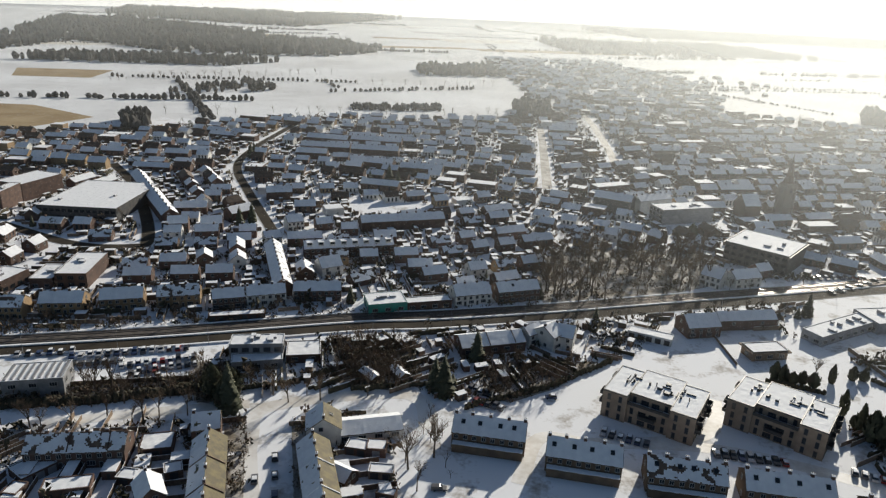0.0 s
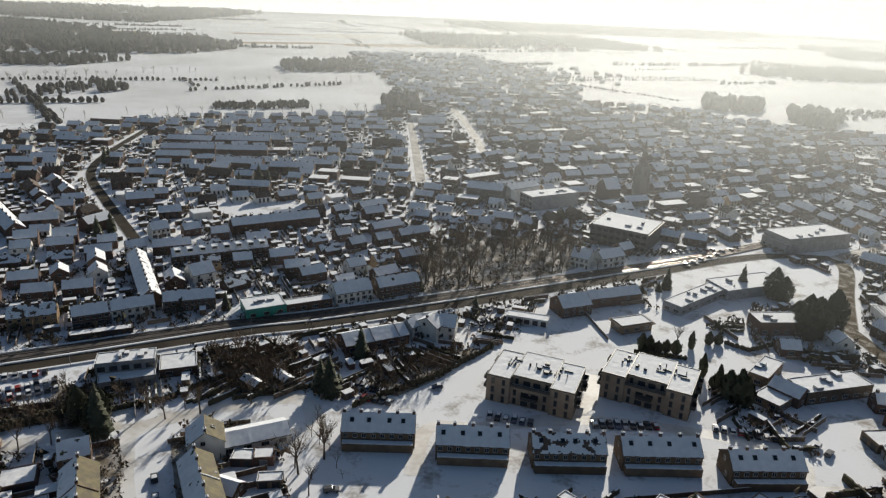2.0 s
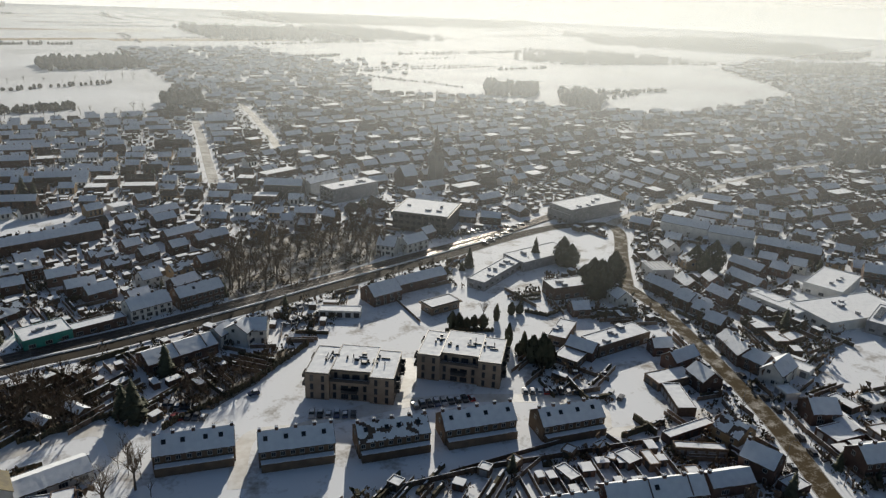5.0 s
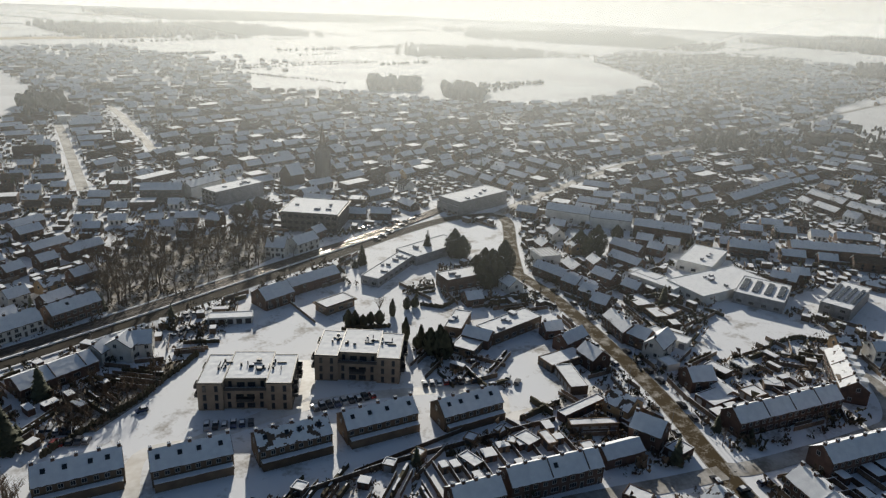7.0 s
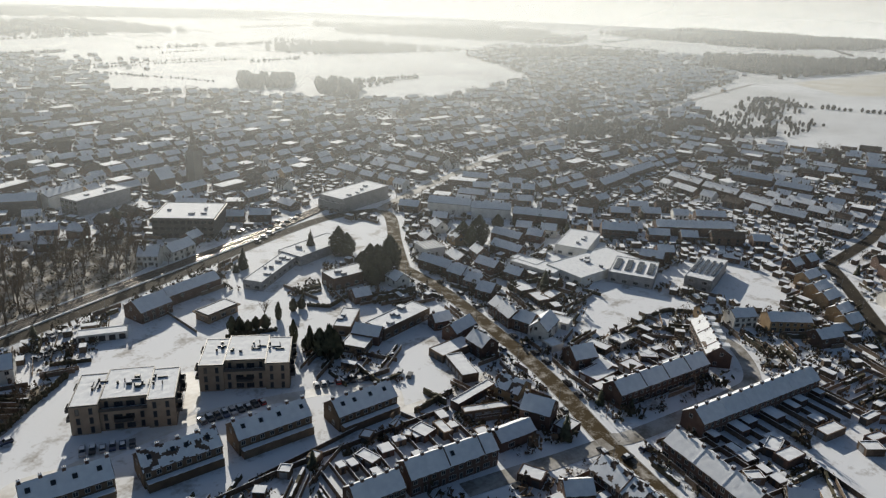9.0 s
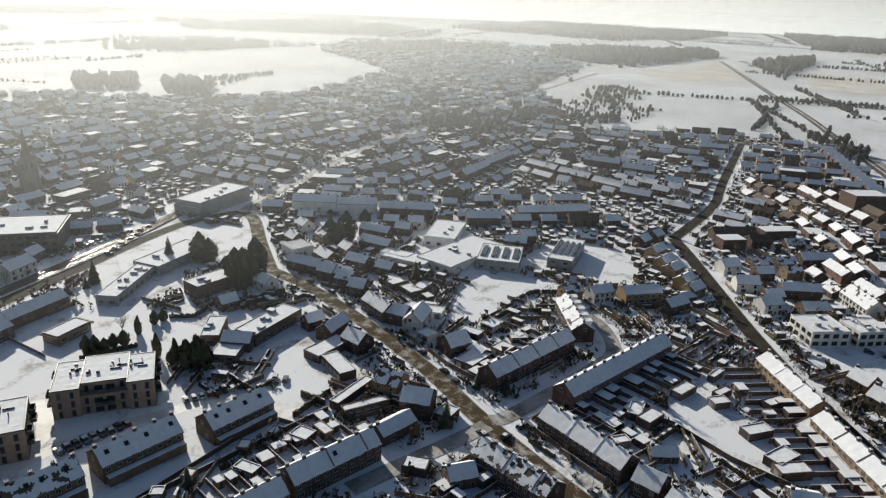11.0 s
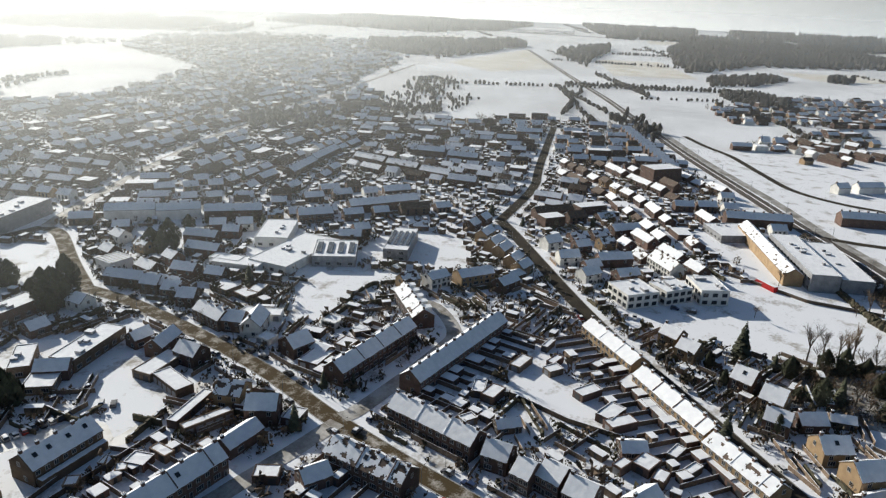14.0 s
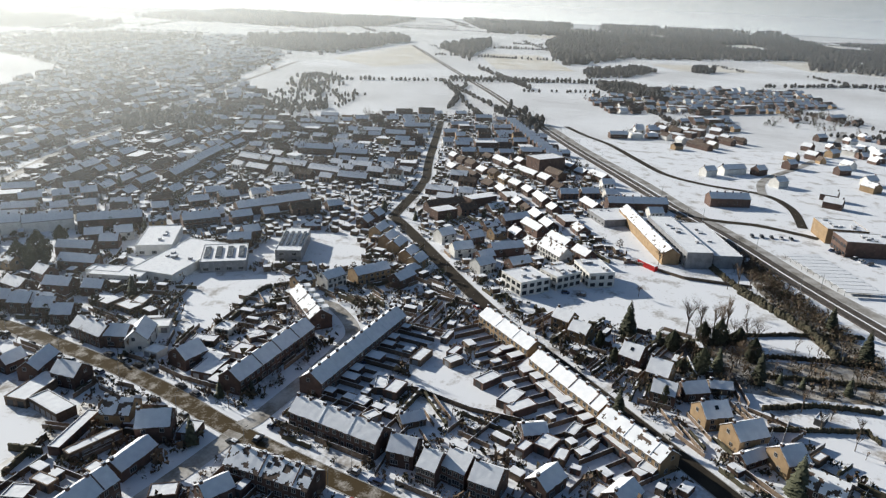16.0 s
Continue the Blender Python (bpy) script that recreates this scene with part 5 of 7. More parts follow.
# houses further out, joined
b = Build()
for d, x, y, a, v in placed[NEAR_HOUSES:]:
    wall, length, width, eave, ridge = VARIANTS[v]
    m = pose(x, y, 0, 0, 0, a)
    l2, w2 = length / 2, width / 2
    wm = {"brick": 0, "yellow": 1, "white": 2}[wall]
    if rnd.random() < 0.1:
        z = rnd.uniform(3, 6.5)
        r = [(-l2 - 1, -w2 - 1), (l2 + 1, -w2 - 1), (l2 + 1, w2 + 1), (-l2 - 1, w2 + 1)]
        b.solid([m @ Vector((p, q, 0)) for p, q in r], [m @ Vector((p, q, z)) for p, q in r], wm)
        b.solid([m @ Vector((p * 0.97, q * 0.97, z + 0.01)) for p, q in r], [m @ Vector((p * 0.97, q * 0.97, z + 0.18)) for p, q in r], 3)
        continue
    k = rnd.uniform(0.8, 1.05)
    eave, ridge = eave * k, ridge * k
    prof = [(-w2, 0), (w2, 0), (w2, eave), (0, ridge - 0.2), (-w2, eave)]
    b.solid([m @ Vector((-l2, p, q)) for p, q in prof], [m @ Vector((l2, p, q)) for p, q in prof], wm)
    for s in (-1, 1):
        bare = rnd.random() < (0.3 if s > 0 else 0.2)
        o = [(-l2 - 0.3, s * (w2 + 0.4), eave - 0.25), (l2 + 0.3, s * (w2 + 0.4), eave - 0.25), (l2 + 0.3, 0, ridge + 0.05), (-l2 - 0.3, 0, ridge + 0.05)]
        if s > 0:
            o = [o[1], o[0], o[3], o[2]]
        b.solid([m @ Vector(p) for p in o], [m @ (Vector(p) + Vector((0, 0, 0.22))) for p in o], 4 if bare else 3)
    c = m @ Vector((-l2 * 0.6, 0, 0))
    b.box(c.x - 0.4, c.y - 0.4, ridge - 0.5, c.x + 0.4, c.y + 0.4, ridge + 1.1, 0)
    if d < 650:
        for s in (-1, 1):
            for dx in (-0.28, 0.0, 0.28):
                for z in (eave - 2.1, 0.8):
                    p0 = [(dx * length - 0.6, s * (w2 + 0.02), z), (dx * length + 0.6, s * (w2 + 0.02), z), (dx * length + 0.6, s * (w2 + 0.02), z + 1.3), (dx * length - 0.6, s * (w2 + 0.02), z + 1.3)]
                    b.face([m @ Vector(p) for p in p0], 5)
tagged(new("distant_houses", b.mesh("distant_houses", BRICK, YELLOW, WHITE, SNOW, TILE, GLASS)), "many distant brick houses with snowy gable roofs", "houses", kind="stuff")

# sheds, garages and extensions between the houses
sheds, tries = [], 0
while tries < 60000 and len(sheds) < 4200:
    tries += 1
    x, y = rnd.uniform(-400, 900), rnd.uniform(-110, 900)
    d = math.hypot(x, y)
    if d < 110 or d > 900 or d > 500 and rnd.random() < 0.5:
        continue
    if d < 300 and rnd.random() < 0.86 or d >= 300 and rnd.random() < 0.35:
        continue
    if not buildable(x, y) or not clear(x, y, 2.9):
        continue
    note(x, y, 2.6)
    sheds.append((d, x, y, town_angle(x, y) + rnd.choice((0, 90)) + rnd.uniform(-4, 4)))
sheds.sort()
for d, x, y, a in sheds[:110]:
    small_shed(pose(x, y, 0, 0, 0, a), rnd.uniform(2.4, 5.5), rnd.uniform(2.0, 3.0), rnd.uniform(2.0, 2.5), rnd.choice((WOOD, WOOD, BRICK)), "small garden outbuilding with snowy flat roof")
b = Build()
for d, x, y, a in sheds[110:]:
    m = pose(x, y, 0, 0, 0, a)
    lx, ly, z = rnd.uniform(1.2, 2.9), rnd.uniform(0.9, 1.8), rnd.uniform(2.0, 2.9)
    r = [(-lx, -ly), (lx, -ly), (lx, ly), (-lx, ly)]
    b.solid([m @ Vector((p, q, 0)) for p, q in r], [m @ Vector((p, q, z)) for p, q in r], 0)
    b.solid([m @ Vector((p * 1.05, q * 1.05, z + 0.01)) for p, q in r], [m @ Vector((p, q, z + 0.13)) for p, q in r], 1)
tagged(new("distant_outbuildings", b.mesh("distant_outbuildings", WOOD, SNOW)), "many small outbuildings with snowy roofs", "sheds", kind="stuff")

# garden fences, walls and hedges all over the gardens
b = Build()
count = 0
for k in range(42000):
    x, y = rnd.uniform(-400, 800), rnd.uniform(-110, 800)
    if k < 9000:
        x, y = rnd.uniform(-170, 310), rnd.uniform(-110, 300)
    d = math.hypot(x, y)
    if d < 120 or d > 700 or k < 9000 and d > 310 or not buildable(x, y):
        continue
    a = town_angle(x, y) + rnd.choice((0, 90, 90, 90))
    ln = rnd.uniform(7, 20) if k < 9000 else rnd.uniform(5, 14)
    u = (math.cos(radians(a)), math.sin(radians(a)))
    if not all(clear(x + u[0] * s * ln / 2, y + u[1] * s * ln / 2, 0.3) for s in (-1, -0.5, 0, 0.5, 1)):
        continue
    count += 1
    for s in (-1, -0.6, -0.2, 0.2, 0.6, 1):
        note(x + u[0] * s * ln / 2, y + u[1] * s * ln / 2, 1.0)
    m = pose(x, y, 0, 0, 0, a)
    hedge = rnd.random() < 0.35
    t, z = (rnd.uniform(0.35, 0.6), rnd.uniform(1.2, 2.4)) if hedge else (0.06, rnd.uniform(1.5, 1.9))
    n = max(1, int(ln / 1.6)) if hedge else 1
    for i in range(n):
        x0, x1 = -ln / 2 + i * ln / n, -ln / 2 + (i + 1) * ln / n
        zz, tt = z * rnd.uniform(0.85, 1.1), t * rnd.uniform(0.8, 1.3)
        r = [(x0, -tt), (x1, -tt), (x1, tt), (x0, tt)]
        b.solid([m @ Vector((p, q, 0)) for p, q in r], [m @ Vector((p, q * 0.7, zz)) for p, q in r], 1 if hedge else 0)
        if not hedge or rnd.random() < 0.5:
            b.solid([m @ Vector((p, q * 0.6, zz + 0.003)) for p, q in r], [m @ Vector((p, q * 0.5, zz + 0.07)) for p, q in r], 2)
    if count > 4200:
        break
tagged(new("garden_boundaries", b.mesh("garden_boundaries", WOOD, HEDGE, SNOW)), "timber fences and clipped hedges dusted with snow", "fences", kind="stuff")


# ---- trees ----
def bare_tree(seed, height, spread, forks=(5, 5, 4, 3)):
    """Trunk and forking limbs that taper to twigs."""
    r = random.Random(seed)
    t, c = Build(), Build()

    def grow(p, d, ln, rad, level):
        end = p + d * ln
        (t if level < 2 else c).tube(p, end, rad, rad * 0.62, 5 if level < 2 else 3)
        if level == 4:
            return
        for k in range(forks[level]):
            s = r.uniform(0.45, 1.0) if level else r.uniform(0.6, 1.0)
            q = p + d * ln * s
            nd = (d + Vector((r.uniform(-1, 1), r.uniform(-1, 1), r.uniform(-0.25, 0.75))) * spread).normalized()
            grow(q, nd, ln * r.uniform(0.5, 0.75), rad * 0.55 * (1.15 - 0.4 * s), level + 1)

    grow(Vector((0, 0, -0.1)), Vector((r.uniform(-0.05, 0.05), r.uniform(-0.05, 0.05), 1)).normalized(), height * 0.42, height * 0.022, 0)
    return t.mesh("trunk", BARK), c.mesh("crown", TWIG)


def conifer(seed, height, radius, tiers):
    """A trunk and many drooping sprays, in ragged tiers."""
    r = random.Random(seed)
    t, c = Build(), Build()
    t.tube((0, 0, -0.1), (0, 0, height * 0.95), height * 0.018, 0.03, 6)
    for k in range(tiers):
        z = height * (0.08 + 0.9 * k / tiers)
        rad = radius * (1 - k / tiers) ** 0.8 + 0.15
        n = max(5, int(13 * (1 - 0.6 * k / tiers)))
        for i in range(n):
            a = 2 * math.pi * (i + r.random()) / n
            q = rad * r.uniform(0.65, 1.1)
            ca, sa = math.cos(a), math.sin(a)
            w = q * 0.42
            droop = q * r.uniform(0.15, 0.4)
            p = [Vector((0, 0, z + q * 0.25)), Vector((ca * q * 0.6 - sa * w, sa * q * 0.6 + ca * w, z - droop * 0.3)), Vector((ca * q, sa * q, z - droop)), Vector((ca * q * 0.6 + sa * w, sa * q * 0.6 - ca * w, z - droop * 0.3))]
            c.face([p[0], p[1], p[2]])
            c.face([p[0], p[2], p[3]])
            lo = Vector((ca * q * 0.5, sa * q * 0.5, z - q * 0.45))
            c.face([p[1], lo, p[2]])
            c.face([p[2], lo, p[3]])
    return t.mesh("trunk", BARK), c.mesh("crown", NEEDLE)


def cypress(seed, height, radius, sprays=260):
    """A dense column of upright sprays with an uneven outline."""
    r = random.Random(seed)
    t, c = Build(), Build()
    t.tube((0, 0, -0.1), (0, 0, height * 0.6), 0.16, 0.08, 6)
    for k in range(sprays):
        z = height * r.random() ** 1.1
        prof = radius * min(1, 0.55 + z / height * 1.6) * min(1.0, 2.2 * (1 - z / height) + 0.08)
        a = r.uniform(0, 2 * math.pi)
        q = prof * r.uniform(0.6, 1.08)
        p = Vector((math.cos(a) * q, math.sin(a) * q, z))
        s = r.uniform(0.35, 0.7)
        d1 = Vector((-math.sin(a), math.cos(a), 0)) * s
        c.face([p - d1, p + d1, p + Vector((math.cos(a) * 0.15, math.sin(a) * 0.15, s * 2.2))])
        c.face([p - d1 - Vector((math.cos(a), math.sin(a), 0)) * s, p + d1, p + Vector((0, 0, s * 1.6))])
    return t.mesh("trunk", BARK), c.mesh("crown", NEEDLE)


LIGHT = [bare_tree(k + 30, h, s, (4, 4, 3, 1)) for k, h, s in ((1, 15, 0.7), (2, 13, 0.8), (4, 9, 0.9))]
BARE = [bare_tree(k, h, s) for k, h, s in ((1, 15, 0.7), (2, 13, 0.8), (3, 17, 0.6), (4, 9, 0.9), (5, 11, 0.75))]
POPLAR = [bare_tree(11, 18, 0.28)]
FIR = [conifer(k, h, w, n) for k, h, w, n in ((1, 15, 3.6, 17), (2, 11, 2.8, 14), (3, 7, 2.2, 11), (4, 18, 4.6, 19))]
BROAD = [cypress(21, 13, 4.6, 900), cypress(22, 10, 4.0, 700), cypress(23, 15, 5.2, 1000)]
CYP = [cypress(k, h, w) for k, h, w in ((1, 8, 1.5), (2, 6, 1.8), (3, 4.2, 1.9))]
TREE_WORDS = {"bare": "bare leafless deciduous tree with fine twigs", "fir": "dark green conifer standing in snow", "cyp": "dense dark evergreen column shrub", "broad": "broad dark evergreen tree with dense crown", "poplar": "tall narrow leafless poplar"}


def tree(kind, x, y, size=1.0, pick=None):
    pool = {"bare": BARE, "fir": FIR, "cyp": CYP, "poplar": POPLAR, "broad": BROAD}[kind]
    t, c = pool[pick if pick is not None else rnd.randrange(len(pool))]
    m = pose(x, y, 0, 0, 0, rnd.uniform(0, 360)) @ Matrix.Diagonal((size, size, size * rnd.uniform(0.9, 1.1), 1))
    o = thing("tree", m, TREE_WORDS[kind], "tree", {"bare": "bare trees", "fir": "conifers", "cyp": "evergreen shrubs", "poplar": "poplars", "broad": "evergreens"}[kind])
    part("trunk", t, o)
    part("crown", c, o)
    return o


def scatter(kind, poly, n, size=(0.8, 1.2), gap=3.0):
    xs, ys = [p[0] for p in poly], [p[1] for p in poly]
    got, k = [], 0
    while len(got) < n and k < n * 40:
        k += 1
        x, y = rnd.uniform(min(xs), max(xs)), rnd.uniform(min(ys), max(ys))
        if inside(x, y, poly) and all((x - a) ** 2 + (y - c) ** 2 > gap * gap for a, c in got):
            got.append((x, y))
            tree(kind, x, y, rnd.uniform(*size))



b = Build()
b.face([(x, y, 0.04) for x, y in OPEN[3]])
tagged(new("woodland_floor", b.mesh("woodland_floor", LITTER)), "brown leaf litter showing through thin snow", "ground", kind="structure")
scatter("bare", OPEN[3], 75, (0.85, 1.25), 3.6)


# ---- cars ----
def car_meshes(length, width, height, estate):
    """Body with bonnet and cabin, glass band, one wheel and a snow cap; nose along +x."""
    l, w = length / 2, width / 2
    b = Build()
    prof = [(-l, 0.3), (l, 0.3), (l, 0.62), (l - 0.25, 0.78), (l * 0.42, 0.9), (-l * 0.98, 0.95), (-l, 0.7)]
    ring0 = [(x, -w, z) for x, z in prof]
    ring1 = [(x, w, z) for x, z in prof]
    b.solid(ring1, ring0)
    b.solid([(-l * 0.72 if not estate else -l * 0.9, -w * 0.78, height - 0.06), (l * 0.12, -w * 0.78, height - 0.06), (l * 0.12, w * 0.78, height - 0.06), (-l * 0.72 if not estate else -l * 0.9, w * 0.78, height - 0.06)],
            [(-l * 0.68 if not estate else -l * 0.88, -w * 0.74, height), (l * 0.06, -w * 0.74, height), (l * 0.06, w * 0.74, height), (-l * 0.68 if not estate else -l * 0.88, w * 0.74, height)])
    g = Build()
    back = -l * 0.95 if estate else -l * 0.9
    g.solid([(back, -w * 0.94, 0.93), (l * 0.4, -w * 0.94, 0.9), (l * 0.4, w * 0.94, 0.9), (back, w * 0.94, 0.93)],
            [(-l * 0.72 if not estate else -l * 0.9, -w * 0.78, height - 0.062), (l * 0.12, -w * 0.78, height - 0.062), (l * 0.12, w * 0.78, height - 0.062), (-l * 0.72 if not estate else -l * 0.9, w * 0.78, height - 0.062)])
    s = Build()
    s.box(-l * 0.7, -w * 0.74, height + 0.003, l * 0.08, w * 0.74, height + 0.1, inset=0.06)
    return b, g.mesh("glass", GLASS), s.mesh("snow_cover", SNOW)


wheel = Build()
wheel.tube((0, -0.1, 0), (0, 0.1, 0), 0.31, 0.31, 10)
WHEEL = wheel.mesh("wheel", RUBBER)
CAR_SHAPES = [car_meshes(4.2, 1.78, 1.48, False), car_meshes(4.5, 1.8, 1.52, True), (car_meshes(3.8, 1.7, 1.5, True))]
CAR_BODIES = {}
car_rnd = random.Random(21)
PAINT_WORDS = ("black", "grey", "silver", "dark blue", "white", "red")


def car(x, y, ang, snow=None):
    k, p = car_rnd.randrange(3), car_rnd.choices(range(6), (5, 4, 3, 2, 2, 1))[0]
    b, glass, cap = CAR_SHAPES[k]
    if (k, p) not in CAR_BODIES:
        CAR_BODIES[k, p] = b.mesh("body", PAINTS[p])
    snow = car_rnd.random() < 0.6 if snow is None else snow
    c = thing("car", pose(x, y, 0.06, 0, 0, ang + car_rnd.uniform(-2, 2)), "parked %s car%s" % (PAINT_WORDS[p], " with snow on its roof" if snow else " cleared of snow"), "car", "parked cars")
    part("body", CAR_BODIES[k, p], c)
    part("glass", glass, c)
    for wx in (-1.3, 1.3):
        for wy in (-0.8, 0.8):
            part("wheel", WHEEL, c, pose(wx, wy, 0.3))
    if snow:
        part("snow_cover", cap, c)


def car_row(a, c, n, across):
    d = Vector((c[0] - a[0], c[1] - a[1]))
    ang = math.degrees(math.atan2(d.y, d.x)) + (90 if across else 0)
    for k in range(n):
        f = k / max(1, n - 1)
        car(a[0] + d.x * f, a[1] + d.y * f, ang + car_rnd.choice((0, 180)))


def along(points, spacing, offset, skip):
    P = [Vector(p) for p in points]
    out, carry = [], 0.0
    for a, c in zip(P, P[1:]):
        d = (c - a).normalized()
        s = carry
        while s < (c - a).length:
            if car_rnd.random() > skip:
                q = a + d * s + Vector((-d.y, d.x)) * offset
                out.append((q.x, q.y, math.degrees(math.atan2(d.y, d.x))))
            s += spacing
        carry = s - (c - a).length
    return out


# ---- hedges, fences, lamps ----
def hedge(points, height, thick):
    b = Build()
    P = [Vector(p) for p in points]
    for a, c in zip(P, P[1:]):
        ln = (c - a).length
        d = (c - a) / ln
        nrm = Vector((-d.y, d.x))
        n = max(1, int(ln / 0.8))
        for k in range(n * 2):
            q = a + d * ((k + 0.5) / (n * 2) * ln) + nrm * rnd.uniform(-0.35, 0.35) * thick
            r, z = rnd.uniform(0.45, 0.75) * max(0.8, thick * 0.6), height * rnd.uniform(0.65, 1.15)
            s, ph = 6, rnd.uniform(0, 6)
            rings = [[(q.x + r * w * rnd.uniform(0.8, 1.2) * math.cos(ph + i * math.pi / 3), q.y + r * w * rnd.uniform(0.8, 1.2) * math.sin(ph + i * math.pi / 3), z * f) for i in range(s)] for f, w in ((0, 0.8), (0.5, 1.1), (0.9, 0.75), (1.0, 0.3))]
            for lo, hi in zip(rings, rings[1:]):
                for i in range(s):
                    b.face([lo[i], lo[(i + 1) % s], hi[(i + 1) % s], hi[i]])
            b.face(rings[-1])
    return tagged(new("hedge", b.mesh("hedge", HEDGE)), "dense dark winter hedge along a plot edge", "hedge", "hedges", "stuff")


def fence_line(points, height):
    P = [Vector(p) for p in points]
    for a, c in zip(P, P[1:]):
        d = c - a
        fence(pose(a.x, a.y, 0, 0, 0, math.degrees(math.atan2(d.y, d.x))), d.length, height)


def trees(kind, size, spots, pick=None):
    for x, y in spots:
        tree(kind, x, y, size * rnd.uniform(0.9, 1.12), pick)


TRACKS = []


def track(points, width):
    b = Build()
    TRACKS.append(1)
    ribbon(points, width, 0.02 + 0.006 * len(TRACKS), b)
    tagged(new("path", b.mesh("path", TRACK)), "driven snow track with brown tyre marks", "path", kind="structure")


TRACK = material("driven_snow", (0.78, 0.77, 0.76), (0.5, 0.46, 0.41), 0.09, 0.6, 0.6, 0.4, mix=(0.4, 0.75))

lamp_post = Build()
lamp_post.tube((0, 0, 0), (0, 0, 7.5), 0.09, 0.05, 6)
lamp_post.tube((0, 0, 7.45), (1.3, 0, 7.7), 0.045, 0.035, 5)
LAMP_POST = lamp_post.mesh("pole", PANEL)
lamp_head = Build()
lamp_head.box(1.0, -0.12, 7.64, 1.7, 0.12, 7.76, inset=0.03)
LAMP_HEAD = lamp_head.mesh("lamp_head", DARKFRAME)
for pts, off in ((MAIN, 5.2), (MAIN, -5.2), (LANE, 4.8), (BYPASS[1:], 5.0)):
    for x, y, a in along(pts, 31, off, 0.1):
        o = thing("street_lamp", pose(x, y, 0, 0, 0, a - 90 if off > 0 else a + 90), "slim grey street lamp beside the road", "street lamp", "street lamps")
        part("pole", LAMP_POST, o)
        part("lamp_head", LAMP_HEAD, o)
for pts, off, skip in ((MAIN, 4.8, 0.45), (MAIN, -4.8, 0.55), (LANE, 4.7, 0.7), (LANE, -4.7, 0.75), ([(163, 74), (190, 69), (222, 52)], 4.2, 0.5), ([(146, 92), (128, 97)], 4.2, 0.3)):
    for x, y, a in along(pts, 7.5, off, skip):
        car(x, y, a)

# low walls and snow-topped verges, a red skip container in the yard
skip_box = thing("container", pose(344, -52, 0, 0, 0, -142), "red steel container standing in a snowy yard", "container")
b = Build()
b.box(-6, -1.2, 0.05, 6, 1.2, 2.7)
for k in range(24):
    b.box(-5.9 + k * 0.5, -1.26, 0.2, -5.7 + k * 0.5, -1.201, 2.6)
part("body", b.mesh("body", RED), skip_box)
b = Build()
b.box(-6, -1.2, 2.703, 6, 1.2, 2.85, inset=0.08)
part("snow_cover", b.mesh("snow_cover", SNOW), skip_box)

# long snow-covered carports on the car park by the railway
for k in range(11):
    t = k / 10
    a, c = Vector((377 - 46 * t, -127 - 14 * t)), Vector((381 - 48 * t, -146 - 13 * t))
    d = c - a
    o = thing("carport", pose((a.x + c.x) / 2, (a.y + c.y) / 2, 0, 0, 0, math.degrees(math.atan2(d.y, d.x))), "long open carport with snow on its roof", "carport", "carports")
    ln = d.length / 2
    b = Build()
    b.solid([(-ln, -1.9, 2.3), (ln, -1.9, 2.3), (ln, 1.9, 2.6), (-ln, 1.9, 2.6)], [(-ln, -1.9, 2.4), (ln, -1.9, 2.4), (ln, 1.9, 2.7), (-ln, 1.9, 2.7)])
    part("roof", b.mesh("roof", DARKFRAME), o)
    b = Build()
    b.solid([(-ln, -1.85, 2.41), (ln, -1.85, 2.41), (ln, 1.85, 2.71), (-ln, 1.85, 2.71)], [(-ln, -1.8, 2.52), (ln, -1.8, 2.52), (ln, 1.8, 2.82), (-ln, 1.8, 2.82)])
    part("snow_cover", b.mesh("snow_cover", SNOW), o)
    for px in (-ln + 0.5, 0, ln - 0.5):
        b = Build()
        b.tube((px, 0, 0), (px, 0, 2.45), 0.08, 0.08, 6)
        part("post", b.mesh("post", DARKFRAME), o)

# masts along the railway
mast = Build()
mast.tube((0, 0, 0), (0, 0, 8.5), 0.16, 0.11, 6)
MAST = mast.mesh("pole", PANEL)
arm = Build()
arm.tube((0, 0, 7.2), (3.2, 0, 7.5), 0.06, 0.05, 5)
arm.tube((0, 0, 8.2), (3.0, 0, 7.5), 0.04, 0.04, 5)
ARM = arm.mesh("arm", PANEL)
for off in (-5.6, 5.6):
    for x, y, a in along(RAIL[1:], 55, off, 0.0)[:12]:
        o = thing("railway_mast", pose(x, y, 0, 0, 0, a - 90 if off > 0 else a + 90), "grey steel catenary mast beside the railway", "mast", "railway masts")
        part("pole", MAST, o)
        part("arm", ARM, o)

# small bare street trees on the snowy verges
for off in (6.6, -6.6):
    for x, y, a in along(MAIN[2:], 19, off, 0.25):
        tree("bare", x, y, rnd.uniform(0.4, 0.55))
trees('bare', 1.15, [(-2, 169), (-9, 163), (-6, 154)], None)
trees('bare', 0.75, [(-119, 174), (-111, 176), (-102, 180), (-94, 179), (-87, 182), (-79, 184), (-69, 187), (-121, 172), (-91, 180)], None)
trees('bare', 0.9, [(-50, 194), (-40, 196), (-45, 199), (-25, 200), (-56, 198)], None)
trees('bare', 1.0, [(-112, 193), (-115, 192), (-107, 194)], None)
trees('fir', 1.0, [(0, 203)], 3)
trees('broad', 0.8, [(-70, 190), (-69, 197), (-75, 196), (139, 385), (416, 601)], None)
trees('fir', 0.9, [(-3, 206), (3, 207), (-67, 188)], None)
trees('bare', 0.7, [(134, 225), (127, 218), (-10, 166), (-3, 184), (-2, 170)], None)
trees('cyp', 1.1, [(133, 195), (132, 202), (133, 193)], None)
trees('cyp', 1.6, [(136, 185), (137, 183), (134, 188)], 1)
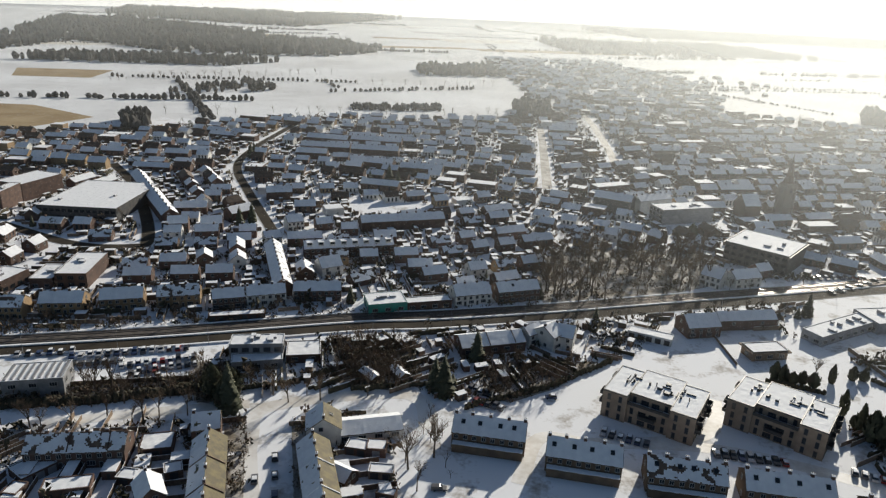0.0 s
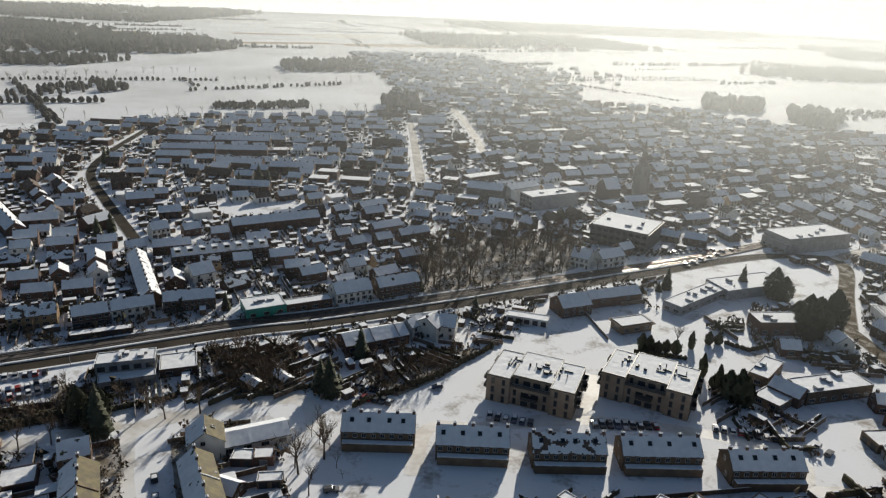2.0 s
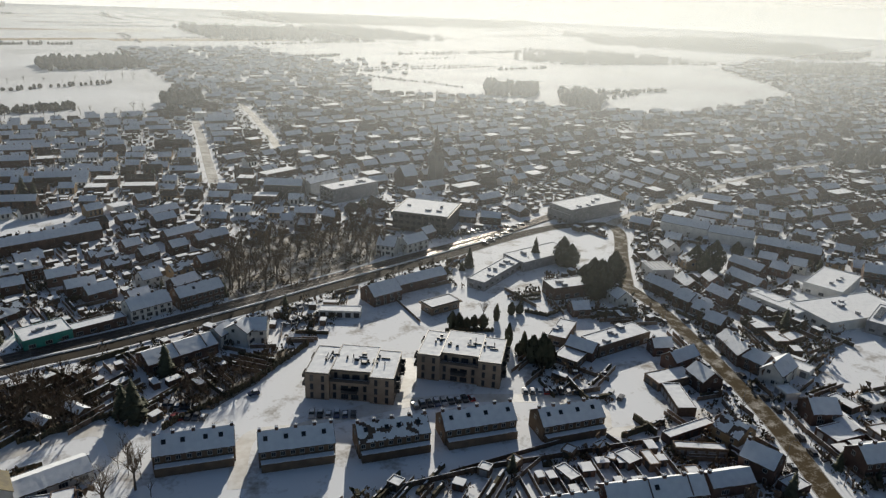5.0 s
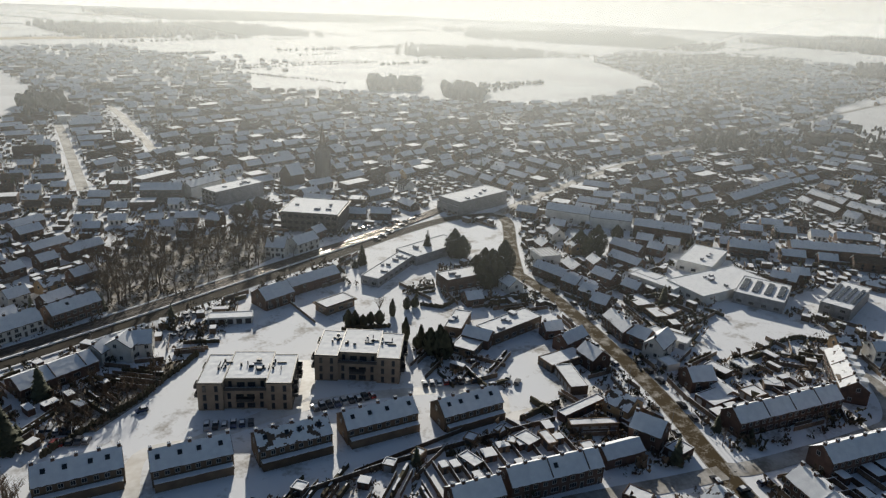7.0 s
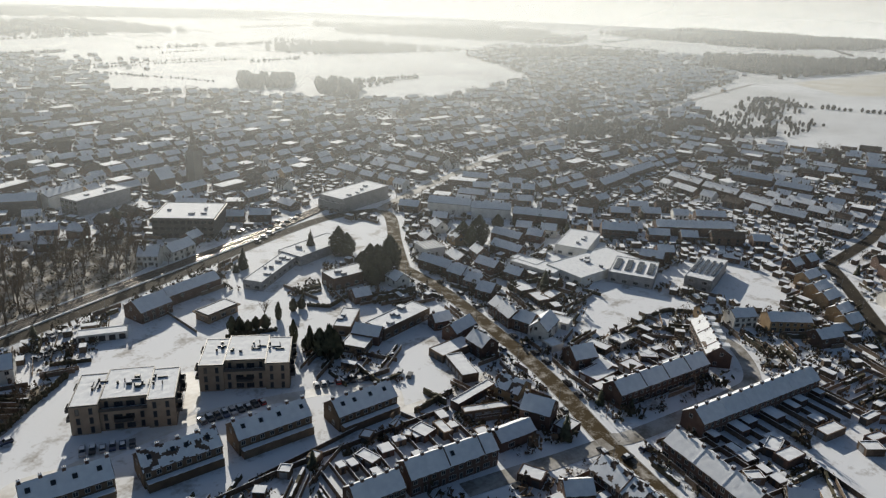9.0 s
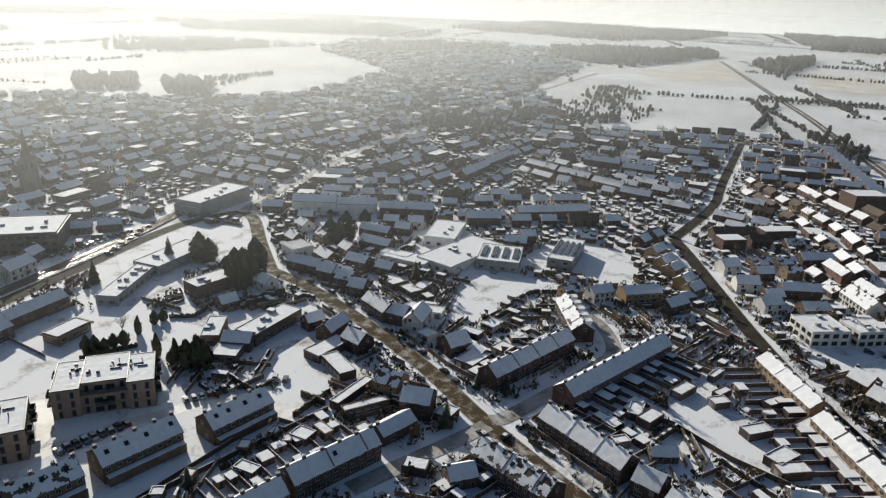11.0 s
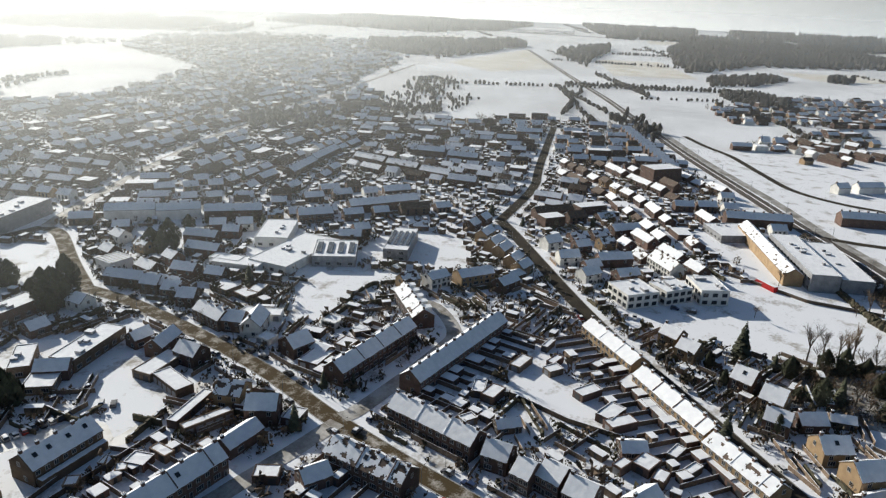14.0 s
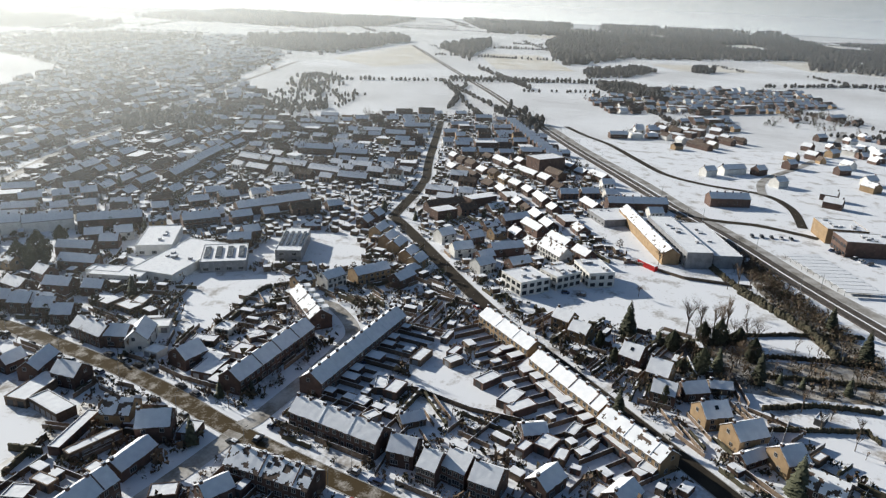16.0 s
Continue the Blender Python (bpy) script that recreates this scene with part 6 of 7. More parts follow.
trees('cyp', 1.0, [(119, 224), (121, 222), (124, 221), (128, 222), (131, 220), (139, 223), (148, 226), (152, 226)], None)
trees('broad', 0.9, [(196, 228), (199, 226), (193, 232), (204, 235), (192, 226), (205, 263), (203, 267), (205, 229), (263, 231), (270, 231), (266, 240), (300, 244), (198, 243), (202, 241)], None)
trees('broad', 1.1, [(199, 230), (193, 230), (203, 237), (209, 235), (271, 233)], None)
trees('fir', 0.8, [(157, 281), (152, 279), (185, 271), (193, 277)], None)
trees('fir', 0.9, [(263, -36)], 3)
trees('fir', 0.8, [(261, -48), (288, -121), (233, -109), (236, -87), (194, -27)], None)
trees('poplar', 1.0, [(268, -73), (270, -75)], None)
trees('bare', 0.95, [(266, -63), (270, -60), (266, -67), (273, -71), (274, -66)], None)
trees('bare', 0.8, [(324, -87), (326, -92), (325, -97), (304, -44), (349, -58), (309, -110), (314, -116)], None)
trees('bare', 0.4, [(293, -108), (295, -115), (294, -89)], None)
trees('bare', 0.6, [(296, 327), (293, 313), (380, 107), (385, 97), (387, 87), (384, 73), (396, 73)], None)
trees('cyp', 1.0, [(217, -41), (212, -44), (249, -24), (238, -29), (254, -18)], 1)
car_row((50, 185), (62, 180), 6, True)
car_row((82, 177), (101, 174), 9, True)
car_row((120, 171), (138, 163), 9, True)
car_row((-132, 216), (-95, 226), 14, True)
car_row((-112, 211), (-90, 220), 10, True)
car_row((-107, 203), (-97, 205), 4, True)
car_row((59, 263), (73, 266), 6, True)
car_row((58, 250), (73, 255), 6, True)
car_row((9, 207), (18, 203), 6, True)
car_row((11, 200), (19, 196), 5, True)
car_row((-47, 165), (-43, 149), 3, False)
car_row((-50, 155), (-49, 151), 1, False)
car_row((0, 155), (3, 155), 1, False)
car_row((36, 204), (40, 204), 1, False)
car_row((144, 174), (152, 170), 2, False)
car_row((146, 158), (148, 155), 2, True)
car_row((182, 309), (225, 334), 8, True)
car_row((282, 12), (282, 5), 3, True)
car_row((299, -11), (298, -18), 2, False)
car_row((208, 331), (181, 327), 8, True)
car_row((399, -158), (380, -171), 6, True)
car_row((413, -119), (414, -141), 5, True)
hedge([(7, 195), (22, 203), (34, 209), (62, 231)], 2.2, 1.2)
hedge([(-137, 183), (-108, 189), (-81, 198)], 2.8, 2.6)
hedge([(-70, 199), (-51, 206), (-36, 218)], 1.8, 1.0)
hedge([(-31, 203), (-3, 209)], 1.8, 0.8)
hedge([(244, 120), (255, 124), (269, 121), (282, 106)], 2.0, 1.0)
hedge([(269, -70), (278, -103), (282, -132)], 1.8, 0.8)
hedge([(255, -86), (257, -107), (256, -129)], 2.0, 1.2)
hedge([(239, -82), (240, -102), (240, -123)], 2.0, 1.0)
hedge([(216, -76), (222, -96), (222, -116)], 2.0, 1.0)
hedge([(202, -68), (206, -89), (209, -106), (203, -108)], 1.8, 0.6)
hedge([(255, -44), (260, -62), (265, -78)], 2.4, 3.0)
hedge([(320, -92), (283, -111), (259, -114)], 3.0, 3.0)
hedge([(378, -77), (327, -91), (309, -101)], 2.5, 2.5)
hedge([(115, 222), (133, 215)], 1.8, 0.8)
hedge([(155, 226), (161, 219), (182, 225)], 1.8, 0.8)
fence_line([(59, 142), (88, 140), (143, 131)], 1.8)
fence_line([(108, 265), (109, 233)], 1.2)
fence_line([(355, -33), (346, -48), (332, -68), (328, -99)], 1.6)
fence_line([(190, 2), (193, 19), (201, 38), (200, 51)], 1.8)
fence_line([(159, 250), (162, 228)], 1.6)
fence_line([(-143, 193), (-85, 205)], 1.8)
fence_line([(77, 142), (123, 142)], 1.6)
scatter('bare', [(-43, 238), (-15, 241), (-8, 217), (-16, 204), (-35, 206)], 26, (0.7, 1.0), 2.5)
scatter('bare', [(9, 223), (30, 229), (38, 210), (22, 199), (10, 204)], 8, (0.35, 0.65), 3.0)
scatter('bare', [(-88, 217), (-78, 218), (-69, 197), (-79, 194)], 6, (0.35, 0.65), 3.0)
scatter('bare', [(263, -62), (269, -87), (229, -76), (244, -53)], 12, (0.35, 0.65), 3.0)
scatter('bare', [(226, -77), (236, -121), (183, -101), (208, -90)], 10, (0.35, 0.65), 3.0)
scatter('bare', [(-172, 238), (-106, 250), (-103, 240), (-165, 227)], 8, (0.35, 0.65), 3.0)
scatter('bare', [(87, 318), (174, 315), (174, 304), (88, 301)], 10, (0.35, 0.65), 3.0)
scatter('bare', [(398, -80), (326, -113), (300, -107), (354, -79)], 10, (0.35, 0.65), 3.0)
track([(174, 137), (134, 140), (137, 152), (130, 161), (106, 173), (81, 180), (48, 180)], 5)
track([(92, 208), (82, 187), (48, 180), (30, 181), (22, 159)], 5)
track([(-49, 146), (-57, 173), (-55, 191), (-12, 202), (-4, 183)], 6)
track([(-130, 172), (-101, 182), (-62, 192)], 5)
trees('bare', 0.8, [(258, -55), (267, -78), (269, -83), (269, -87), (246, -58), (242, -63), (240, -71), (248, -76), (248, -69)], None)
trees('broad', 0.6, [(263, -65), (263, -71), (253, -52), (264, -79), (251, -81), (237, -60), (236, -53)], None)
trees('fir', 0.7, [(239, -66), (234, -79), (250, -37), (241, -40), (234, -94), (262, -125)], None)
trees('bare', 0.8, [(-129, 182), (-119, 184), (-110, 186), (-101, 189), (-88, 193), (-80, 196)], None)
trees('bare', 0.9, [(22, 205), (28, 209), (16, 208), (34, 213), (21, 216)], None)
car_row((-129, 211), (-114, 215), 7, True)
car_row((-107, 207), (-88, 215), 9, True)
car_row((-151, 215), (-134, 220), 6, True)

# low shrubs and small trees in the gardens
b = Build()
got = 0
for k in range(90000):
    x, y = (rnd.uniform(-400, 900), rnd.uniform(-110, 900)) if k % 5 > 1 else (rnd.uniform(-190, 330), rnd.uniform(-110, 330))
    d = math.hypot(x, y)
    if d < 110 or d > 880 or not buildable(x, y) or not clear(x, y, 0.2):
        continue
    got += 1
    r, z = rnd.uniform(0.6, 1.9), rnd.uniform(0.8, 3.0)
    if rnd.random() < 0.12:
        r, z = r * 1.6, z * 2.2
    for i in range(10):
        a, q, zz = rnd.uniform(0, 6.3), r * rnd.uniform(0.2, 1.0), z * rnd.uniform(0.1, 1.0)
        p = Vector((x + math.cos(a) * q, y + math.sin(a) * q, zz))
        s = rnd.uniform(0.3, 0.6) * r
        v = [p + Vector((rnd.uniform(-s, s), rnd.uniform(-s, s), rnd.uniform(-0.5 * s, 1.2 * s))) for j in range(4)]
        v[0].z = max(0, zz - s)
        b.face([v[0], v[1], v[2]], k % 2)
        b.face([v[0], v[2], v[3]], k % 2)
        b.face([v[1], v[2], v[3]], k % 2)
    if got > 11500:
        break
tagged(new("garden_shrubs", b.mesh("garden_shrubs", HEDGE, TWIG)), "leafless shrubs and small evergreens in gardens", "shrubs", kind="stuff")


def joined_trees(name, spots, label):
    """Small or distant trees of no importance one by one, in one mesh."""
    b = Build()
    for kind, x, y, size in spots:
        pool = {"bare": LIGHT, "fir": FIR}[kind]
        t, c = pool[rnd.randrange(len(pool))]
        m = pose(x, y, 0, 0, 0, rnd.uniform(0, 360)) @ Matrix.Diagonal((size, size, size, 1))
        for me, mat in ((t, 0), (c, 1 if kind == "bare" else 2)):
            i = len(b.v)
            b.v.extend((m @ v.co)[:] for v in me.vertices)
            b.f.extend(tuple(i + k for k in p.vertices) for p in me.polygons)
            b.m.extend([mat] * len(me.polygons))
    tagged(new(name, b.mesh(name, BARK, TWIG, NEEDLE)), label, "trees", kind="stuff")


spots = []
while len(spots) < 230:
    x, y = rnd.uniform(-350, 600), rnd.uniform(-100, 600)
    d = math.hypot(x, y)
    if d < 150 or d > 620 or not buildable(x, y) or not clear(x, y, 0.6):
        continue
    spots.append(("bare", x, y, rnd.uniform(0.35, 0.8)) if rnd.random() < 0.7 else ("fir", x, y, rnd.uniform(0.4, 0.85)))
for k in range(60):
    x, y = rnd.uniform(40, 137), rnd.uniform(282, 362)
    if inside(x, y, OPEN[3]):
        spots.append(("bare", x, y, rnd.uniform(0.8, 1.2)))
for poly, n in (([(-46, 241), (-12, 243), (-6, 214), (-14, 203), (-40, 203)], 46), ([(-143, 196), (-85, 207), (-62, 212), (-58, 196), (-80, 194), (-137, 180)], 44), ([(10, 206), (14, 229), (56, 231), (38, 210), (22, 200)], 24), ([(228, -66), (262, -58), (268, -120), (232, -118)], 40), ([(276, -128), (346, -110), (398, -95), (398, -90), (352, -98), (300, -108)], 40), ([(0, 150), (-8, 190), (-2, 192), (4, 160)], 8)):
    xs, ys = [p[0] for p in poly], [p[1] for p in poly]
    while n:
        x, y = rnd.uniform(min(xs), max(xs)), rnd.uniform(min(ys), max(ys))
        if inside(x, y, poly):
            spots.append(("bare", x, y, rnd.uniform(0.35, 0.75)))
            n -= 1
joined_trees("garden_trees", spots, "small bare trees and firs among the gardens")

# rough ground where thin snow lets soil and leaves through
SCRUB = [
    [(360, -98), (371, -109), (281, -126), (264, -133), (236, -123), (259, -114), (298, -104)],
    [(260, -51), (267, -65), (271, -86), (252, -85), (226, -78), (227, -68), (245, -56)],
    [(252, -85), (259, -131), (228, -119), (226, -78)],
    [(13, 227), (36, 229), (57, 231), (38, 210), (22, 200), (12, 204)],
    [(-89, 217), (-74, 219), (-64, 189), (-80, 192)],
    [(-44, 239), (-14, 242), (-8, 217), (-15, 204), (-35, 205)],
    [(-143, 193), (-85, 205), (-80, 196), (-137, 182)],
    [(263, -31), (244, -53), (221, -57), (220, -36)],
    [(-67, 182), (-61, 183), (-55, 167), (-62, 167)],
    [(-61, 165), (-56, 166), (-51, 148), (-56, 148)],
    [(-46, 181), (-41, 181), (-33, 150), (-38, 149)],
    [(-147, 199), (-126, 203), (-122, 195), (-142, 192)],
]
for k, poly in enumerate(SCRUB):
    sheet("rough_ground", poly, 0.035 + 0.006 * k, LITTER, "brown garden soil and leaves under thin snow", "ground")

# brown undergrowth in the wood, in rough gardens and along the railway
b = Build()
for poly, n in (*((p, n) for p, n in zip(SCRUB, (420, 150, 90, 110, 110, 220, 240, 70, 16, 26, 24, 60))), (OPEN[3], 520), ([(-190, 227), (-36, 265), (39, 282), (39, 279), (-36, 262), (-190, 223)], 160), ([(-45, 240), (-18, 240), (-12, 215), (-20, 207), (-44, 208)], 160), ([(268, -132), (346, -114), (399, -97), (440, -82), (440, -78), (392, -90), (352, -100), (300, -112)], 420)):
    xs, ys = [p[0] for p in poly], [p[1] for p in poly]
    got = 0
    while got < n:
        x, y = rnd.uniform(min(xs), max(xs)), rnd.uniform(min(ys), max(ys))
        if not inside(x, y, poly):
            continue
        got += 1
        r, z = rnd.uniform(0.8, 2.0), rnd.uniform(1.0, 3.5)
        for i in range(16):
            a, q, zz = rnd.uniform(0, 6.3), r * rnd.uniform(0.1, 1.0), z * rnd.uniform(0.1, 1.0)
            p = Vector((x + math.cos(a) * q, y + math.sin(a) * q, zz))
            s = rnd.uniform(0.25, 0.5) * r
            v = [p + Vector((rnd.uniform(-s, s), rnd.uniform(-s, s), rnd.uniform(-s, 1.5 * s))) for j in range(3)]
            b.face(v, i % 2)
tagged(new("undergrowth", b.mesh("undergrowth", HEDGE, TWIG)), "brown leafless undergrowth and brambles", "shrubs", kind="stuff")

# clumps of evergreens and old trees inside the town
b = Build()
clumps = 0
while clumps < 1750:
    x, y = rnd.uniform(-380, 1300), rnd.uniform(-360, 1100)
    d = math.hypot(x, y)
    if d < 280 or not (buildable(x, y) or any(inside(x, y, p) for p, q in SUBURBS)) or not clear(x, y, 1.2):
        continue
    clumps += 1
    for i in range(rnd.choice((1, 1, 2, 3, 6))):
        px, py = x + rnd.gauss(0, 4), y + rnd.gauss(0, 4)
        if not clear(px, py, 0.5):
            continue
        h = rnd.uniform(3, 9.5)
        for j in range(44):
            z = h * rnd.uniform(0.12, 1)
            q = h * 0.32 * min(1, 2.4 * (1 - z / h) + 0.1) * rnd.uniform(0.5, 1.1)
            a = rnd.uniform(0, 6.3)
            p = Vector((px + math.cos(a) * q, py + math.sin(a) * q, z))
            s = rnd.uniform(0.5, 1.0)
            b.face([p + Vector((rnd.uniform(-s, s), rnd.uniform(-s, s), rnd.uniform(-s, s))) for n in range(3)], clumps % 2)
        b.tube((px, py, 0), (px, py, h * 0.5), 0.2, 0.1, 4, 1)
tagged(new("town_trees", b.mesh("town_trees", NEEDLE, TWIG)), "clumps of dark evergreens and bare trees between houses", "trees", kind="stuff")


# ---- far woods and copses ----
def wood(poly, n, height, label):
    """Many ragged crowns, joined: a wood far off."""
    b = Build()
    xs, ys = [p[0] for p in poly], [p[1] for p in poly]
    k = got = 0
    while got < n and k < n * 30:
        k += 1
        x, y = rnd.uniform(min(xs), max(xs)), rnd.uniform(min(ys), max(ys))
        if not inside(x, y, poly) or n > 800 and noise.noise(Vector((x * 0.0016 + 3, y * 0.0042, 0))) > 0.22:
            continue
        got += 1
        h, r = height * rnd.uniform(0.6, 1.25), height * rnd.uniform(0.28, 0.5)
        s = 5
        ph = rnd.uniform(0, 6)
        rings = []
        for f, w in ((0.0, 0.6), (0.6, 1.0), (1.0, 0.4)):
            rings.append([(x + r * w * rnd.uniform(0.7, 1.25) * math.cos(ph + i * 2 * math.pi / s), y + r * w * rnd.uniform(0.7, 1.25) * math.sin(ph + i * 2 * math.pi / s), h * f * rnd.uniform(0.9, 1.1)) for i in range(s)])
        for lo, hi in zip(rings, rings[1:]):
            for i in range(s):
                b.face([lo[i], lo[(i + 1) % s], hi[(i + 1) % s], hi[i]])
        b.face(rings[-1])
    return tagged(new("woodland", b.mesh("woodland", FARWOOD)), label, "woodland", kind="stuff")


WOODS = [
    ([(-1091, 1703), (-1539, 2844), (-945, 2502), (-535, 2054), (-288, 2128), (-150, 1704), (-290, 1462), (-395, 1463), (-585, 1446), (-876, 1629), (-863, 1340)], 2600, 16),
    ([(1330, 130), (1500, 20), (1600, -60), (1817, -141), (1900, -330), (2272, -923), (3300, -1328), (3100, -300), (2471, 189), (1900, 330)], 5200, 15),
    ([(1284, -46), (1420, -40), (1560, -150), (1500, -190), (1350, -120)], 300, 9),
    ([(1202, -62), (1130, -60), (1040, -110), (1031, -149), (1123, -150), (1200, -110)], 330, 8),
    ([(1874, 856), (2228, 515), (2039, 437), (1522, 504), (1567, 716)], 900, 16),
    ([(682, 386), (781, 343), (804, 264), (726, 252), (678, 285), (552, 354)], 90, 8),
    ([(607, 412), (693, 405), (672, 358), (592, 319), (553, 368)], 120, 9),
    ([(-369, 884), (-301, 1018), (-234, 943), (-344, 839)], 60, 9),
    ([(-126, 830), (-19, 853), (-18, 817), (-118, 797)], 160, 5),
    ([(72, 880), (115, 893), (104, 794), (66, 784)], 90, 12),
    ([(-328, 685), (-307, 691), (-280, 628), (-295, 616)], 60, 11),
    ([(606, 845), (644, 789), (556, 692), (519, 713)], 110, 12),
    ([(541, 952), (608, 905), (546, 819), (487, 850)], 110, 12),
    ([(1500, 1900), (1700, 2400), (2600, 2200), (2300, 1500), (1900, 1300)], 1200, 16),
    ([(300, 1900), (250, 2500), (900, 2600), (1000, 1900)], 900, 15),
    ([(900, 1250), (860, 1400), (1200, 1500), (1250, 1250)], 240, 14),
    ([(1300, 1000), (1350, 1150), (1750, 1150), (1700, 900)], 300, 14),
    ([(-60, 1200), (-80, 1330), (60, 1380), (80, 1230)], 160, 13),
    ([(1700, -700), (1750, -560), (2300, -700), (2200, -900)], 300, 14),
    ([(1510, -300), (1530, -265), (1575, -270), (1570, -315)], 34, 12),
    ([(2900, -900), (2850, 300), (4300, 600), (4400, -1200)], 2600, 20),
    ([(2500, 760), (2700, 1700), (4000, 1900), (3900, 800)], 2000, 20),
    ([(-1500, 3000), (-600, 2700), (-300, 4300), (-1900, 4200)], 2400, 20),
    ([(700, 3000), (600, 3700), (2300, 3600), (2000, 2900)], 1500, 18),
    ([(1900, -1000), (2050, -760), (2700, -1000), (2500, -1300)], 500, 16),
    ([(-760, 1180), (-700, 1290), (-330, 1330), (-400, 1220)], 300, 13),
    ([(700, 20), (760, 10), (880, 60), (800, 80)], 30, 9),
    ([(700, 300), (790, 250), (900, 250), (960, 320), (830, 400), (740, 390)], 170, 5),
    ([(900, 330), (980, 300), (1120, 360), (1100, 410), (960, 390)], 120, 6),
]
for poly, n, h in WOODS:
    wood(poly, n, h, "leafless dark woodland beyond the snowy fields")

# lines of trees along field edges
spots = []
for (x0, y0), (x1, y1), n in (((-420, 1010), (-180, 1180), 22), ((-480, 960), (-330, 1090), 16), ((-200, 760), (60, 800), 16), ((-330, 720), (-210, 735), 5), ((-150, 1040), (100, 1090), 14)):
    for k in range(n):
        f = (k + rnd.random() * 0.6) / n
        spots.append(("bare", x0 + (x1 - x0) * f, y0 + (y1 - y0) * f, rnd.uniform(0.7, 1.0)))
joined_trees("field_trees", spots, "lines of bare trees along snowy field edges")

# hedgerows and shelter belts between the far fields
b = Build()
for k in range(120):
    a, d = radians(rnd.uniform(-28, 118)), rnd.uniform(900, 4300)
    x, y = d * math.cos(a), d * math.sin(a)
    if inside(x, y, TOWN):
        continue
    t = radians(rnd.choice((15, 15, 105)) + rnd.uniform(-14, 14))
    ln, h = rnd.uniform(60, 420) * (0.6 + d / 3000), rnd.uniform(3, 8)
    n = int(ln / 7)
    wide = rnd.uniform(2, 14 if d > 1600 else 5)
    for i in range(n):
        if rnd.random() < 0.12:
            continue
        s, o = (i / n - 0.5) * ln, rnd.uniform(-1, 1) * wide
        px, py = x + math.cos(t) * s - math.sin(t) * o, y + math.sin(t) * s + math.cos(t) * o
        r, z, ph = h * rnd.uniform(0.35, 0.6), h * rnd.uniform(0.6, 1.2), rnd.uniform(0, 6)
        rings = [[(px + r * w * rnd.uniform(0.75, 1.25) * math.cos(ph + j * 1.257), py + r * w * rnd.uniform(0.75, 1.25) * math.sin(ph + j * 1.257), z * q) for j in range(5)] for q, w in ((0, 0.6), (0.45, 1.0), (0.95, 0.35))]
        for lo, hi in zip(rings, rings[1:]):
            for j in range(5):
                b.face([lo[j], lo[(j + 1) % 5], hi[(j + 1) % 5], hi[j]])
        b.face(rings[-1])
tagged(new("hedgerows", b.mesh("hedgerows", FARWOOD)), "dark leafless hedgerows between snowy fields", "hedgerows", kind="stuff")

# villages and farms beyond the fields
b = Build()
for cx, cy, rx, ry, n in ((1180, 640, 260, 110, 200), (300, 1250, 220, 120, 150), (1500, 760, 200, 100, 90), (700, -310, 90, 60, 40), (2000, -800, 250, 120, 60)):
    for k in range(n):
        x, y = rnd.gauss(cx, rx * 0.5), rnd.gauss(cy, ry * 0.5)
        if abs((y + 53) - (x - 540) * 0.33) < 28:
            continue
        m = pose(x, y, 0, 0, 0, rnd.choice((15, 105)) + rnd.uniform(-12, 12))
        l2, w2, e, rg = rnd.uniform(3.0, 5.0), rnd.uniform(2.7, 3.3), rnd.uniform(2.8, 4.4), rnd.uniform(5.2, 6.4)
        prof = [(-w2, 0), (w2, 0), (w2, e), (0, rg - 0.2), (-w2, e)]
        b.solid([m @ Vector((-l2, p, q)) for p, q in prof], [m @ Vector((l2, p, q)) for p, q in prof], rnd.choice((0, 0, 1, 2)))
        for s in (-1, 1):
            o = [(-l2 - 0.3, s * (w2 + 0.4), e - 0.25), (l2 + 0.3, s * (w2 + 0.4), e - 0.25), (l2 + 0.3, 0, rg + 0.05), (-l2 - 0.3, 0, rg + 0.05)]
            if s > 0:
                o = [o[1], o[0], o[3], o[2]]
            b.solid([m @ Vector(p) for p in o], [m @ (Vector(p) + Vector((0, 0, 0.22))) for p in o], 3 if rnd.random() < 0.85 else 4)
tagged(new("outlying_houses", b.mesh("outlying_houses", BRICK, YELLOW, WHITE, SNOW, TILE)), "scattered houses of villages beyond the fields", "houses", kind="stuff")


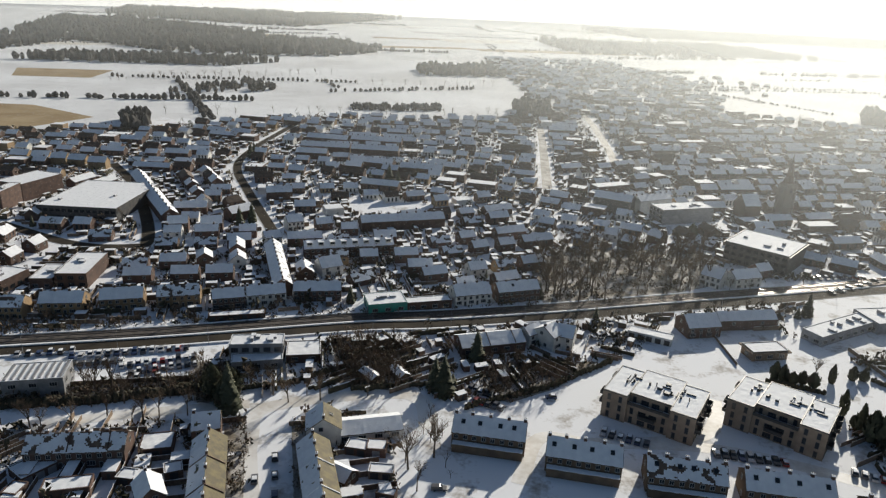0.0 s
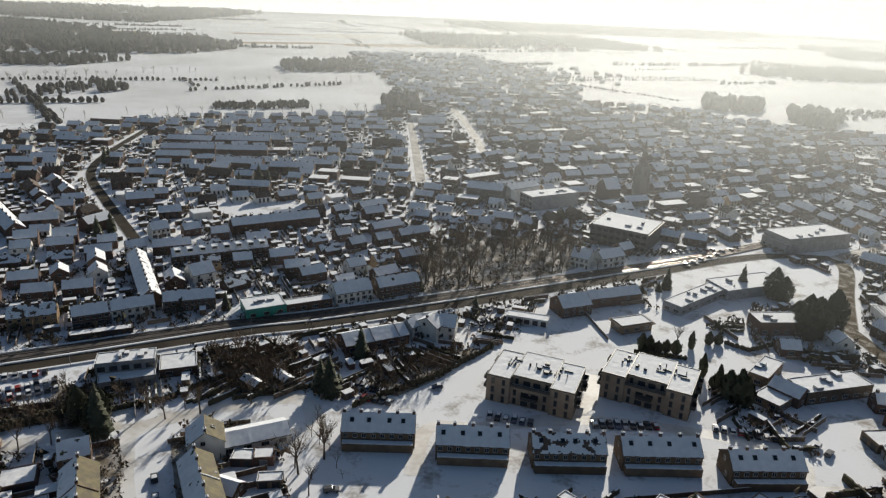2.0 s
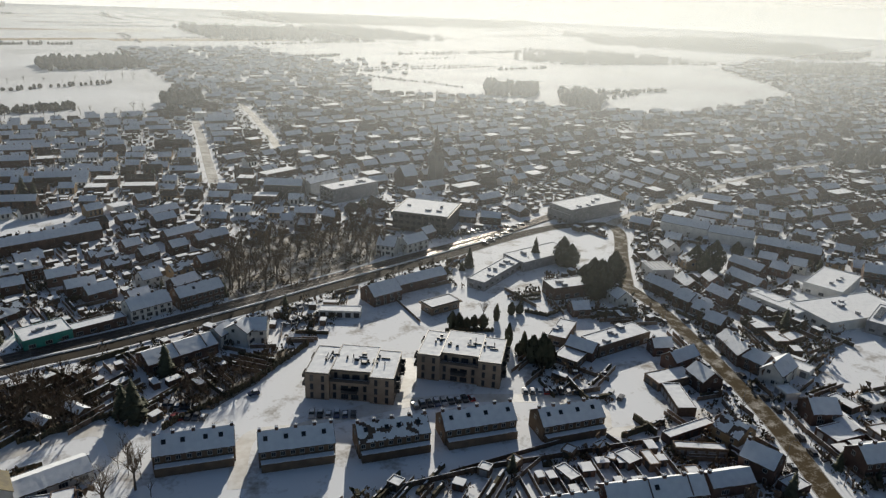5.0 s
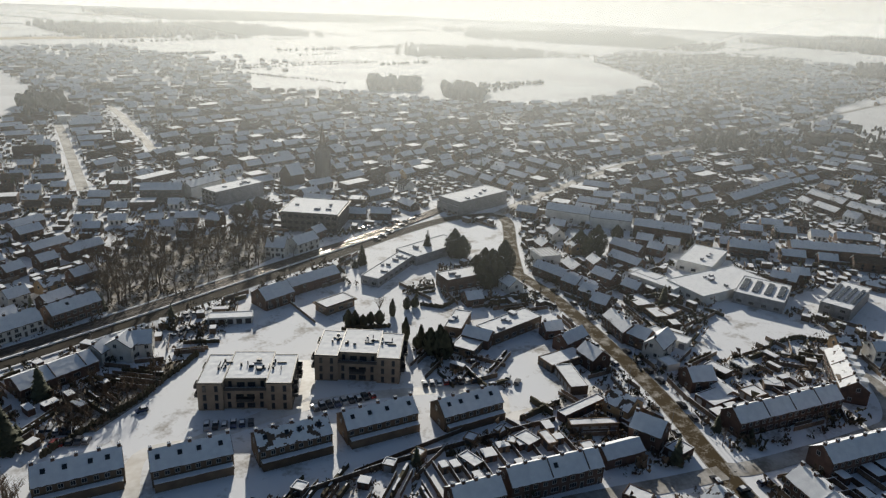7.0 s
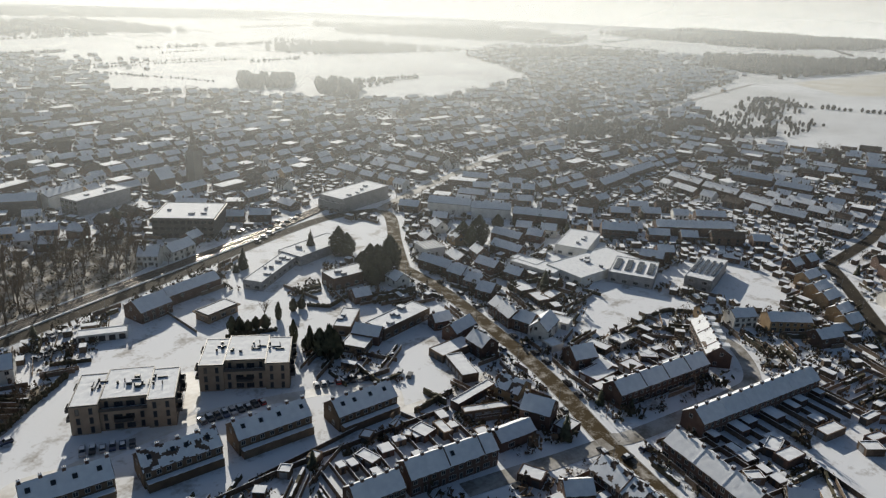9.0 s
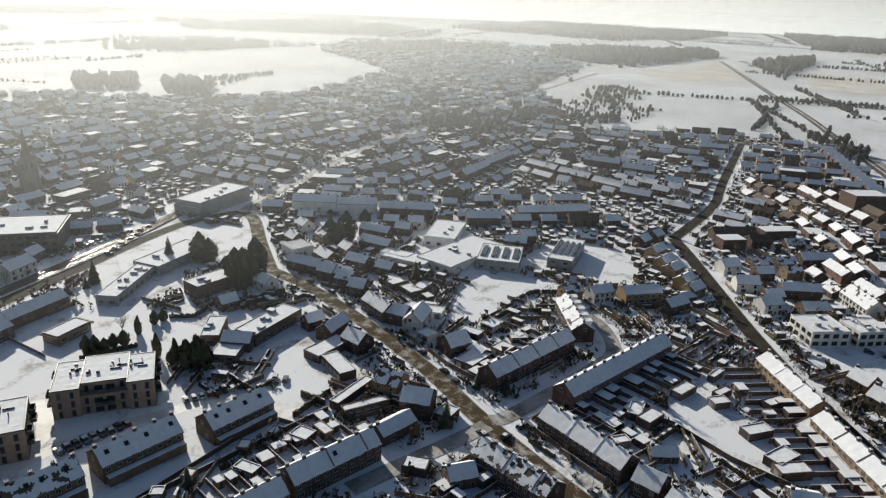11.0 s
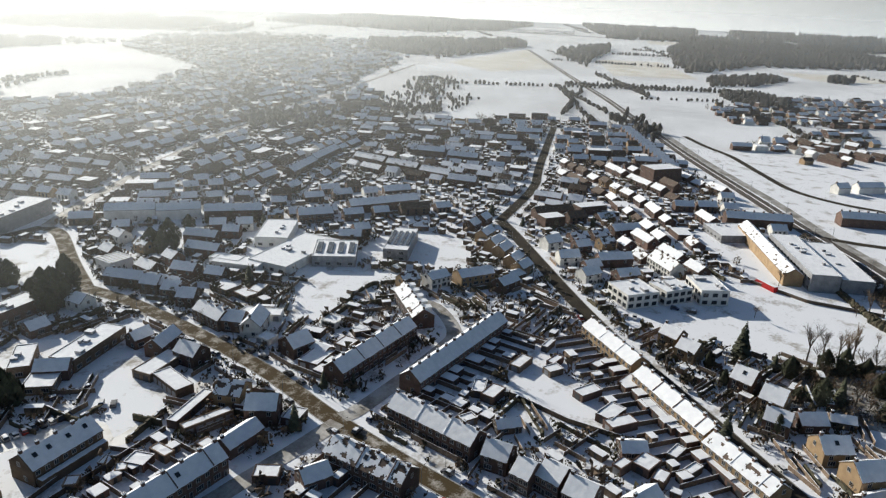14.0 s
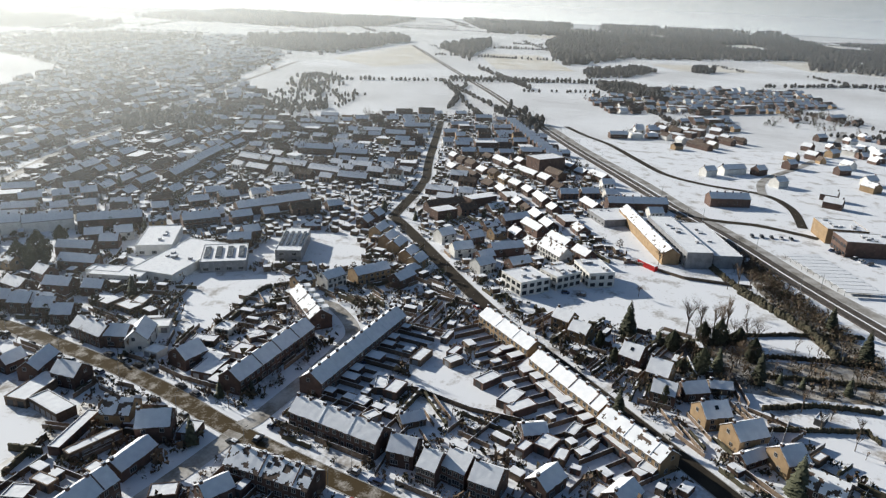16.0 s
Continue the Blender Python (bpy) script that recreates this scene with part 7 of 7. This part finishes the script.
# ---- winter haze imitated by translucent sheets ----
def mist_material(name, most, low, high, off_sun_share):
    """Haze painted as opacity: clear at the ground, thicker upwards, fading out above."""
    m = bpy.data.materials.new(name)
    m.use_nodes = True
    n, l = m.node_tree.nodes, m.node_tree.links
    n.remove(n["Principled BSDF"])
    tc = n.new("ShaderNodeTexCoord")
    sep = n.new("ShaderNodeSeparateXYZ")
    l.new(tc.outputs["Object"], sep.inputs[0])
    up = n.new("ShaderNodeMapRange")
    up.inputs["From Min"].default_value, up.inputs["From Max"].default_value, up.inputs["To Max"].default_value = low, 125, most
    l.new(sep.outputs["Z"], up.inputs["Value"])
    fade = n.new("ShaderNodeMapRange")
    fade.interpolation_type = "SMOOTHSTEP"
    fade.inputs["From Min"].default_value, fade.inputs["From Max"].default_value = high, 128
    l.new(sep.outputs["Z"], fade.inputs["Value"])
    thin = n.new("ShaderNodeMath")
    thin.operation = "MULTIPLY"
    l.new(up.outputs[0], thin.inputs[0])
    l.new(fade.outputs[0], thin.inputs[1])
    # opacity peaks near the sun's heading to imitate haze glow, thinner to both sides
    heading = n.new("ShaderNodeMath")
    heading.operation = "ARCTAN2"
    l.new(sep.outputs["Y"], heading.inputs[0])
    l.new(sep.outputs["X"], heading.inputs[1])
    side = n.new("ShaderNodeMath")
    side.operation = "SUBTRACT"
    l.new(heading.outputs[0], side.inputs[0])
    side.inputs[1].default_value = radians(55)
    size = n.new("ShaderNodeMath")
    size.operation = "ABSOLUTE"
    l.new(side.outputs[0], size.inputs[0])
    sunward = n.new("ShaderNodeMapRange")
    sunward.interpolation_type = "SMOOTHSTEP"
    sunward.inputs["From Min"].default_value, sunward.inputs["From Max"].default_value = 0.0, radians(57)
    sunward.inputs["To Min"].default_value, sunward.inputs["To Max"].default_value = 1.0, off_sun_share
    l.new(size.outputs[0], sunward.inputs["Value"])
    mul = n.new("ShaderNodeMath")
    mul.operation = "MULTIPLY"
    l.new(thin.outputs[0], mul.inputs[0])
    l.new(sunward.outputs[0], mul.inputs[1])
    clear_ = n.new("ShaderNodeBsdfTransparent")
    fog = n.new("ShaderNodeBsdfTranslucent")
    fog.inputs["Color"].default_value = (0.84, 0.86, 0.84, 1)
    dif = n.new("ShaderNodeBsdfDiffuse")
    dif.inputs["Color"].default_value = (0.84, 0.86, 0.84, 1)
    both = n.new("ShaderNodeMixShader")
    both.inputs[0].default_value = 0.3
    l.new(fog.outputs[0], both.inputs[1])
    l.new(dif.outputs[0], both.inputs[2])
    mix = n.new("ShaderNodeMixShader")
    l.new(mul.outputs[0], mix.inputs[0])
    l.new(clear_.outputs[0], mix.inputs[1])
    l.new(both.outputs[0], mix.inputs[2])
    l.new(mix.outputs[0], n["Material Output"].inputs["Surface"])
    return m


for radius, most, high, off_sun_share in MIST:
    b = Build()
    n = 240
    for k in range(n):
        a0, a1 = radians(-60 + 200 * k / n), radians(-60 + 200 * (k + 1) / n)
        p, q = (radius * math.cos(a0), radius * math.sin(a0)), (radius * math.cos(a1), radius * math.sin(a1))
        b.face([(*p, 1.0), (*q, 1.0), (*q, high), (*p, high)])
    me = b.mesh("mist", mist_material("mist", most, 1.0, high, off_sun_share))
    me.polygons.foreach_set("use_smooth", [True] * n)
    veil = tagged(new("mist_backdrop", me), "translucent sheet imitating winter haze, thickest towards the sun", "mist", kind="structure")
    # no shadow, so the added sheets leave the sunlight undimmed
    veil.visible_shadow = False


# glowing ring painted as the pale haze of distance, where land and sky meet
haze = bpy.data.materials.new("haze_glow")
haze.use_nodes = True
n, l = haze.node_tree.nodes, haze.node_tree.links
n.remove(n["Principled BSDF"])
tc = n.new("ShaderNodeTexCoord")
sep = n.new("ShaderNodeSeparateXYZ")
l.new(tc.outputs["Object"], sep.inputs[0])
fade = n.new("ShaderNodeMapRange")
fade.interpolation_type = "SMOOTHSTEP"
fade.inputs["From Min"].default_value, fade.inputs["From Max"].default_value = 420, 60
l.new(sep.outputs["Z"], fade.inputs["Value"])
# emission stands in for light scattered by distant haze
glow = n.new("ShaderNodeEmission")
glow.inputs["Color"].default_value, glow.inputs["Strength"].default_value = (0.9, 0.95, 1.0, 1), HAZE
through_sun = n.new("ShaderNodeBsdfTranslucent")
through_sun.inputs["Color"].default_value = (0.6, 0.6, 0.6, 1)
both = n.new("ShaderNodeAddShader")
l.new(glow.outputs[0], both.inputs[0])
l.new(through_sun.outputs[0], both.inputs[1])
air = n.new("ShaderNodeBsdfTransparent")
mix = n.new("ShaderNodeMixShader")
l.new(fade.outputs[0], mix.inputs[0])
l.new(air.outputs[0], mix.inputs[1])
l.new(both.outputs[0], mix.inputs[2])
l.new(mix.outputs[0], n["Material Output"].inputs["Surface"])
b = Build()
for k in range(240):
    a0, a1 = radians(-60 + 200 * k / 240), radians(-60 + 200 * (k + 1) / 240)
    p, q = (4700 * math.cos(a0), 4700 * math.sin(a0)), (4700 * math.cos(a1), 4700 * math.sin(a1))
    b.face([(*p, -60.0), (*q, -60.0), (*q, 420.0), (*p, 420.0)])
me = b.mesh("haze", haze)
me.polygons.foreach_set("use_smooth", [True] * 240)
tagged(new("haze_backdrop", me), "glowing backdrop ring imitating pale haze where fields meet sky", "backdrop", kind="structure")
